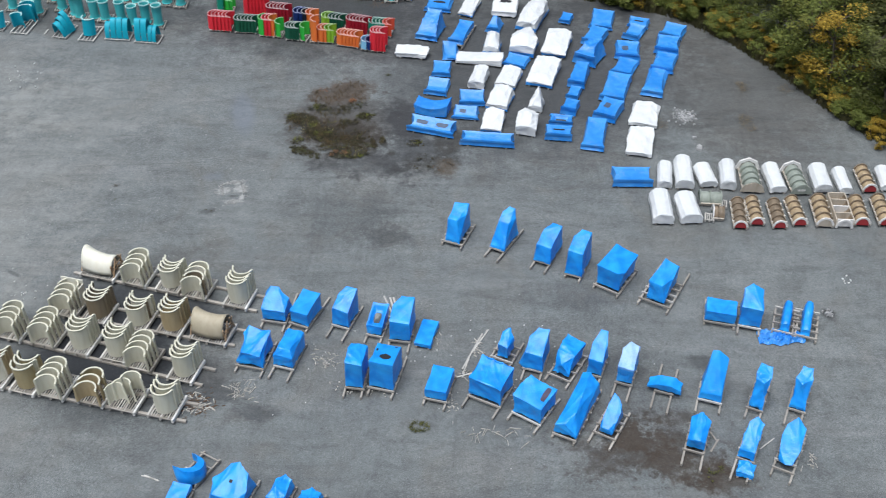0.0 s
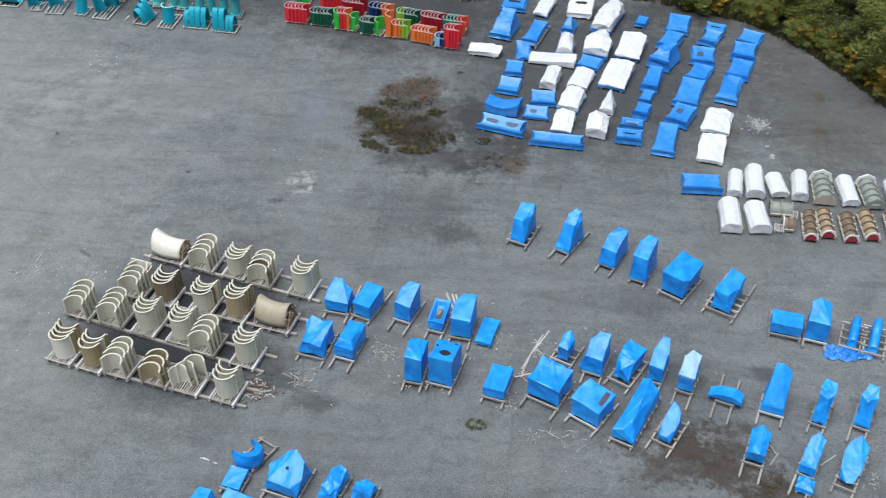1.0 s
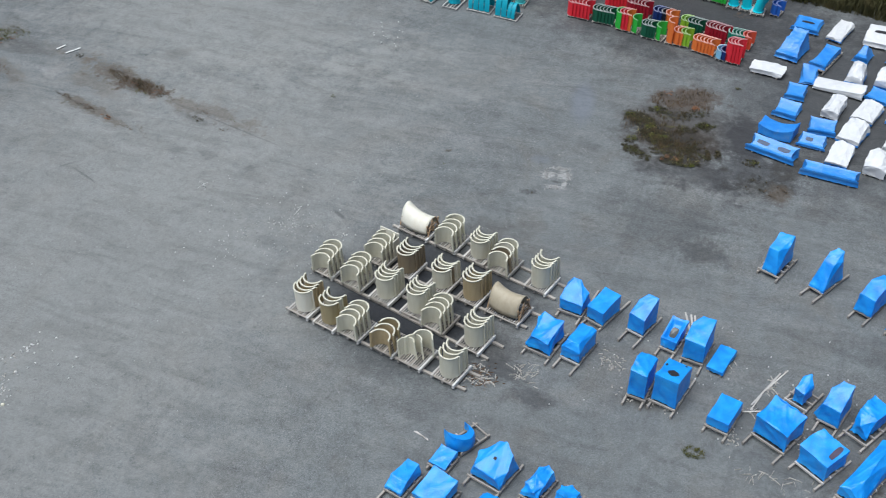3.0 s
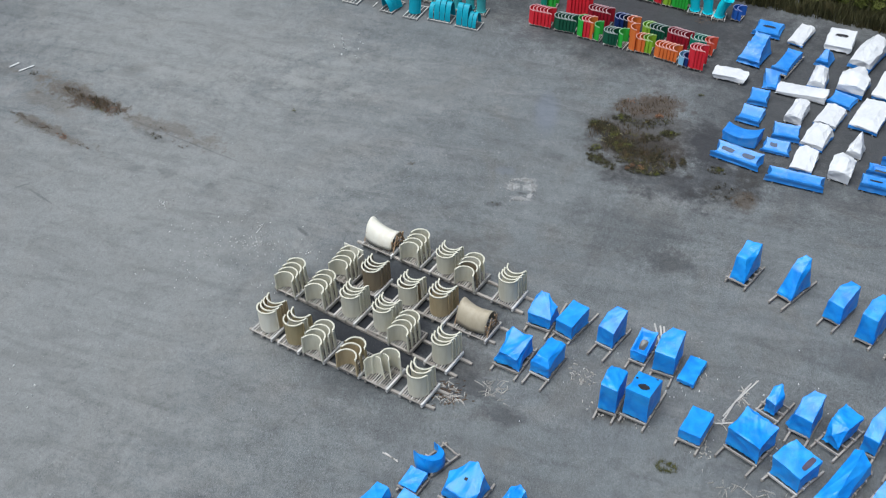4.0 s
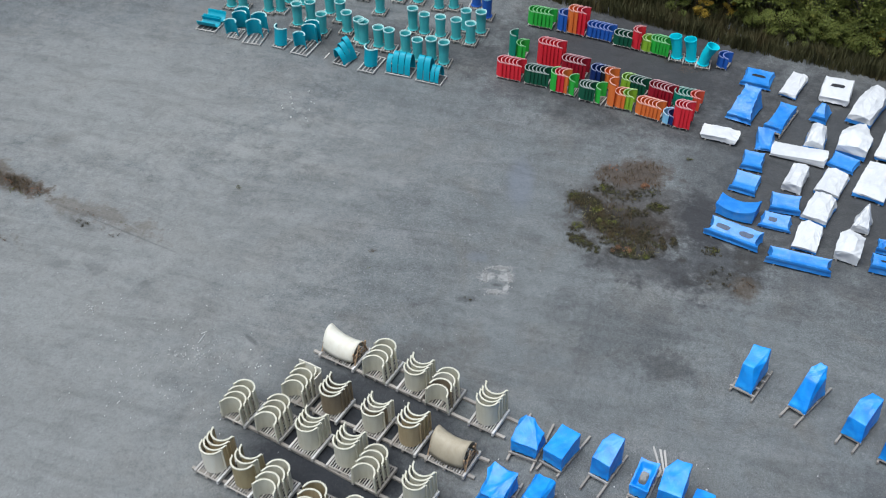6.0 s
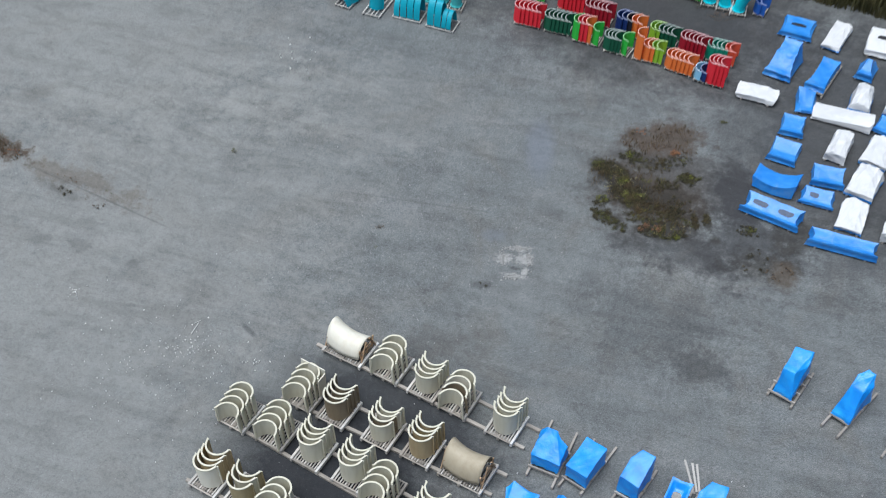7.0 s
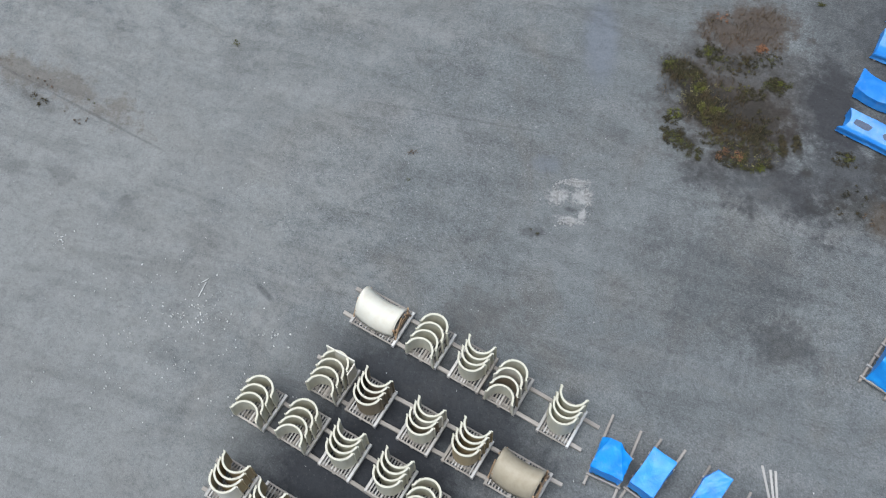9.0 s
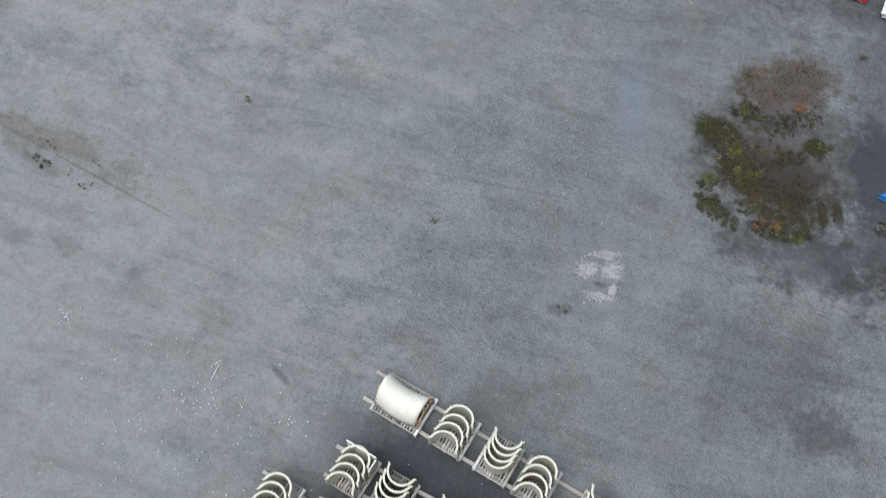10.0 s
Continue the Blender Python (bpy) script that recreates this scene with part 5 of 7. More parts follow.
# blue wrapped parts on skids, the middle of the yard
wrapped(2.27, 28.39, 65, 1.16, 1.3, [(0, 0.41, 1.02), (0.5, 0.63, 1.02), (1, 0.66, 1.02)], z=0.22, tone="blue", skid=(0.55, 0.1), fold=0.9, top=[(1, 1, 0.99), (1, 0.35, 0.965), (1, -0.3, 0.93), (1, -1, 0.88), (-1, 1, 0.85), (-1, 0, 0.82), (-1, -1, 0.77)], sag=0.2, base=0.97)
wrapped(3.79, 27.59, 59, 1.1, 1.15, [(0, 0.55, 1.02), (0.5, 0.78, 1.02), (1, 0.78, 1.02)], z=0.22, tone="blue", skid=(0.35, 0.45), fold=1.2, pool=1, top=[(0.95, 0.8, 0.97), (1, -1.05, 0.82), (-1, 1.05, 0.78), (-1, -1, 0.7), (0.1, 1.05, 0.88)], sag=0.1, base=0.95)
wrapped(2.82, 30.28, 66, 0.76, 0.5, [(0, 0.66, 0.84), (0.6, 0.89, 0.72), (1, 0.9, 0.48)], z=0.22, tone="blue", skid=(0.35, 0.5, 0.4), fold=1.7, top=[(0.9, 0, 0.95), (0.4, 0.9, 0.8), (0.5, -1, 0.7), (-0.9, 0.8, 0.62), (-0.9, -0.8, 0.55)], sag=0.1, base=0.8)
wrapped(3.95, 29.94, 74, 1.02, 0.68, [(0, 0.82, 1.02), (0.5, 1.08, 1.02), (1, 1.18, 1.02)], z=0.22, tone="blue", skid=(0.6, 0.1), fold=0.8, top=[(-1, 1, 0.74), (-1, -0.9, 0.7), (0.2, 1, 1.0), (1, 0.3, 1.16), (1, -0.95, 1.18), (0.2, -1, 0.94), (-0.9, 1.6, 0.08)], sag=0.1, base=1.08)
wrapped(5.08, 29.75, 62, 1.4, 0.76, [(0, 0.66, 1.02), (0.5, 0.76, 0.96), (1, 0.43, 0.84)], z=0.22, tone="blue", skid=(0.3, 0.2, 0.42), fold=1.7, top=[(1, 1, 0.82), (1, -1, 0.66), (0.3, 1, 0.86), (-0.3, 0.9, 0.8), (-0.2, -0.9, 0.72), (-0.85, 0, 0.5)], sag=0.13, base=0.82)
wrapped(6.18, 29.81, 72, 1.12, 0.55, [(0, 0.71, 0.96), (0.5, 1.11, 0.66), (1, 1.22, 0.3)], z=0.22, tone="blue", skid=(0.7, 0.1), top=[(-1, 1, 0.72), (-1, -1, 0.68), (0.2, -1, 0.98), (0.1, 1, 1.0), (1, 0.4, 1.25), (1, -0.5, 1.24)], sag=0.06, base=0.96)
wrapped(7.23, 29.44, 72, 1.11, 0.6, [(0, 0.8, 1.02), (0.6, 0.97, 0.9), (1, 0.93, 0.6)], z=0.22, tone="faded", skid=(0.7, 0.1), fold=1.0, top=[(-1, 1, 0.74), (-1, -1, 0.72), (0.4, 1, 0.95), (1, 0.3, 1.05), (0.9, -0.9, 0.95)], sag=0.08, base=0.94)
wrapped(5.31, 27.47, 66, 2.46, 0.84, [(0, 0.42, 1.02), (0.2, 0.36, 0.96), (0.6, 0.67, 0.9), (1, 0.61, 0.84)], z=0.22, tone="blue", skid=(0.15, 0.2), top=[(1, 0.7, 0.72), (1, 0.1, 0.86), (0.3, -0.15, 0.82), (-0.5, -0.35, 0.66), (-0.95, 0.1, 0.5), (-1, 0.9, 0.42), (0.9, -0.9, 0.55)], sag=0.08, base=0.97)
wrapped(6.46, 26.99, 63, 1.18, 0.55, [(0, 0.32, 0.96), (0.5, 0.5, 0.96), (1, 0.68, 0.84)], z=0.22, tone="blue", skid=(0.5, 0.2, 0.38), top=[(1.0, 0.75, 0.9), (0.86, 0.0, 0.84), (0.6, -0.6, 0.72), (0.15, -0.95, 0.56), (-0.4, -0.95, 0.4), (0.3, 0.9, 0.68), (-0.35, 0.85, 0.46), (-0.95, 0.5, 0.26), (-0.9, -0.4, 0.24)], sag=0.03, fold=0.4, base=0.85)
wrapped(8.52, 28.78, -18, 1.22, 0.46, [(0, 0.08, 0.96), (0.3, 0.28, 1.02), (0.7, 0.34, 1.02), (1, 0.16, 0.84)], z=0.22, tone="blue", cross_skid=73)
wrapped(10.18, 28.7, 74, 1.02, 0.82, [(0, 0.65, 1.02), (0.35, 1.05, 1.02), (1, 1.59, 0.96)], z=0.22, tone="blue", skid=(0.5, 0), fold=0.5, top=[(1, 0.6, 1.5), (1, 0.1, 1.54), (1, -0.9, 1.25), (-0.9, 0.8, 0.3), (-0.9, -0.9, 0.28)], sag=0.04, base=0.97)
wrapped(11.77, 28.35, 68, 0.99, 0.5, [(0, 1.13, 0.96), (0.6, 1.24, 0.96), (1, 1.29, 0.6)], z=0.22, tone="blue", skid=(0.5, 0.35), fold=1.6, top=[(0.1, 1.1, 1.25), (0.9, 0.8, 1.35), (0.9, -0.8, 1.3), (0.2, -1.2, 1.12), (-0.4, -0.4, 1.0), (-0.3, 0.9, 1.08)], sag=0.15, base=0.95)
wrapped(13.24, 28.37, 68, 1, 0.56, [(0, 1.07, 0.9), (0.5, 1.24, 0.84), (1, 1.21, 0.6)], z=0.22, tone="blue", skid=(0.7, 0.25), fold=1.3, top=[(0.9, 0.7, 1.24), (0.9, -0.6, 1.27), (0.2, -1, 1.04), (-0.4, 0.2, 0.96), (0, 1.15, 1.03)], sag=0.16, base=0.97)
wrapped(9.37, 26.46, 73, 1.17, 0.7, [(0, 0.37, 0.96), (0.2, 0.36, 0.96), (0.9, 0.45, 0.9), (1, 0.55, 0.48)], z=0.22, tone="blue", skid=(0.7, 0), top=[(1, 0, 0.72), (0.75, -1, 0.52), (0.75, 1, 0.5), (-0.8, 0.85, 0.36), (-0.8, -0.85, 0.36), (-0.95, 0.4, 0.46), (-0.95, -0.4, 0.46), (0.6, 0.4, 0.62), (0.6, -0.4, 0.62)], sag=0.06, base=0.85)
wrapped(11.11, 26.19, 67, 1.28, 0.55, [(0, 0.43, 0.84), (0.3, 0.59, 0.96), (0.6, 0.71, 0.84), (1, 0.72, 0.48)], z=0.22, tone="blue", skid=(0.9, 0.1), fold=1.2, top=[(1, 0, 0.85), (0.8, -1, 0.72), (0.6, 0.8, 0.76), (-0.1, 1, 0.55), (0, -1, 0.5), (-0.9, 0.9, 0.34), (-0.9, -0.9, 0.34)], sag=0.1, base=0.95)
wrapped(10.81, 25.13, 71, 0.52, 0.59, [(0, 0.21, 1.02), (0.5, 0.44, 0.84), (1, 0.21, 1.02)], z=0.22, tone="blue", fold=1.5, top=[(0.6, 0, 0.5), (-0.9, 1, 0.22), (-0.9, -1, 0.2), (0.8, 1, 0.3), (0.8, -1, 0.3)], sag=0.2, base=0.95)
wrapped(12.44, 26.05, 65, 1.8, 0.7, [(0, 0.08, 0.6), (0.3, 0.29, 1.02), (0.6, 0.54, 0.96), (1, 0.78, 0.43)], z=0.22, tone="blue", skid=(0.35, 0.1), fold=0.3, top=[(1, 0.15, 0.78), (0.7, -0.9, 0.6), (0.55, 0.95, 0.66), (0.1, 1.1, 0.52), (-0.5, 0.85, 0.34), (-0.95, -0.1, 0.16), (-0.9, -0.7, 0.2), (-0.3, -1, 0.4)], sag=0.03, base=0.7)

# blue wrapped parts at the end of the rows
wrapped(11.06, 32.59, 79, 0.76, 1.19, [(0, 0.47, 1.02), (1, 0.54, 1.02)], z=0.22, tone="blue", skid=(0.1, 0.5))
wrapped(12.2, 32.56, 77, 1.04, 0.82, [(0, 0.92, 1.02), (0.5, 1.21, 0.84), (1, 1.26, 0.48)], z=0.22, tone="blue", skid=(0.3, 0.1), top=[(-1, 1, 0.9), (-1, -1, 0.87), (0.5, 1, 1.2), (1, 0.3, 1.28), (0.95, -0.8, 1.1)], sag=0.06, base=0.97)
wrapped(13.56, 32.46, 73, 1.3, 0.36, [(0, 0.35, 0.96), (0.5, 0.46, 0.96), (1, 0.54, 0.6)], z=0.22, tone="blue", skid=(0.05, 0, 0.42), barrel=1)
wrapped(14.3, 32.32, 74, 1.43, 0.37, [(0, 0.28, 0.84), (0.5, 0.47, 0.9), (1, 0.65, 0.48)], z=0.22, tone="blue", skid=(0.05, 0, 0.42), barrel=1)

# blue wrapped parts on skids, the back row
wrapped(0.89, 37.07, 70, 1.22, 0.6, [(0, 1.2, 1.08), (0.4, 1.12, 1.05), (1, 1.21, 1.02)], z=0.22, tone="blue", skid=(0.2, 0.3, 0.42), top=[(-0.7, 1, 1.0), (-0.6, -0.3, 0.95), (0.7, 1.1, 1.25), (1, -0.9, 1.24), (0.2, -1.1, 1.0)], sag=0.07, base=1.06)
wrapped(2.81, 36.67, 62, 1.18, 0.62, [(0, 1.21, 0.84), (0.5, 1.37, 0.74), (1, 1.31, 0.6)], z=0.22, tone="blue", skid=(0.6, 0.6), top=[(-0.2, 0.8, 1.05), (-0.1, -0.6, 0.98), (0.6, -1, 1.08), (0.95, 0.3, 1.4), (0.95, -0.5, 1.4), (0.5, 0.9, 1.25)], sag=0.1, base=1.06)
wrapped(4.59, 36, 66, 1.21, 0.65, [(0, 0.76, 1.03), (0.5, 1.08, 1.02), (1, 1.04, 1.02)], z=0.22, tone="blue", skid=(0.5, 0.1), top=[(-0.95, 1, 0.78), (-0.85, -0.9, 0.68), (0.2, 1, 1.02), (1, 0.3, 1.1), (1, -1, 1.08), (0.4, -1, 0.85)], sag=0.07, base=1.1)
wrapped(5.77, 35.27, 70, 1.2, 0.65, [(0, 1.18, 1.03), (0.5, 1.38, 1.02), (1, 1.41, 1.02)], z=0.22, tone="blue", skid=(0.2, 0.2), top=[(-0.95, 1.05, 1.12), (-0.85, -0.85, 1.02), (0.2, 1, 1.34), (0.95, 0.3, 1.46), (0.95, -0.95, 1.4)], sag=0.07, base=1.08)
wrapped(7.23, 34.65, 59, 1.6, 1.06, [(0, 0.81, 1.04), (1, 0.72, 1.02)], z=0.22, tone="blue", skid=(0.15, 0.1), fold=0.5, top=[(0.95, 0.85, 1.03), (0.95, -1.05, 0.88), (-0.95, 1.05, 0.92), (-0.95, -0.7, 0.88), (-0.6, -1.1, 0.85)], sag=0.08, base=0.9)
wrapped(8.96, 33.89, 63, 1.43, 0.77, [(0, 0.76, 1.02), (0.3, 0.67, 1.02), (1, 1.03, 1.02)], z=0.22, tone="blue", skid=(0.3, 0.9, 0.6), fold=0.9, top=[(1, 0.6, 1.1), (0.95, -1, 0.95), (0.1, -1.05, 0.8), (-0.85, 1.05, 0.86), (-0.8, -0.4, 0.75)], sag=0.09, base=0.93)

# blue wrapped parts near the edge of the yard
wrapped_crescent(-7.64, 24.25, 150, 0.52, 0.46, 0.22)
skid(pose(-7.43, 24.46, 0, 0, 0, 62), 1.1, 0.8, 0.1, 0.12, 0.34, 0.2)
wrapped(-7.85, 23.25, 77, 0.74, 0.68, [(0, 0.08, 1.02), (1, 0.26, 1.02)], z=0.22, tone="blue", skid=(0.1, 0.05))
wrapped(-6.11, 23.41, 75, 1.15, 1.25, [(0, 0.52, 1.04), (0.5, 0.83, 1.02), (0.8, 1.07, 0.84), (1, 1.33, 0.46)], z=0.22, tone="blue", skid=(0.3, 0.3), vent=1, top=[(1, -0.2, 1.05), (0.9, 0.25, 0.95), (0.1, 1.05, 0.56), (-0.9, 0.75, 0.44), (-1, -0.6, 0.46), (-0.3, -1.05, 0.62), (0.6, -0.8, 0.85)], sag=0.12, base=0.95)
wrapped(-8.74, 21.98, 76, 1.15, 0.66, [(0, 0.13, 0.84), (0.3, 0.4, 1.02), (1, 0.43, 0.72)], z=0.22, tone="blue", skid=(0.6, 0))
wrapped(-7.57, 21.86, 71, 1.12, 1.06, [(0, 0.23, 1.02), (1, 0.57, 1.02)], z=0.22, tone="blue", skid=(0.1, 0.1))
wrapped(-4.56, 23.31, 73, 1.14, 0.64, [(0, 0.39, 0.96), (0.5, 0.5, 1.02), (1, 0.49, 0.72)], z=0.22, tone="blue", skid=(0.4, 0.2), fold=1.7, top=[(0.9, -0.8, 0.5), (1, 0, 0.6), (0.6, 0.8, 0.5), (0, 0.3, 0.62), (-0.6, 0.9, 0.4), (-0.9, -0.5, 0.35), (-0.2, -0.95, 0.4)], sag=0.14, base=0.95)
wrapped(-3.52, 23.1, 78, 0.81, 0.69, [(0, 0.66, 0.96), (1, 0.34, 0.84)], z=0.22, tone="blue", skid=(0.2, 0.2), fold=1.6, top=[(0.9, 0.1, 0.45), (0.5, 1, 0.42), (0.6, -0.9, 0.4), (-0.5, 0.95, 0.55), (-0.9, 0, 0.68), (-0.6, -1, 0.5)], sag=0.2, base=0.95)
wrapped(-5.83, 22.06, 86, 0.6, 0.66, [(0, 0.45, 0.96), (1, 0.23, 0.6)], z=0.22, tone="blue", skid=(0.2, 0.2))

# blue and white wrapped parts, close rows at the far side
wrapped(-0.51, 44.71, 75, 0.69, 2.23, [(0, 0.23, 0.97), (1, 0.5, 0.97)], z=0.1, tone="dull", worn=2)
wrapped(2.09, 43.83, 86, 0.6, 2.47, [(0, 0.28, 0.97), (1, 0.39, 0.97)], z=0.1, tone="dull")
wrapped(-0.52, 46.45, -13, 1.55, 0.97, [(0, 0.37, 0.8), (0.2, 0.41, 0.95), (0.5, 0.37, 1), (0.8, 0.48, 0.95), (1, 0.59, 0.8)], z=0.1, tone="dull", over=0.06, fold=0.4, arc=0.16)
wrapped(-0.4, 48.26, 80, 1.09, 1.14, [(0, 0.22, 0.9), (0.5, 0.11, 0.9), (1, 0.34, 0.9)], z=0.1, tone="dull")
wrapped(-0.24, 49.89, 87, 0.92, 0.96, [(0, 0.2, 0.9), (1, 0.36, 0.9)], z=0.1, tone="dull")
wrapped(0.16, 51.56, 93, 1.01, 0.85, [(0, 0.08, 0.35), (0.5, 0.23, 0.75), (1, 0.53, 0.95)], z=0.1, tone="dull", fold=0.6, peak=-0.25)
slatted_pallet(pose(0.36, 51.53, 0.01, 0, 0, -20), 0.75, 0.8, "pale open timber rack beside wrapped parts", 5, 0.12, "pale_timber", "racks")
wrapped(0.66, 53.46, 74, 2.07, 0.8, [(0, 0.19, 1.02), (1, 0.28, 0.96)], z=0.2, tone="dull", skid=(0.2, 0.2))
wrapped(-0.97, 53.78, 75, 1.66, 1.19, [(0, 0.23, 0.9), (0.35, 0.63, 0.85), (1, 0.98, 0.6)], z=0.1, tone="dull", fold=1.3)
wrapped(-0.62, 56.69, 83, 1.34, 1.44, [(0, 0.18, 0.9), (1, 0.2, 0.9)], z=0.1, tone="dull", slot=1)
wrapped(-1.82, 51.54, 83, 0.8, 1.54, [(0, 0.19, 1.02), (1, 0.29, 1.02)], z=0.2, tone="white", fold=0.9)
wrapped(1.06, 56.53, 75, 1.91, 0.85, [(0, 0.17, 0.9), (1, 0.28, 0.8)], z=0.1, tone="white", skirt=1, fold=0.9)
wrapped(3, 56.45, 83, 1.5, 1.43, [(0, 0.27, 0.9), (1, 0.55, 0.9)], z=0.1, tone="white", slot=1, fold=0.9)
wrapped(4.46, 55.41, 71, 2.61, 1.18, [(0, 0.46, 0.8), (0.4, 0.7, 0.95), (1, 0.74, 0.7)], z=0.1, tone="white", skirt=1, over=0.05, fold=0.9)
wrapped(2.41, 54.47, 77, 1.1, 0.79, [(0, 0.28, 0.7), (0.6, 0.7, 0.25), (1, 0.3, 0.4)], z=0.1, tone="dull")
wrapped(2.28, 52.15, 84, 1.1, 0.94, [(0, 0.45, 0.8), (0.5, 0.83, 0.7), (1, 0.79, 0.6)], z=0.1, tone="white", skirt=1, fold=0.9)
wrapped(1.66, 51.14, -8, 2.45, 1, [(0, 0.08, 0.3), (0.5, 0.08, 0.6), (1, 0.34, 0.9)], z=0.1, tone="white", fold=0.9)
wrapped(1.63, 49.12, 78, 1.51, 0.86, [(0, 0.37, 0.9), (1, 0.49, 0.75)], z=0.1, tone="white", fold=0.9)
wrapped(3.94, 52.33, 77, 1.58, 1.33, [(0, 0.52, 0.95), (0.5, 0.89, 1), (1, 0.83, 0.5)], z=0.1, tone="white", skirt=1, fold=0.9)
wrapped(3.52, 51.01, 69, 0.91, 1.25, [(0, 0.11, 0.9), (1, 0.2, 0.9)], z=0.1, tone="dull")
wrapped(3.12, 49.27, 74, 1.64, 1.1, [(0, 0.23, 0.9), (1, 0.38, 0.8)], z=0.1, tone="white", skirt=1, fold=0.9)
wrapped(1.32, 47.24, 91, 0.75, 1.23, [(0, 0.23, 0.95), (1, 0.45, 0.95)], z=0.1, tone="dull")
wrapped(1.04, 46.02, 85, 0.62, 1.3, [(0, 0.08, 0.95), (1, 0.37, 0.8)], z=0.1, tone="dull", worn=1)
wrapped(2.69, 47.31, 74, 1.52, 1.11, [(0, 0.26, 0.9), (1, 0.52, 0.8)], z=0.1, tone="white", skirt=1, fold=0.9)
wrapped(2.34, 45.37, 81, 1.44, 1.02, [(0, 0.15, 0.9), (1, 0.45, 0.85)], z=0.1, tone="white", skirt=1, fold=0.9)
wrapped(3.93, 45.05, 81, 1.15, 0.94, [(0, 0.45, 1.02), (0.5, 0.78, 0.96), (1, 0.69, 1.02)], z=0.2, tone="white", fold=0.9)
wrapped(4.41, 46.92, 79, 0.86, 0.73, [(0, 0.3, 0.8), (0.6, 0.75, 0.5), (1, 0.9, 0.2)], z=0.1, tone="white", fold=0.9)
wrapped(5.65, 52.65, 77, 2.14, 1.31, [(0, 0.2, 0.98), (0.15, 0.33, 0.9), (1, 0.5, 0.9)], z=0.1, tone="white", skirt=1, fold=0.9)
wrapped(4.87, 49.77, 75, 2.2, 1.36, [(0, 0.19, 0.98), (0.15, 0.35, 0.9), (1, 0.53, 0.9)], z=0.1, tone="white", skirt=1, fold=0.9)
wrapped(6.27, 55.53, 72, 0.85, 0.63, [(0, 0.18, 0.9), (1, 0.2, 0.9)], z=0.1, tone="dull")
wrapped(5.39, 44.54, 86, 0.75, 1.23, [(0, 0.35, 0.97), (1, 0.35, 0.97)], z=0.1, tone="dull", slot=1)
wrapped(5.57, 45.77, 84, 0.78, 1.11, [(0, 0.23, 0.97), (1, 0.12, 0.97)], z=0.1, tone="dull", tub=1)
wrapped(6.05, 46.78, 74, 1, 0.76, [(0, 0.39, 0.9), (1, 0.29, 0.9)], z=0.1, tone="dull")
wrapped(6.3, 48.12, 72, 0.88, 0.62, [(0, 0.2, 0.9), (1, 0.23, 0.9)], z=0.1, tone="dull")
wrapped(6.63, 49.59, 76, 1.74, 0.86, [(0, 0.35, 0.9), (0.5, 0.42, 0.9), (1, 0.5, 0.7)], z=0.1, tone="dull")
wrapped(7.28, 51.6, 63, 1.52, 1.25, [(0, 0.53, 0.8), (0.4, 0.88, 0.55), (1, 0.87, 0.5)], z=0.1, tone="dull", fold=1.6)
wrapped(7.69, 53.53, 66, 1.5, 1.04, [(0, 0.31, 0.9), (1, 0.37, 0.9)], z=0.1, tone="dull")
wrapped(8.19, 55.39, 79, 1.59, 1.26, [(0, 0.16, 0.9), (1, 0.32, 0.9)], z=0.1, tone="dull")
wrapped(7.07, 44.53, 80, 2.2, 1.04, [(0, 0.22, 0.97), (0.15, 0.28, 0.9), (1, 0.38, 0.85)], z=0.1, tone="dull")
wrapped(7.87, 46.56, 66, 1.45, 1.14, [(0, 0.35, 0.9), (1, 0.43, 0.9)], z=0.1, tone="dull", worn=1)
wrapped(8.38, 48.64, 75, 2.24, 1.25, [(0, 0.27, 0.9), (1, 0.35, 0.9)], z=0.1, tone="dull")
wrapped(9.01, 50.65, 69, 1.67, 1.13, [(0, 0.26, 0.9), (1, 0.14, 0.9)], z=0.1, tone="dull")
wrapped(9.28, 52.27, 84, 1.38, 1.32, [(0, 0.27, 0.9), (0.5, 0.21, 0.85), (1, 0.3, 0.9)], z=0.1, tone="dull", worn=1)
wrapped(9.79, 54.17, 66, 1.31, 0.95, [(0, 0.29, 0.8), (0.5, 0.08, 0.8), (1, 0.28, 0.9)], z=0.1, tone="dull")
wrapped(10.13, 55.21, 74, 0.73, 1.14, [(0, 0.14, 0.9), (1, 0.24, 0.9)], z=0.1, tone="dull", slot=1)
wrapped(10.42, 49.4, 75, 2.6, 1.05, [(0, 0.24, 0.95), (0.15, 0.36, 0.85), (0.6, 0.18, 0.7), (1, 0.15, 0.65)], z=0.1, tone="dull")
wrapped(11.07, 51.25, 73, 1.74, 1.17, [(0, 0.25, 0.9), (1, 0.18, 0.9)], z=0.1, tone="dull")
wrapped(11.37, 52.72, 78, 1.11, 1.25, [(0, 0.36, 0.9), (1, 0.51, 0.9)], z=0.1, tone="dull")
wrapped(11.87, 54.37, 65, 1.01, 1.24, [(0, 0.17, 0.9), (1, 0.34, 0.9)], z=0.1, tone="dull")
wrapped(9.59, 46.39, 78, 1.84, 1.34, [(0, 0.13, 0.97), (1, 0.26, 0.7)], z=0.1, tone="white", fold=0.9)
wrapped(9.13, 44.04, 80, 1.93, 1.25, [(0, 0.13, 0.95), (1, 0.42, 0.9)], z=0.1, tone="white", fold=0.9)
wrapped(8.48, 41.27, 92, 0.96, 1.73, [(0, 0.33, 0.97), (1, 0.38, 0.97)], z=0.1, tone="dull")

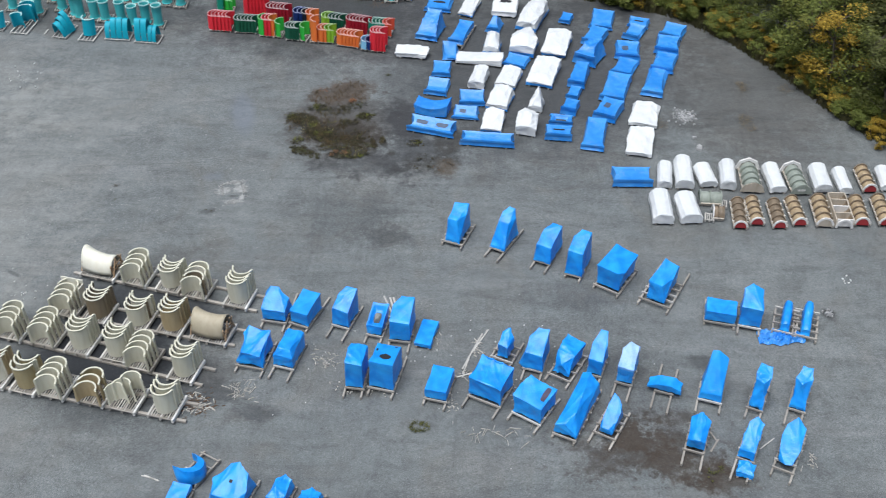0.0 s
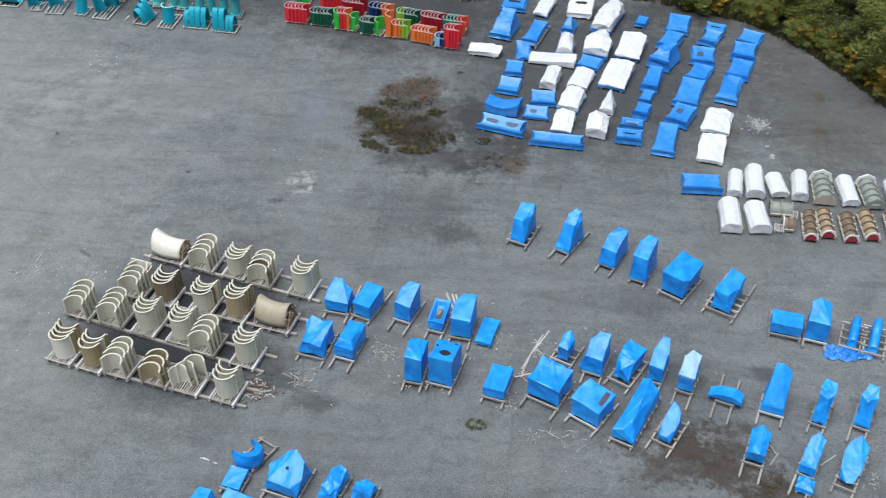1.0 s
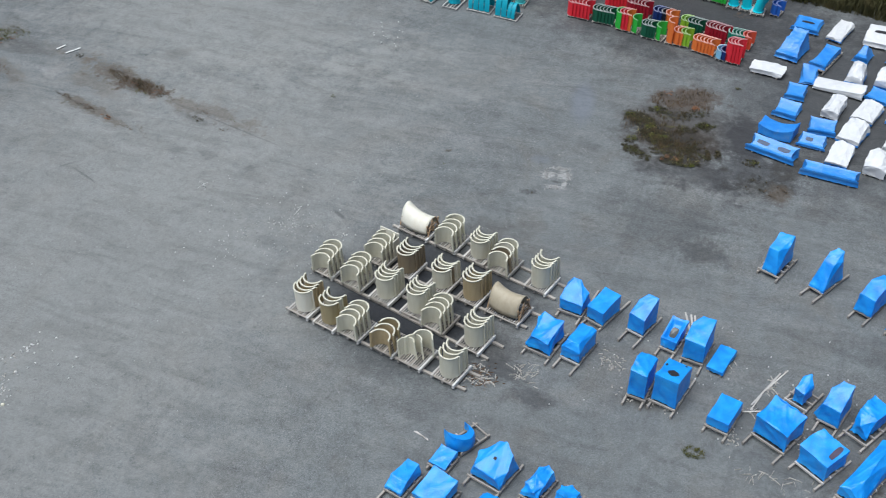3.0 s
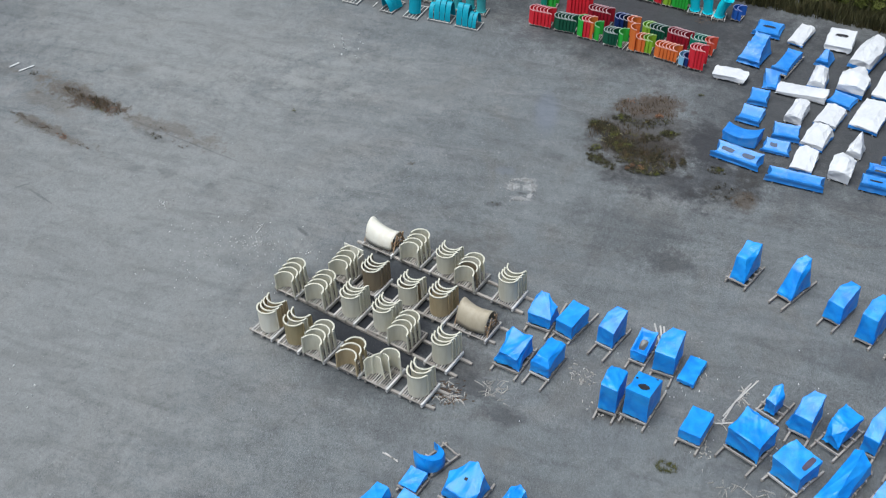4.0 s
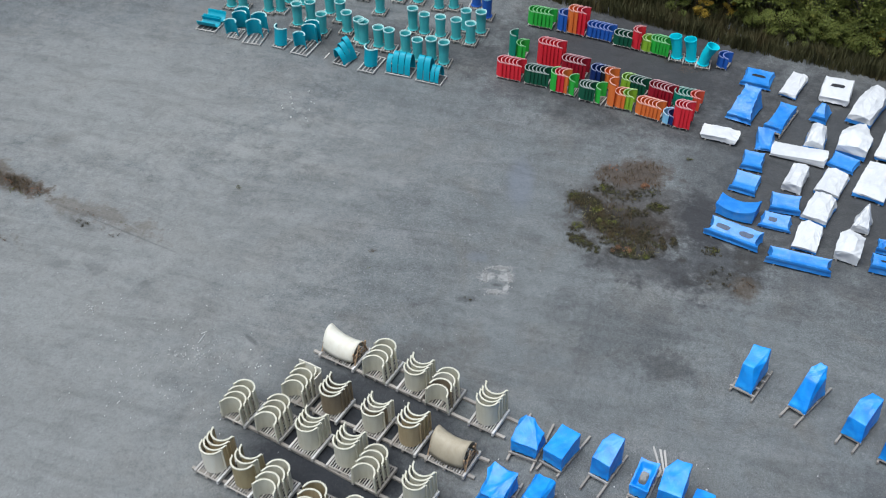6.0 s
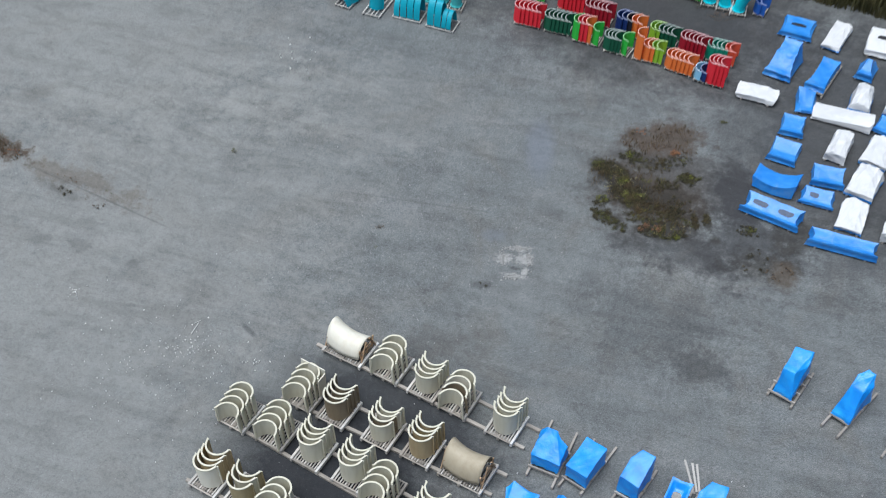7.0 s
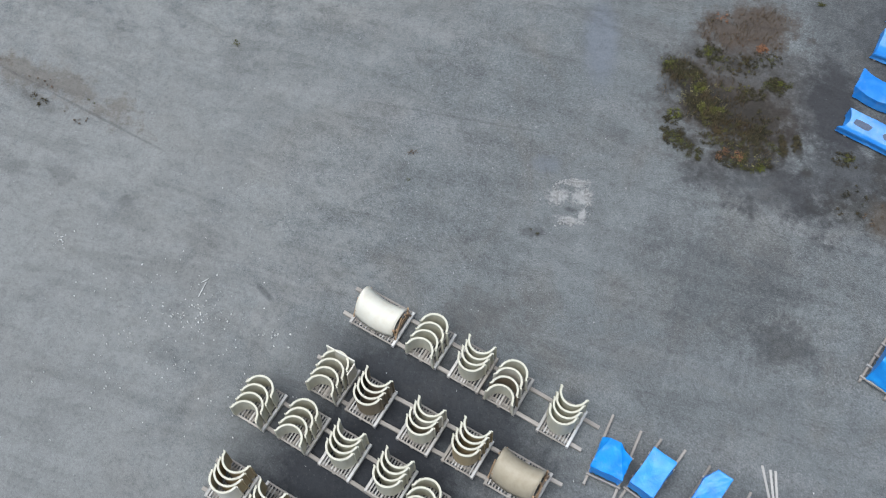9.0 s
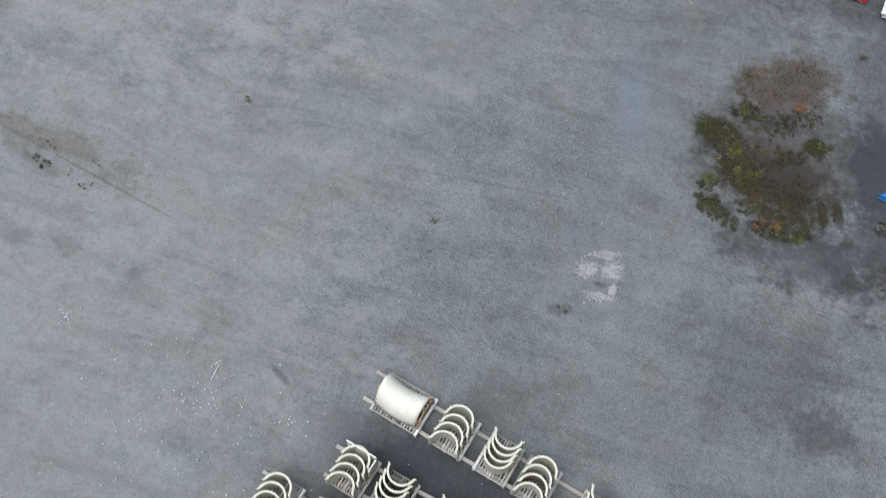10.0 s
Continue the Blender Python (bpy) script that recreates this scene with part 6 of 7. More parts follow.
# white wrapped tube sections
wrapped(9.96, 41.49, 84, 1.47, 0.66, [(0, 0.38, 0.9), (1, 0.49, 0.9)], z=0.1, tone="white", barrel=1)
wrapped(10.8, 41.6, 88, 1.76, 0.82, [(0, 0.49, 0.9), (1, 0.65, 0.9)], z=0.1, tone="white", barrel=0.35)
wrapped(11.76, 41.56, 99, 1.3, 0.79, [(0, 0.34, 0.9), (1, 0.46, 0.9)], z=0.1, tone="white", barrel=1)
wrapped(12.75, 41.59, 85, 1.65, 0.71, [(0, 0.5, 0.9), (1, 0.55, 0.9)], z=0.1, tone="white", barrel=1)
wrapped(14.79, 41.5, 94, 1.7, 0.75, [(0, 0.36, 0.9), (1, 0.48, 0.9)], z=0.1, tone="white", barrel=1)
wrapped(16.83, 41.56, 90, 1.62, 0.82, [(0, 0.45, 0.9), (1, 0.51, 0.9)], z=0.1, tone="white", barrel=1)
wrapped(17.78, 41.48, 92, 1.53, 0.6, [(0, 0.36, 0.9), (1, 0.41, 0.9)], z=0.1, tone="white", barrel=1)
wrapped(19.77, 41.76, 88, 1.51, 0.72, [(0, 0.34, 0.9), (1, 0.38, 0.9)], z=0.1, tone="white", barrel=1)
wrapped(9.55, 39.14, 91, 1.79, 0.89, [(0, 0.5, 0.9), (1, 0.58, 0.9)], z=0.1, tone="white", barrel=1)
wrapped(10.69, 39.15, 96, 1.63, 0.93, [(0, 0.5, 0.9), (1, 0.54, 0.9)], z=0.1, tone="white", barrel=1)

# bare tube moulds with ribs
ribbed_mould(13.74, 41.51, 88, 1.72, 0.84, "sage", "sage")
ribbed_mould(15.76, 41.45, 94, 1.7, 0.79, "sage", "sage")
ribbed_mould(18.87, 41.68, 92, 1.58, 0.66, "tan", "red")
ribbed_mould(12.84, 38.97, 86, 1.75, 0.59, "brown", "red")
ribbed_mould(13.53, 39.18, 90, 1.63, 0.61, "tan", "red")
ribbed_mould(14.45, 39.01, 90, 1.66, 0.61, "brown", "red")
ribbed_mould(15.3, 39.24, 93, 1.67, 0.63, "tan", "red")
ribbed_mould(16.4, 39.26, 88, 1.79, 0.72, "tan", "white")
ribbed_mould(18.01, 39.37, 88, 1.68, 0.66, "tan", "red")
ribbed_mould(19.03, 39.46, 89, 1.76, 0.66, "tan", "red")
open_mould(17.21, 39.39, 89, 1.91, 0.72)
ribbed_mould(11.75, 40, -2, 0.93, 0.73, "sage", "sage", ribs=3)
ribbed_mould(11.95, 38.99, -4, 0.46, 0.71, "brown", "sage", ribs=3)
slatted_pallet(pose(12.27, 39.75, 0.01, 0, 0, -8), 0.42, 0.5, "small pale timber frame beside a mould", 3, 0.12, "pale_timber", "mould frames")
slatted_pallet(pose(11.57, 38.78, 0.01, 0, 0, -8), 0.42, 0.5, "small pale timber frame beside a mould", 3, 0.12, "pale_timber", "mould frames")

# coloured half-tube stacks
shell_row(-12.69, 53.33, -4, 1.23, 0.8, ["red"] * 6)
shell_row(-11.29, 53.19, -3, 1.18, 0.68, ["forest"] * 6)
shell_row(-9.96, 52.9, -5, 0.8, 0.92, ["leaf", "red", "red", "orange"])
shell_row(-9.1, 52.8, -7, 0.32, 0.76, ["leaf"] * 1)
shell_row(-8.51, 52.58, -5, 0.68, 0.67, ["forest"] * 4)
shell_row(-7.8, 52.52, -14, 0.33, 0.76, ["leaf"] * 1)
shell_row(-7.11, 52.38, -2, 0.26, 1.18, ["orange"])
shell_row(-6.81, 52.38, -3, 0.85, 0.7, ["orange", "orange", "lime", "lime"])
shell_row(-5.81, 52.16, -12, 1.19, 0.61, ["orange"] * 6)
shell_row(-4.53, 51.78, -11, 0.52, 0.46, ["sky", "navy"])
shell_row(-3.99, 51.65, -6, 0.72, 1.05, ["red"] * 4)
shell_row(-12.49, 55.2, 7, 0.27, 1.17, ["jade"])
shell_row(-12.2, 55.24, -2, 0.44, 0.68, ["leaf"] * 2)
shell_row(-11.1, 54.98, -8, 1.21, 1.17, ["red"] * 6)
shell_row(-9.78, 54.37, -7, 1.21, 0.8, ["crimson"] * 6)
shell_row(-8.33, 54.01, -11, 1.24, 0.77, ["navy", "navy", "black", "orange", "orange"])
shell_row(-6.81, 53.83, -13, 1.23, 0.64, ["lime", "lime"] + ["forest"] * 4)
shell_row(-5.45, 53.38, -14, 1.16, 0.79, ["crimson"] * 6)
shell_row(-4.22, 53.27, -6, 1.2, 0.67, ["jade"] * 4 + ["coral"] * 2)
shell_row(-12.4, 58.5, -4, 1.33, 0.74, ["leaf"] * 6)
shell_row(-10.82, 58.36, -6, 0.44, 0.9, ["blue"] * 2)
shell_row(-10.35, 58.32, -7, 0.98, 1.23, ["orange", "orange", "red", "red"])
shell_row(-9.31, 58.21, -8, 1.35, 0.57, ["blue"] * 6)
shell_row(-7.88, 57.85, -7, 0.96, 0.53, ["forest"] * 4)
shell_row(-6.9, 57.74, -7, 0.36, 0.93, ["red"] * 2)
shell_row(-6.4, 57.64, -5, 0.38, 0.59, ["lime"] * 2)
shell_row(-5.99, 57.61, -11, 0.9, 0.69, ["leaf"] * 5)
shell_row(-2.7, 57.24, -13, 0.55, 0.56, ["blue"] * 2)

# tubes
tube(-4.62, 57.63, 1.12, "cyan", bend=-0.12, radius=0.32)
tube(-3.92, 57.55, 1.14, "cyan", bend=-0.1, radius=0.32)
tube(-3.29, 57.35, 1.08, "cyan", bend=0.22, radius=0.32)
tube(-18.99, 54.41, 0.84, "teal")
tube(-18.4, 54.33, 0.84, "teal")
tube(-17.53, 54.29, 0.81, "teal")
tube(-16.78, 53.87, 0.81, "teal")
tube(-16.11, 53.98, 0.93, "teal")
tube(-15.43, 53.84, 0.93, "teal")
tube(-19.79, 54.47, 0.97, "teal")
tube(-17.19, 56.28, 0.86, "teal")
tube(-16.34, 56.26, 0.86, "teal")
tube(-15.51, 56.23, 0.86, "teal")
tube(-14.72, 56.09, 0.8, "teal")
tube(-15.28, 57.24, 0.83, "teal")
tube(-14.47, 57.15, 0.89, "teal")
tube(-17.85, 56.42, 0.99, "teal")
tube(-22.16, 54.81, 0.84, "teal")
tube(-23.66, 55.24, 0.88, "teal")
tube(-23.16, 55.8, 0.8, "teal")
tube(-21, 55.32, 0.8, "teal")
tube(-20.12, 54.71, 0.87, "teal")
tube(-20.03, 57.62, 0.89, "teal")
tube(-14.58, 58.71, 0.88, "blue")
tube(-15.4, 59.66, 0.85, "blue")
tube(-16.49, 59.17, 0.82, "teal")
tube(-17.23, 58.93, 0.82, "teal")
tube(-18.47, 59.22, 0.82, "teal")
tube(-19.46, 59.18, 0.83, "teal")
tube(-21.35, 58.85, 0.83, "teal")
tube(-21.7, 56.27, 0.8, "teal")
tube(-22.51, 56.81, 0.82, "teal")
tube(-25.04, 56.27, 0.82, "teal")
tube(-25.63, 56.08, 0.82, "teal")
tube(-27.07, 56.02, 0.8, "teal")
tube(-27.7, 55.96, 0.8, "teal")
tube(-24.1, 57.26, 0.82, "teal")
tube(-24.96, 57.26, 0.8, "teal")

# teal shells on pallets
teal_pallet(-20.18, 52.92, -10, 0.8, 1.41, "lean")
teal_pallet(-18.77, 52.74, -6, 0.88, 1.5, "single")
teal_pallet(-17.23, 52.6, -3, 1.37, 0.9, "row")
teal_pallet(-15.62, 52.38, -5, 1.35, 0.9, "row")
teal_pallet(-22.47, 53.28, -6, 0.97, 1.5, "mixed")
teal_pallet(-23.72, 53.28, -7, 0.69, 0.94, "single")
teal_pallet(-25.23, 53.51, 3, 1, 1.5, "hoop")
teal_pallet(-26.28, 53.47, 0, 0.69, 0.95, "mixed")
teal_pallet(-27.92, 53.98, -2, 1.13, 1.45, "flat")

# cream shell stacks on pallets
cream_pallet(-13.19, 34.18, -13, "lying", "cream", 4, 1.02)
cream_pallet(-11.6, 33.85, -13, "away", "cream", 4, 0.91)
cream_pallet(-10.26, 33.52, -13, "toward", "cream", 4, 0.86)
cream_pallet(-9.12, 33.22, -13, "away", "mixed", 4, 0.91)
cream_pallet(-7.46, 32.77, -13, "toward", "cream", 4, 1.02)
cream_pallet(-13.85, 31.98, -13, "away", "plate", 4, 0.91)
cream_pallet(-12.66, 31.71, -13, "toward", "brown", 4, 0.98)
cream_pallet(-11.05, 31.37, -13, "toward", "mixed", 4, 0.9)
cream_pallet(-9.69, 31.16, -13, "toward", "tan", 4, 1.02)
cream_pallet(-8.16, 30.84, -13, "lying", "tan", 4, 1.02)
cream_pallet(-15.54, 30.67, -13, "away", "cream", 4, 0.91)
cream_pallet(-14.16, 30.41, -13, "away", "cream", 4, 0.91)
cream_pallet(-12.84, 30.05, -13, "toward", "cream", 4, 1.02)
cream_pallet(-11.4, 29.74, -13, "toward", "cream", 4, 1.02)
cream_pallet(-10.35, 29.35, -13, "away", "cream", 4, 0.91)
cream_pallet(-8.77, 28.86, -13, "toward", "cream", 4, 1.02)
cream_pallet(-15.42, 28.31, -13, "toward", "tanmix", 4, 1.02)
cream_pallet(-14.22, 28.04, -13, "toward", "olive", 3, 1.02)
cream_pallet(-13.12, 27.88, -13, "away", "cream", 4, 0.91)
cream_pallet(-11.65, 27.63, -13, "away", "tan", 3, 0.91)
cream_pallet(-10.46, 27.37, -13, "broken", "cream", 3, 1)
cream_pallet(-9.05, 27.1, -13, "toward", "cream", 3, 1.02)
row_runners(-13.17, 34.19, -7.46, 32.77)
row_runners(-13.85, 31.98, -8.01, 30.85)
row_runners(-15.54, 30.67, -8.77, 28.86)
row_runners(-15.42, 28.31, -9.05, 27.1)


# ---- vegetation ----
def leaf_cloud(rng, centres, per, size, flat=0.6):
    """Small folded leaf pairs scattered round clump centres."""
    vs, fs = [], []
    for c, r in centres:
        for _ in range(per):
            d = Vector((rng.gauss(0, 1), rng.gauss(0, 1), rng.gauss(0, 1)))
            d = d.normalized() * (r * min(1.75, abs(rng.gauss(0.85, 0.24))))
            d.z *= flat
            p = Vector(c) + d
            a = rng.uniform(0, 6.283)
            s = size * rng.uniform(0.6, 1.4)
            t = rng.uniform(-0.7, 0.7)
            ux = Vector((math.cos(a), math.sin(a), t * 0.7))
            uy = Vector((-math.sin(a) * 0.7, math.cos(a) * 0.7, rng.uniform(-0.5, 0.5)))
            b = len(vs)
            vs += [p - ux * s, p - uy * s * 0.6 + ux * s * 0.5, p + uy * s * 0.6 + ux * s * 0.5]
            fs.append((b, b + 1, b + 2))
    return vs, fs


def limb_data(path, r0, r1, n=6):
    vs, fs = [], []
    for i, p in enumerate(path):
        r = r0 + (r1 - r0) * i / (len(path) - 1)
        for k in range(n):
            a = 2 * math.pi * k / n
            vs.append((p[0] + r * math.cos(a), p[1] + r * math.sin(a), p[2]))
    for i in range(len(path) - 1):
        for k in range(n):
            fs.append((i * n + k, i * n + (k + 1) % n, (i + 1) * n + (k + 1) % n, (i + 1) * n + k))
    return vs, fs


def tree(name, seed, height, spread, mat, label, clumps, per, leaf, low=0.2):
    """Tapered trunk, limbs, and an uneven crown of leaf clumps."""
    rng = random.Random(seed)
    root = thing(name, pose(0, 0, -0.05), label, "tree" if name == "tree" else "shrub", "woodland edge")
    path = [(rng.uniform(-0.05, 0.05) * i, rng.uniform(-0.05, 0.05) * i, height * 0.85 * i / 5) for i in range(6)]
    vs, fs = limb_data(path, 0.022 * height + 0.02, 0.02)
    centres = []
    for k in range(clumps):
        t = low + (1 - low) * (k + rng.random()) / clumps
        env = spread * (math.sin(math.pi * min(1, 0.18 + 0.82 * (1 - t) ** 0.8)) ** 0.8 + 0.1)
        a = rng.uniform(0, 6.283)
        d = env * rng.uniform(0.25, 1.0)
        c = (d * math.cos(a), d * math.sin(a), height * t * rng.uniform(0.92, 1.05))
        centres.append((c, spread * rng.uniform(0.20, 0.42)))
        if k % 2 == 0:
            z0 = max(0.1, c[2] - 0.5 * d - 0.2)
            lv, lf = limb_data([(0, 0, z0), (c[0] * 0.5, c[1] * 0.5, z0 + 0.45 * (c[2] - z0)), c], 0.012 * height, 0.008, 5)
            o = len(vs)
            vs += lv
            fs += [tuple(o + q for q in f) for f in lf]
    part("trunk", mesh_of("trunk", vs, fs, MATS["bark"], True), root)
    lv, lf = leaf_cloud(rng, centres, per, leaf)
    part("crown", mesh_of("crown", lv, lf, MATS[mat]), root)
    return root


def edge_y(x):
    """The far edge of the yard, where the growth begins."""
    pts = [(-60, 66), (-20, 62.5), (-12, 61.4), (-5.6, 60.2), (-1.9, 59.3), (4, 58.6), (8, 57.7), (12.2, 56.2), (14.8, 53.6), (17, 50.2), (19, 46.6), (20.4, 44.6), (24, 40), (30, 34), (60, 12)]
    for (a, b), (c, d) in zip(pts, pts[1:]):
        if a <= x <= c:
            return b + (d - b) * (x - a) / (c - a)
    return 60.0


def woodland():
    rng = random.Random(11)
    kinds = [
        tree("tree", 1, 5.2, 1.9, "leaves", "broad green deciduous tree at the woodland edge", 34, 165, 0.08),
        tree("tree", 2, 6.4, 1.7, "dark_leaves", "tall dark green tree in the woodland", 36, 165, 0.08),
        tree("tree", 3, 4.2, 1.6, "leaves", "rounded young green tree at the woodland edge", 30, 175, 0.075),
        tree("tree", 4, 4.8, 1.5, "autumn", "slim tree with yellow and orange autumn leaves", 24, 150, 0.07),
        tree("shrub", 5, 1.5, 0.9, "leaves", "low green shrub at the yard edge", 16, 150, 0.055, 0.1),
        tree("shrub", 6, 1.2, 0.55, "autumn", "small yellow autumn shrub at the yard edge", 12, 130, 0.045, 0.1),
    ]
    used = set()

    def place(k, x, y, s):
        m = pose(x, y, -0.05, rng.uniform(-3, 3), rng.uniform(-3, 3), rng.uniform(0, 360)) @ Matrix.Scale(s, 4)
        if k not in used:
            used.add(k)
            kinds[k].matrix_basis = m
        else:
            ob = copy_thing(kinds[k], m)
            ob.matrix_basis = m

    for _ in range(900):
        x = rng.uniform(-14, 40)
        d = rng.uniform(0, 1) ** 1.3 * 22
        back = 3.0 if x < 8 else 1.6
        y = edge_y(x) + back + d
        if y > 84 or (x > 14 and y < 40):
            continue
        if any((x - a) ** 2 + (y - b) ** 2 < 1.25 ** 2 for a, b in SPOTS):
            continue
        SPOTS.append((x, y))
        r = rng.random()
        k = 0 if r < 0.38 else 1 if r < 0.68 else 2 if r < 0.95 else 3
        place(k, x, y, rng.uniform(0.75, 1.25))
    for _ in range(170):
        x = rng.uniform(8, 26)
        place(5 if rng.random() < 0.4 else 4, x + rng.uniform(0, 0.6), edge_y(x) + 0.15 + 2.2 * rng.random() ** 1.5, rng.uniform(0.45, 1.1))
    for x, y in EDGE_SHRUBS:
        place(5, x, y, rng.uniform(0.35, 0.7))
    for x, y, s in ((20.2, 56.8, 1.35), (22.3, 57.4, 1.3), (15.2, 58.2, 0.9), (24.5, 54.5, 1.1)):
        place(3, x, y, s)
    for _ in range(26):
        x = rng.uniform(-10, 11)
        place(4 if rng.random() < 0.75 else 5, x, edge_y(x) + rng.uniform(1.6, 3.0), rng.uniform(0.6, 1.2))


EDGE_SHRUBS = [(15.82, 55.04), (14.75, 55.89), (16.13, 52.56), (16.55, 51.53), (18.33, 48.38), (18.74, 48), (19.31, 46.96), (19.59, 46.87), (19.95, 45.21), (20.16, 44.31), (17.9, 49.22), (17.18, 50.49)]
SPOTS = []
woodland()


def blades(name, spots, mat, label, seed, height, width, lean):
    """Thin bent blades, a few to each tuft."""
    rng = random.Random(seed)
    vs, fs = [], []
    for x, y, s in spots:
        for _ in range(rng.randint(4, 7)):
            a = rng.uniform(0, 6.283)
            h = height * s * rng.uniform(0.5, 1.2)
            w = width * rng.uniform(0.7, 1.3)
            ox, oy = x + rng.gauss(0, 0.07), y + rng.gauss(0, 0.07)
            dx, dy = math.cos(a), math.sin(a)
            l = lean * h * rng.uniform(0.2, 1)
            b = len(vs)
            vs += [(ox - dy * w, oy + dx * w, -0.05), (ox + dy * w, oy - dx * w, -0.05), (ox + dx * l * 0.4 + dy * w * 0.8, oy + dy * l * 0.4 - dx * w * 0.8, h * 0.6), (ox + dx * l * 0.4 - dy * w * 0.8, oy + dy * l * 0.4 + dx * w * 0.8, h * 0.6), (ox + dx * l, oy + dy * l, h)]
            fs += [(b, b + 1, b + 2, b + 3), (b + 3, b + 2, b + 4)]
    ob = new(name, mesh_of(name, vs, fs, MATS[mat]))
    return tagged(ob, label, "grass", kind="stuff")


def verge():
    rng = random.Random(21)
    spots = []
    for _ in range(9000):
        x = rng.uniform(-16, 27)
        depth = 4.5 if x < 10 else 2.6
        y = edge_y(x) + 0.1 + depth * rng.random() ** 1.2
        spots.append((x, y, (0.55 + 0.6 * noise.noise(Vector((x * 0.6, y * 0.6, 3))) + 0.35 * rng.random()) * (1.0 if x < 6 else 0.55)))
    blades("tall_grass", spots, "grass", "tall dry grass and weeds along the yard edge", 4, 0.85, 0.022, 0.45)


verge()


def weed_patch(name, cx, cy, rx, ry, turn, count, mat, label, seed, size=0.022, height=0.09, cut=-0.25):
    """Low leafy growth, denser where the noise is high."""
    rng = random.Random(seed)
    centres = []
    ca, sa = math.cos(radians(turn)), math.sin(radians(turn))
    for _ in range(count):
        u, v = rng.uniform(-1.2, 1.2), rng.uniform(-1.2, 1.2)
        x, y = cx + rx * u * ca - ry * v * sa, cy + rx * u * sa + ry * v * ca
        fall = max(0.0, u * u + v * v - 0.3) * 0.75
        if 0.8 * noise.noise(Vector((x * 1.1, y * 1.1, seed))) + 0.55 * noise.noise(Vector((x * 4.0, y * 4.0, seed))) < cut + fall - 0.22 * rng.random() - 0.12:
            continue
        centres.append(((x, y, height * rng.uniform(0.05, 0.45)), height * rng.uniform(0.4, 1.0)))
    vs, fs = leaf_cloud(rng, centres, 16, size * 1.1, 0.45)
    vs = [Vector((v.x, v.y, max(v.z, -0.01))) for v in vs]
    ob = new(name, mesh_of(name, vs, fs, MATS[mat]))
    tagged(ob, label, "weeds", kind="stuff")


def stalk_patch(cx, cy, rx, ry, turn, count, label, seed, height):
    """Dry upright stalks among low weeds."""
    rng = random.Random(seed)
    ca, sa = math.cos(radians(turn)), math.sin(radians(turn))
    spots = []
    for _ in range(count):
        u, v = rng.uniform(-1, 1), rng.uniform(-1, 1)
        x, y = cx + rx * u * ca - ry * v * sa, cy + rx * u * sa + ry * v * ca
        if u * u + v * v < 1 and noise.noise(Vector((x * 1.3, y * 1.3, seed))) > -0.25 + 0.5 * (u * u + v * v) - 0.3 * rng.random():
            spots.append((x, y, rng.uniform(0.5, 1.2)))
    blades("dry_stalks", spots, "dry_stalks", label, seed, height, 0.007, 0.3)


for k, (x, y, a, b, turn, count) in enumerate((
        (-6.95, 45.5, 0.7, 0.45, -10, 420), (-6.35, 45.1, 0.9, 0.45, -43, 620), (-5.8, 44.6, 0.9, 0.5, -45, 620), (-5.35, 43.9, 0.7, 0.4, -45, 330),
        (-6.65, 43.72, 0.32, 0.3, 0, 110), (-6.45, 42.9, 0.5, 0.32, -12, 260), (-5.95, 42.6, 0.5, 0.25, -12, 160), (-4.75, 43.3, 0.8, 0.4, 0, 300),
        (-4.1, 42.75, 0.7, 0.35, 10, 360), (-3.65, 43.3, 0.5, 0.4, 0, 220), (-4.3, 44.1, 0.9, 0.5, 20, 260), (-3.7, 45.85, 0.45, 0.35, 18, 220),
        (-6.15, 46.45, 0.55, 0.3, 18, 180), (-5.2, 46.2, 0.9, 0.35, 15, 200), (-5.0, 45.2, 0.8, 0.4, 15, 230), (-4.2, 46.7, 0.6, 0.3, 15, 110))):
    weed_patch("weed_patch", x, y, a * 1.35, b * 1.35, turn, int(count * 1.1), "weeds", "low dark weed clump on damp soil", 50 + k, cut=0.1)
    weed_patch("weed_patch", x, y, a * 1.1, b * 1.1, turn, count // 4, "green_weeds", "olive-green weeds in a dark clump", 80 + k, cut=0.16, height=0.11)
for k, (x, y, r) in enumerate(((-6.68, 43.78, 0.17), (-6.2, 46.48, 0.17), (-3.66, 42.6, 0.17), (-5.35, 44.35, 0.13), (-3.6, 45.95, 0.13), (-7.2, 45.6, 0.14), (-6.1, 45.0, 0.15), (-5.9, 44.3, 0.12))):
    weed_patch("weed_patch", x, y, r, r, 18, 18, "bright_weeds", "bright yellow-green weed clump", 110 + k, cut=-0.6)
for k, (x, y, r, count) in enumerate(((-4.46, 47.14, 0.14, 24), (-4.85, 42.75, 0.2, 14), (-4.45, 42.8, 0.16, 12), (-5.95, 48.0, 0.16, 8))):
    weed_patch("weed_patch", x, y, r, r, 18, count, "orange_weeds", "small orange withered clump", 120 + k, cut=-1)
weed_patch("weed_patch", -5.0, 47.9, 1.7, 0.9, 18, 160, "rust_weeds", "thin brown withered weeds on bare soil", 130, cut=0.15, height=0.06)
weed_patch("weed_patch", -2.86, 49.53, 0.16, 0.19, 18.12, 20, "green_weeds", "small yellow-green weed clump", 26, cut=-0.4)
weed_patch("weed_patch", -6.1, 44.8, 1.3, 0.8, -40, 160, "flecks", "tiny yellow flowers among the weeds", 27, cut=0.0, size=0.01, height=0.1)
weed_patch("weed_patch", -4.2, 43.0, 1.0, 0.6, 5, 70, "flecks", "tiny yellow flowers among the weeds", 28, cut=0.0, size=0.01, height=0.1)
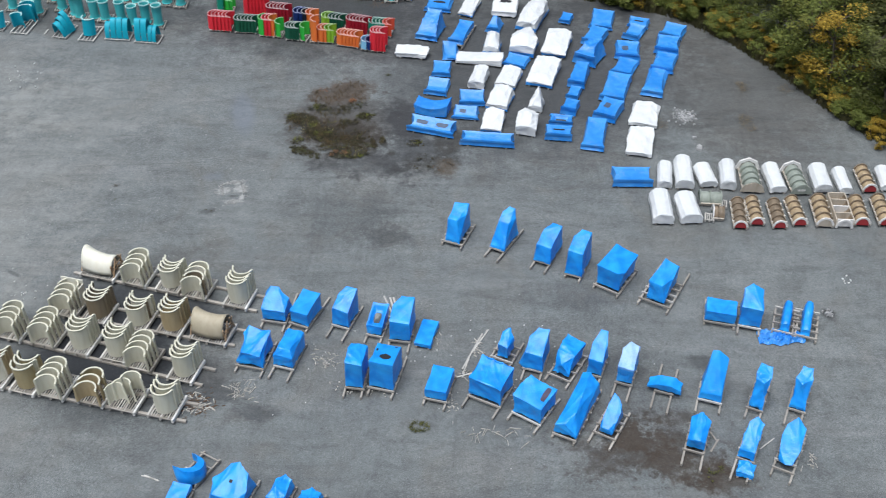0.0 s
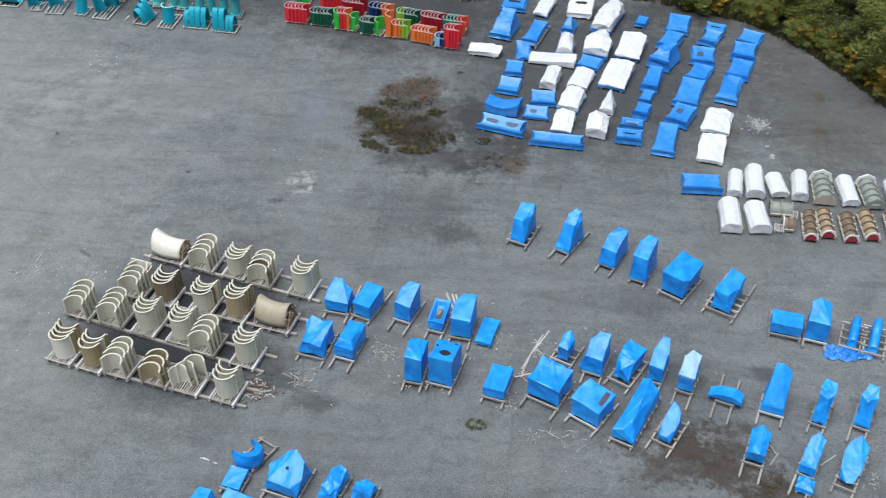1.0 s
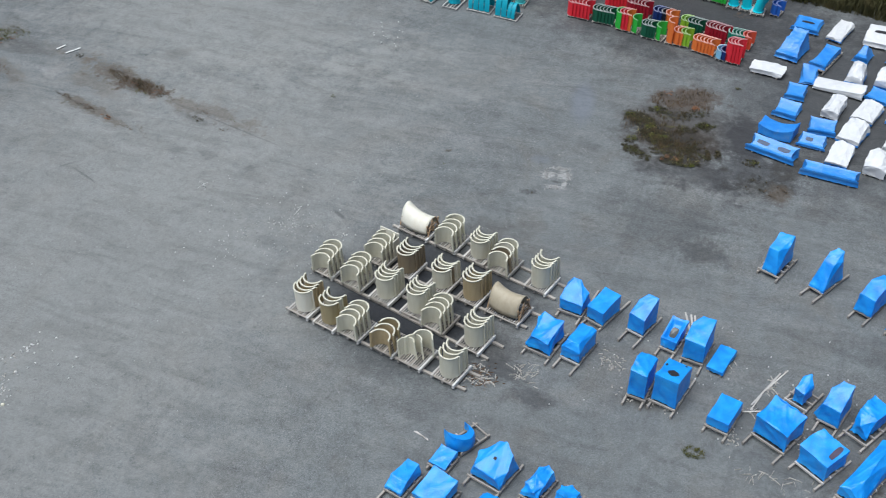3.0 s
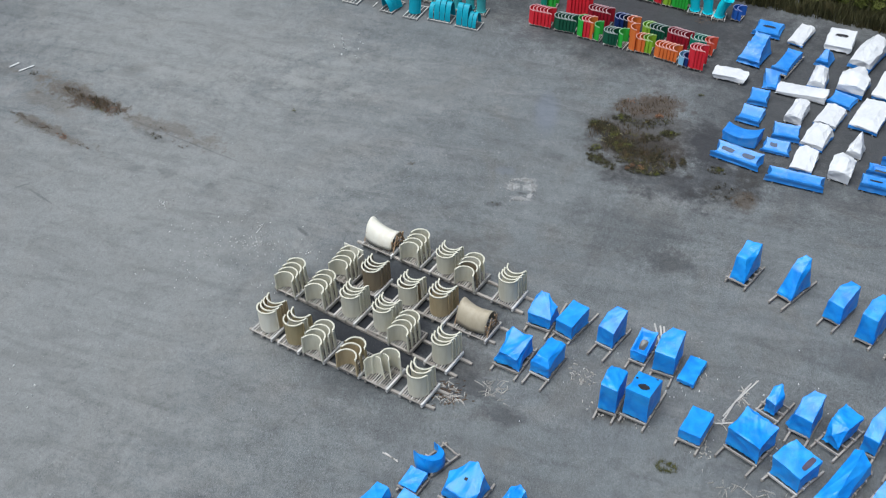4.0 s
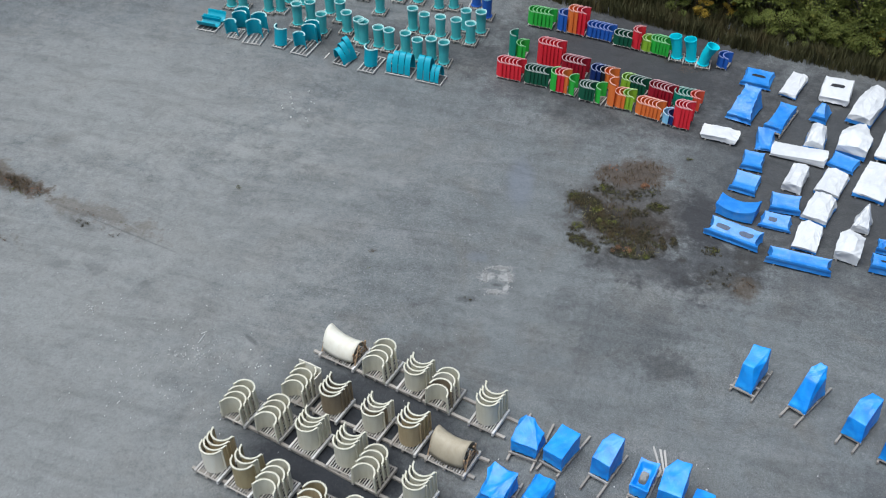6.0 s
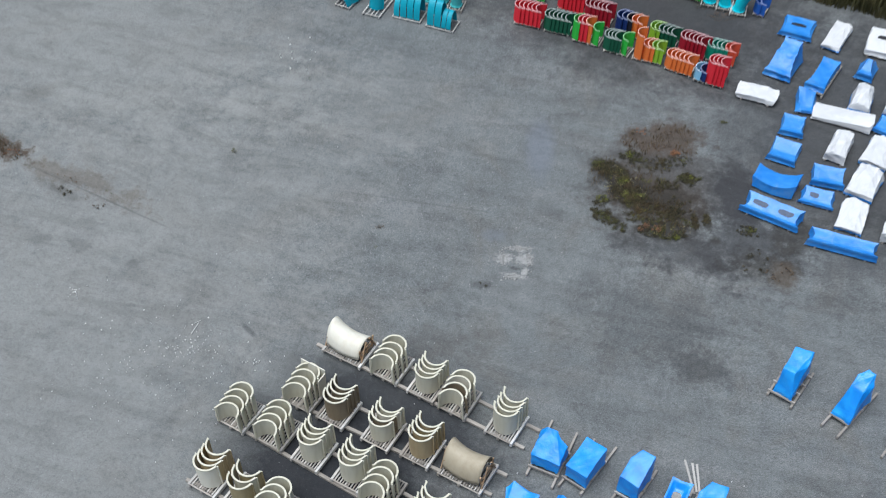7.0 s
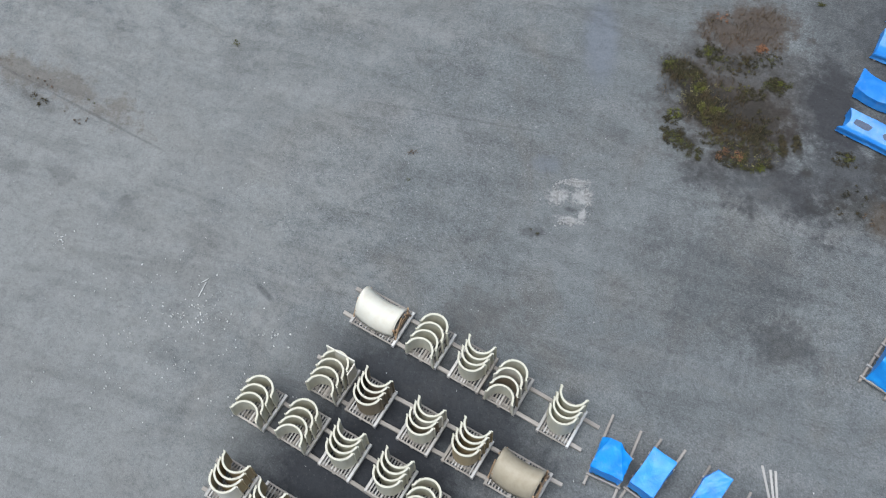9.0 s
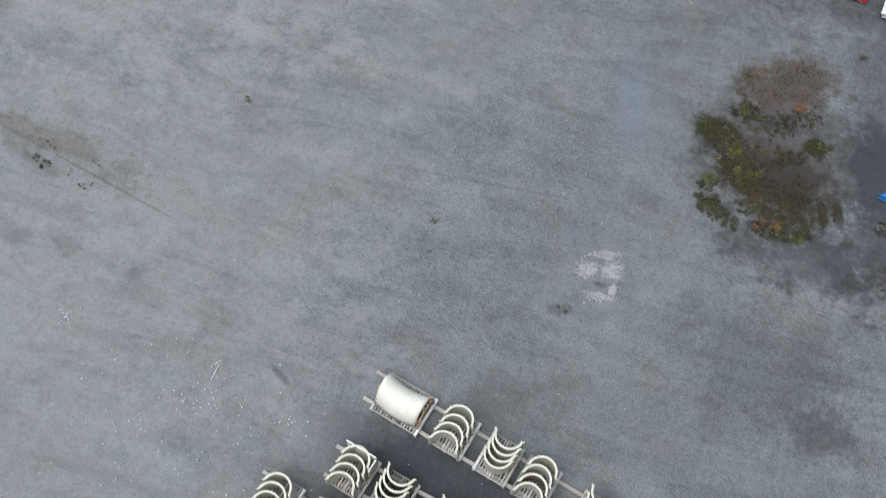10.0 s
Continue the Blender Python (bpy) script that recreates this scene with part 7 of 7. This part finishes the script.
weed_patch("weed_patch", -4.87, 44.05, 0.5, 0.35, 14, 170, "weeds", "thin dark weeds on damp soil", 170, height=0.07, cut=0.0)
weed_patch("weed_patch", -4.02, 43.88, 0.5, 0.3, 14, 150, "weeds", "thin dark weeds on damp soil", 171, height=0.07, cut=0.0)
weed_patch("weed_patch", -3.16, 43.61, 0.16, 0.45, 14, 110, "weeds", "thin dark weeds on damp soil", 172, height=0.07, cut=0.0)
weed_patch("weed_patch", -2.76, 43.85, 0.2, 0.5, 14, 130, "weeds", "thin dark weeds on damp soil", 173, height=0.07, cut=0.0)
weed_patch("weed_patch", -1.2, 43.79, 0.25, 0.2, 14, 60, "green_weeds", "thin dark weeds on damp soil", 174, height=0.07, cut=0.0)
weed_patch("weed_patch", -4.45, 45.21, 0.5, 0.3, 14, 120, "weeds", "thin dark weeds on damp soil", 175, height=0.07, cut=0.0)
weed_patch("weed_patch", -3.84, 45.87, 0.4, 0.25, 14, 80, "weeds", "thin dark weeds on damp soil", 176, height=0.07, cut=0.0)
stalk_patch(-5.9, 44.7, 1.9, 1.1, -43, 420, "dry brown stalks standing among low weeds", 8, 0.17)
stalk_patch(-4.3, 43.6, 1.3, 1.0, 17.9, 260, "thin dry brown stalks on damp gravel", 10, 0.14)
stalk_patch(-5.0, 47.7, 1.7, 1.1, 17.9, 260, "thin dry brown stalks on bare soil", 9, 0.14)
for k, (x, y, a, b, turn, count, mat) in enumerate((
        (-32.2, 40.25, 1.7, 0.3, -14, 260, "rust_weeds"), (-30.4, 39.6, 1.1, 0.35, -12, 360, "weeds"), (-29.5, 39.4, 0.8, 0.4, -8, 300, "weeds"), (-30.6, 39.75, 1.3, 0.3, -15, 220, "rust_weeds"),
        (-31.0, 39.75, 0.8, 0.16, -20, 60, "orange_weeds"), (-29.1, 39.3, 0.4, 0.25, 0, 40, "orange_weeds"), (-29.9, 39.1, 0.7, 0.3, -10, 120, "green_weeds"), (-34.6, 40.9, 0.5, 0.25, -10, 70, "weeds"),
        (-26.2, 38.06, 0.4, 0.22, -5, 60, "green_weeds"), (-25.5, 38.7, 1.6, 0.3, -6, 110, "rust_weeds"), (-25.0, 38.6, 1.3, 0.25, -6, 60, "green_weeds"), (-24.8, 37.8, 0.6, 0.2, -5, 40, "rust_weeds"),
        (-33.2, 37.5, 0.8, 0.18, -20, 90, "rust_weeds"), (-31.6, 37.05, 1.2, 0.2, -12, 170, "rust_weeds"), (-30.2, 36.6, 0.5, 0.18, -15, 90, "orange_weeds"), (-29.2, 36.35, 0.8, 0.15, -12, 60, "rust_weeds"),
        (-31.5, 37.0, 1.6, 0.2, -14, 110, "weeds"))):
    weed_patch("weed_patch", x, y, a, b, turn, count, mat, "thin withered weeds along a worn track", 140 + k, height=0.05, cut=0.22, size=0.016)
stalk_patch(-30.6, 39.7, 2.0, 0.5, -14, 260, "dry brown stalks along a worn track", 160, 0.16)
weed_patch("weed_patch", -37.46, 38.42, 1.62, 0.25, -24.37, 90, "rust_weeds", "thin rust weeds along a worn track", 16, height=0.05, cut=0.1)
weed_patch("weed_patch", -39.57, 41.36, 1.26, 1, -4.08, 420, "green_weeds", "yellow-green weeds on gravel", 17, height=0.1, cut=0.1)
weed_patch("weed_patch", -39.41, 41.05, 0.75, 0.8, -2.1, 80, "orange_weeds", "orange withered weeds on gravel", 18, height=0.08, cut=0.1)
weed_patch("weed_patch", -1.25, 43.71, 0.4, 0.35, 17.87, 60, "weeds", "small dark weed tuft", 30)
weed_patch("weed_patch", -0.86, 42.24, 0.54, 0.54, 17.85, 40, "weeds", "small thin weed tuft", 31)
weed_patch("weed_patch", 0.14, 42.01, 0.45, 0.53, 17.84, 40, "rust_weeds", "withered brown tuft", 32)
weed_patch("weed_patch", -25.98, 38.02, 0.24, 0.2, 18.07, 14, "weeds", "small green weed tuft", 33)
weed_patch("weed_patch", -20.96, 42.05, 0.14, 0.1, 18.1, 5, "green_weeds", "tiny weed tuft", 34)
weed_patch("weed_patch", -14.2, 39.81, 0.13, 0.09, 18.04, 5, "rust_weeds", "tiny rust weed tuft", 35)
weed_patch("weed_patch", -14.03, 38.86, 0.13, 0.11, 18.02, 6, "green_weeds", "tiny weed tuft", 36)
weed_patch("weed_patch", -9.78, 38.32, 0.33, 0.14, 18, 8, "weeds", "tiny dark weed tuft", 37, height=0.06)
weed_patch("weed_patch", -26.17, 38.11, 0.32, 0.29, 21.02, 7, "weeds", "small dark weed tuft", 38)
weed_patch("weed_patch", -0.19, 26.7, 0.42, 0.26, -12, 90, "green_weeds", "small green weed patch", 39)
weed_patch("weed_patch", 10.08, 25.08, 0.57, 0.34, 2.47, 40, "green_weeds", "thin green weeds between skids", 40)
weed_patch("weed_patch", 14.62, 49.32, 0.34, 0.64, 2.95, 120, "dry_stalks", "small rust weed tuft", 41, height=0.22, size=0.018, cut=0.0)
weed_patch("weed_patch", 14.48, 45.99, 0.49, 0.69, 2.88, 120, "dry_stalks", "thin rust weed tuft", 42, height=0.22, size=0.018, cut=0.0)
weed_patch("weed_patch", 10.31, 45.78, 0.27, 0.58, 2.88, 60, "dry_stalks", "thin rust weed tuft", 43, height=0.22, size=0.018, cut=0.0)
weed_patch("weed_patch", 16.83, 49.17, 0.39, 0.43, 2.94, 48, "dry_stalks", "thin rust weed tuft", 44, height=0.22, size=0.018, cut=0.0)
weed_patch("weed_patch", -5.02, 57.5, 0.27, 0.98, 17.19, 40, "weeds", "tall weeds beside the tubes", 45, height=0.3)
weed_patch("weed_patch", -3.74, 56.91, 0.79, 0.38, 17.18, 50, "rust_weeds", "withered weeds beside the tubes", 46, height=0.2)


# ---- litter and timber scraps ----
def scatter(name, cx, cy, rx, ry, turn, count, mat, label, seed, size, long=1.0, thick=0.4):
    """Loose chips, splinters or stones on the ground."""
    rng = random.Random(seed)
    vs, fs = [], []
    ca, sa = math.cos(radians(turn)), math.sin(radians(turn))
    for _ in range(count):
        u, v = rng.gauss(0, 0.5), rng.gauss(0, 0.5)
        x, y = cx + rx * u * ca - ry * v * sa, cy + rx * u * sa + ry * v * ca
        s = size * rng.uniform(0.5, 1.6)
        a = rng.uniform(0, math.pi) if long < 6 else radians(turn) + rng.choice((0.3, 1.0, 2.2)) + rng.gauss(0, 0.5)
        l, w, h = s * long * rng.uniform(0.6, 1.3), s, s * thick
        dx, dy = math.cos(a), math.sin(a)
        b = len(vs)
        lift = rng.uniform(0, 0.02)
        for zz, k in ((-0.02, 1.0), (h + lift, 0.75)):
            for p, q in ((-1, -1), (1, -1), (1, 1), (-1, 1)):
                j = rng.uniform(0.8, 1.15)
                vs.append((x + (dx * l * p - dy * w * q) * k * j, y + (dy * l * p + dx * w * q) * k * j, zz))
        fs += [(b + 4, b + 5, b + 6, b + 7), (b, b + 1, b + 5, b + 4), (b + 1, b + 2, b + 6, b + 5), (b + 2, b + 3, b + 7, b + 6), (b + 3, b, b + 4, b + 7)]
    ob = new(name, mesh_of(name, vs, fs, MATS[mat]))
    tagged(ob, label, "debris", kind="stuff")


def loose_plank(name, x, y, yaw, length, width, mat, label):
    root = new(name, mesh_of(name, *beam_data(-length / 2, length / 2, -width / 2, width / 2, 0.0, max(0.02, width * 0.4)), MATS[mat]))
    root.matrix_basis = pose(x, y, 0.0, 0, 0, yaw)
    tagged(root, label, "plank", "loose boards")


def crumpled_sheet(x, y, rx, ry, turn):
    """A discarded sheet lying in folds."""
    n, m = 40, 18
    vs, fs = [], []
    for j in range(m + 1):
        for i in range(n + 1):
            u, v = 2 * i / n - 1, 2 * j / m - 1
            q = Vector((u * 3.2, v * 2.2, 5.0))
            w = 1 + 0.35 * noise.noise(q * 1.3) - 0.45 * max(0.0, u)
            h = 0.03 + 0.26 * abs(noise.noise(q * 1.7)) + 0.10 * abs(noise.noise(q * 4.1))
            h *= max(0.0, 1 - max(abs(u), abs(v)) ** 6)
            vs.append((rx * u, ry * v * w * 1.3 + 0.12 * noise.noise(q), h))
    for j in range(m):
        for i in range(n):
            q = j * (n + 1) + i
            fs.append((q, q + 1, q + n + 2, q + n + 1))
    ob = new("discarded_sheet", mesh_of("discarded_sheet", vs, fs, MATS["dull"], False))
    ob.matrix_basis = pose(x, y, 0.0, 0, 0, turn)
    tagged(ob, "crumpled blue plastic sheet lying on the gravel", "sheet")



scatter("chalk_flakes", -9.16, 40.34, 0.44, 0.11, 17.89, 60, "chalk", "flat chalky flakes on the gravel", 40, 0.016, 1.6, 0.1)
scatter("chalk_flakes", -8.55, 39.94, 0.1, 0.49, 17.89, 50, "chalk", "flat chalky flakes on the gravel", 41, 0.016, 1.6, 0.1)
scatter("chalk_flakes", -8.92, 38.95, 0.33, 0.13, 17.88, 50, "chalk", "flat chalky flakes on the gravel", 42, 0.016, 1.6, 0.1)
scatter("chalk_flakes", -9.47, 39.71, 0.08, 0.41, 17.89, 40, "chalk", "flat chalky flakes on the gravel", 43, 0.016, 1.6, 0.1)
scatter("rubble_heap", 11.54, 46.6, 0.5, 0.48, 2.9, 130, "rubble", "heap of pale grey rubble chunks on the yard", 44, 0.032, 1.5, 0.9)
scatter("rubble", 11.85, 44.32, 0.26, 0.93, 2.85, 4, "rubble", "single pale rubble chunks", 45, 0.1, 1.3, 0.8)
scatter("rubble_heap", 15.4, 33.12, 0.18, 0.23, 2.62, 24, "rubble", "small heap of grey rubble", 46, 0.028, 1.3, 0.8)
scatter("timber_scraps", 1.75, 30.6, 0.35, 0.9, -20, 16, "splinter", "pale splintered timber strips on the ground", 47, 0.008, 16, 0.9)
scatter("timber_scraps", 1.1, 29.2, 0.9, 0.25, 23, 12, "splinter", "pale splintered timber strips on the ground", 48, 0.008, 14, 0.8)
scatter("timber_scraps", -3.82, 29.69, 0.62, 0.73, 2.57, 40, "splinter", "pale timber splinters on the ground", 49, 0.007, 9, 0.8)
scatter("timber_scraps", 0.18, 31.04, 0.26, 0.48, 2.6, 14, "splinter", "pale timber splinters on the ground", 50, 0.007, 9, 0.8)
scatter("timber_scraps", -8.07, 27.43, 0.68, 0.71, 2.53, 70, "bark_scraps", "brown bark and timber scraps beside the pallets", 51, 0.007, 12, 0.8)
scatter("timber_scraps", -6.59, 28.16, 0.61, 0.55, 2.54, 40, "splinter", "pale timber strips beside the skids", 52, 0.006, 22, 0.8)
scatter("timber_scraps", -8.17, 27.42, 0.6, 0.6, 2.53, 50, "splinter", "brown timber scraps beside the pallets", 53, 0.012, 8, 0.8)
scatter("timber_scraps", 2.52, 26.47, 1.17, 0.51, 2.5, 26, "splinter", "thin timber splinters on the ground", 54, 0.006, 24, 0.8)
scatter("timber_scraps", 13.13, 25.69, 0.23, 0.4, 2.48, 14, "splinter", "thin timber splinters on the ground", 55, 0.006, 18, 0.8)
scatter("timber_chips", -2.35, 28.35, 1.01, 0.39, 2.54, 40, "splinter", "small timber chips around the skids", 56, 0.013, 2, 0.6)
scatter("timber_chips", 0.92, 27.69, 0.28, 0.81, 2.53, 24, "splinter", "small timber chips beside the skid", 57, 0.01, 5, 0.6)
scatter("timber_chips", 3.33, 28.33, 0.41, 0.55, 2.54, 24, "splinter", "timber chips beside the skid", 58, 0.01, 5, 0.6)
scatter("debris", 16.55, 34.97, 0.32, 0.35, 2.66, 8, "litter", "white litter chips", 59, 0.02, 1, 0.4)
scatter("litter", -18.83, 31.77, 3.08, 2.92, 17.82, 150, "litter", "white litter flecks on the gravel", 60, 0.011, 1.3, 0.5)
scatter("litter", -18.49, 32.62, 0.98, 0.54, 17.83, 50, "litter", "white litter flecks on the gravel", 61, 0.013, 1.3, 0.5)
scatter("litter", -16.11, 32.83, 0.42, 0.53, 17.82, 12, "litter", "white litter flecks on the gravel", 62, 0.014, 1.4, 0.5)
scatter("litter", -23.13, 33.63, 0.27, 0.58, 17.86, 14, "litter", "white litter flecks on the gravel", 63, 0.014, 1.4, 0.5)
scatter("litter", 0.44, 29.88, 6.27, 2.72, 2.57, 70, "litter", "small white litter flecks between the skids", 64, 0.012, 1.5, 0.5)
scatter("litter", -23.77, 21.93, 1.67, 1.84, 21.34, 22, "litter", "white litter flecks on the gravel", 65, 0.022, 1.4, 0.5)
scatter("litter", -24.2, 22.75, 0.3, 0.2, 10, 14, "litter", "white plastic shreds on the gravel", 69, 0.016, 2.4, 0.3)
scatter("timber_scraps", -24.5, 20.9, 0.9, 1.5, 20, 60, "splinter", "pale splinters and shreds on the gravel", 70, 0.009, 9, 0.6)
scatter("litter", -23.9, 20.4, 0.8, 1.0, 20, 40, "litter", "white litter shreds on the gravel", 71, 0.011, 2.2, 0.4)
scatter("sheet_scraps", -23.62, 19.95, 0.14, 0.10, 20, 5, "blue", "torn blue sheet scraps on the gravel", 72, 0.034, 1.8, 0.5)
scatter("shell_fragment", -23.3, 20.12, 0.02, 0.02, 0, 1, "cream", "broken cream shell fragment on the gravel", 74, 0.10, 1.3, 0.3)
scatter("litter", -20.85, 48.36, 1.51, 1.31, 17.15, 16, "litter", "white litter flecks on the gravel", 66, 0.02, 1.4, 0.5)
scatter("loose_stones", -14.14, 38.16, 8.66, 5.51, 17.88, 260, "rubble", "pale loose stones over the yard", 67, 0.008, 1.2, 0.6)
scatter("loose_stones", -21.46, 27.45, 9.39, 13.7, 21.25, 220, "rubble", "pale loose stones over the yard", 68, 0.009, 1.2, 0.6)
loose_plank("plank", -35.33, 41.16, 60, 0.81, 0.1, "litter", "white painted plank lying on the gravel")
loose_plank("plank", -36.11, 41.23, 68, 0.54, 0.1, "litter", "white painted plank lying on the gravel")
loose_plank("strip", -18.54, 33.49, 86, 0.51, 0.025, "litter", "thin white strip lying on the gravel")
loose_plank("strip", -18.58, 33.78, 51, 0.24, 0.02, "litter", "thin white strip lying on the gravel")
loose_plank("lath", -8.95, 24.11, -23, 0.58, 0.04, "pale_timber", "pale timber lath lying on the gravel")
loose_plank("lath", 1.6, 30.45, 69, 2.0, 0.06, "pale_timber", "long split pale lath between the skids")
loose_plank("lath", 1.86, 30.95, 64, 1.5, 0.05, "pale_timber", "long split pale lath between the skids")
loose_plank("lath", 1.38, 29.7, 74, 0.9, 0.05, "pale_timber", "split pale lath between the skids")
loose_plank("lath", 1.2, 29.17, 23, 1.6, 0.06, "pale_timber", "long split pale lath between the skids")
loose_plank("lath", 0.75, 28.92, 33, 0.7, 0.04, "pale_timber", "split pale lath between the skids")
loose_plank("lath", 2.43, 30.26, 40, 0.96, 0.05, "pale_timber", "pale timber lath between the skids")
loose_plank("board", -1.68, 32.74, -68, 1.19, 0.07, "pale_timber", "pale loose board beside a wrapped part")
loose_plank("board", -1.53, 32.75, -74, 1.02, 0.07, "pale_timber", "pale loose board beside a wrapped part")
loose_plank("board", -1.4, 32.69, -77, 1.13, 0.07, "pale_timber", "pale loose board beside a wrapped part")
loose_plank("board", 9.99, 26.73, -67, 0.4, 0.06, "timber", "grey loose board beside a skid")
loose_plank("board", 9.98, 26.32, 58, 0.66, 0.06, "timber", "grey loose board beside a skid")
loose_plank("lath", 11.8, 26.48, 41, 0.76, 0.04, "pale_timber", "pale lath beside a skid")
loose_plank("board", -21.18, 52.9, 84, 0.53, 0.06, "pale_timber", "pale board lying on the gravel")
loose_plank("lath", -9.01, 24.12, -15, 0.62, 0.04, "pale_timber", "pale lath lying on the gravel")
crumpled_sheet(13.29, 31.7, 0.9, 0.28, 2.6)
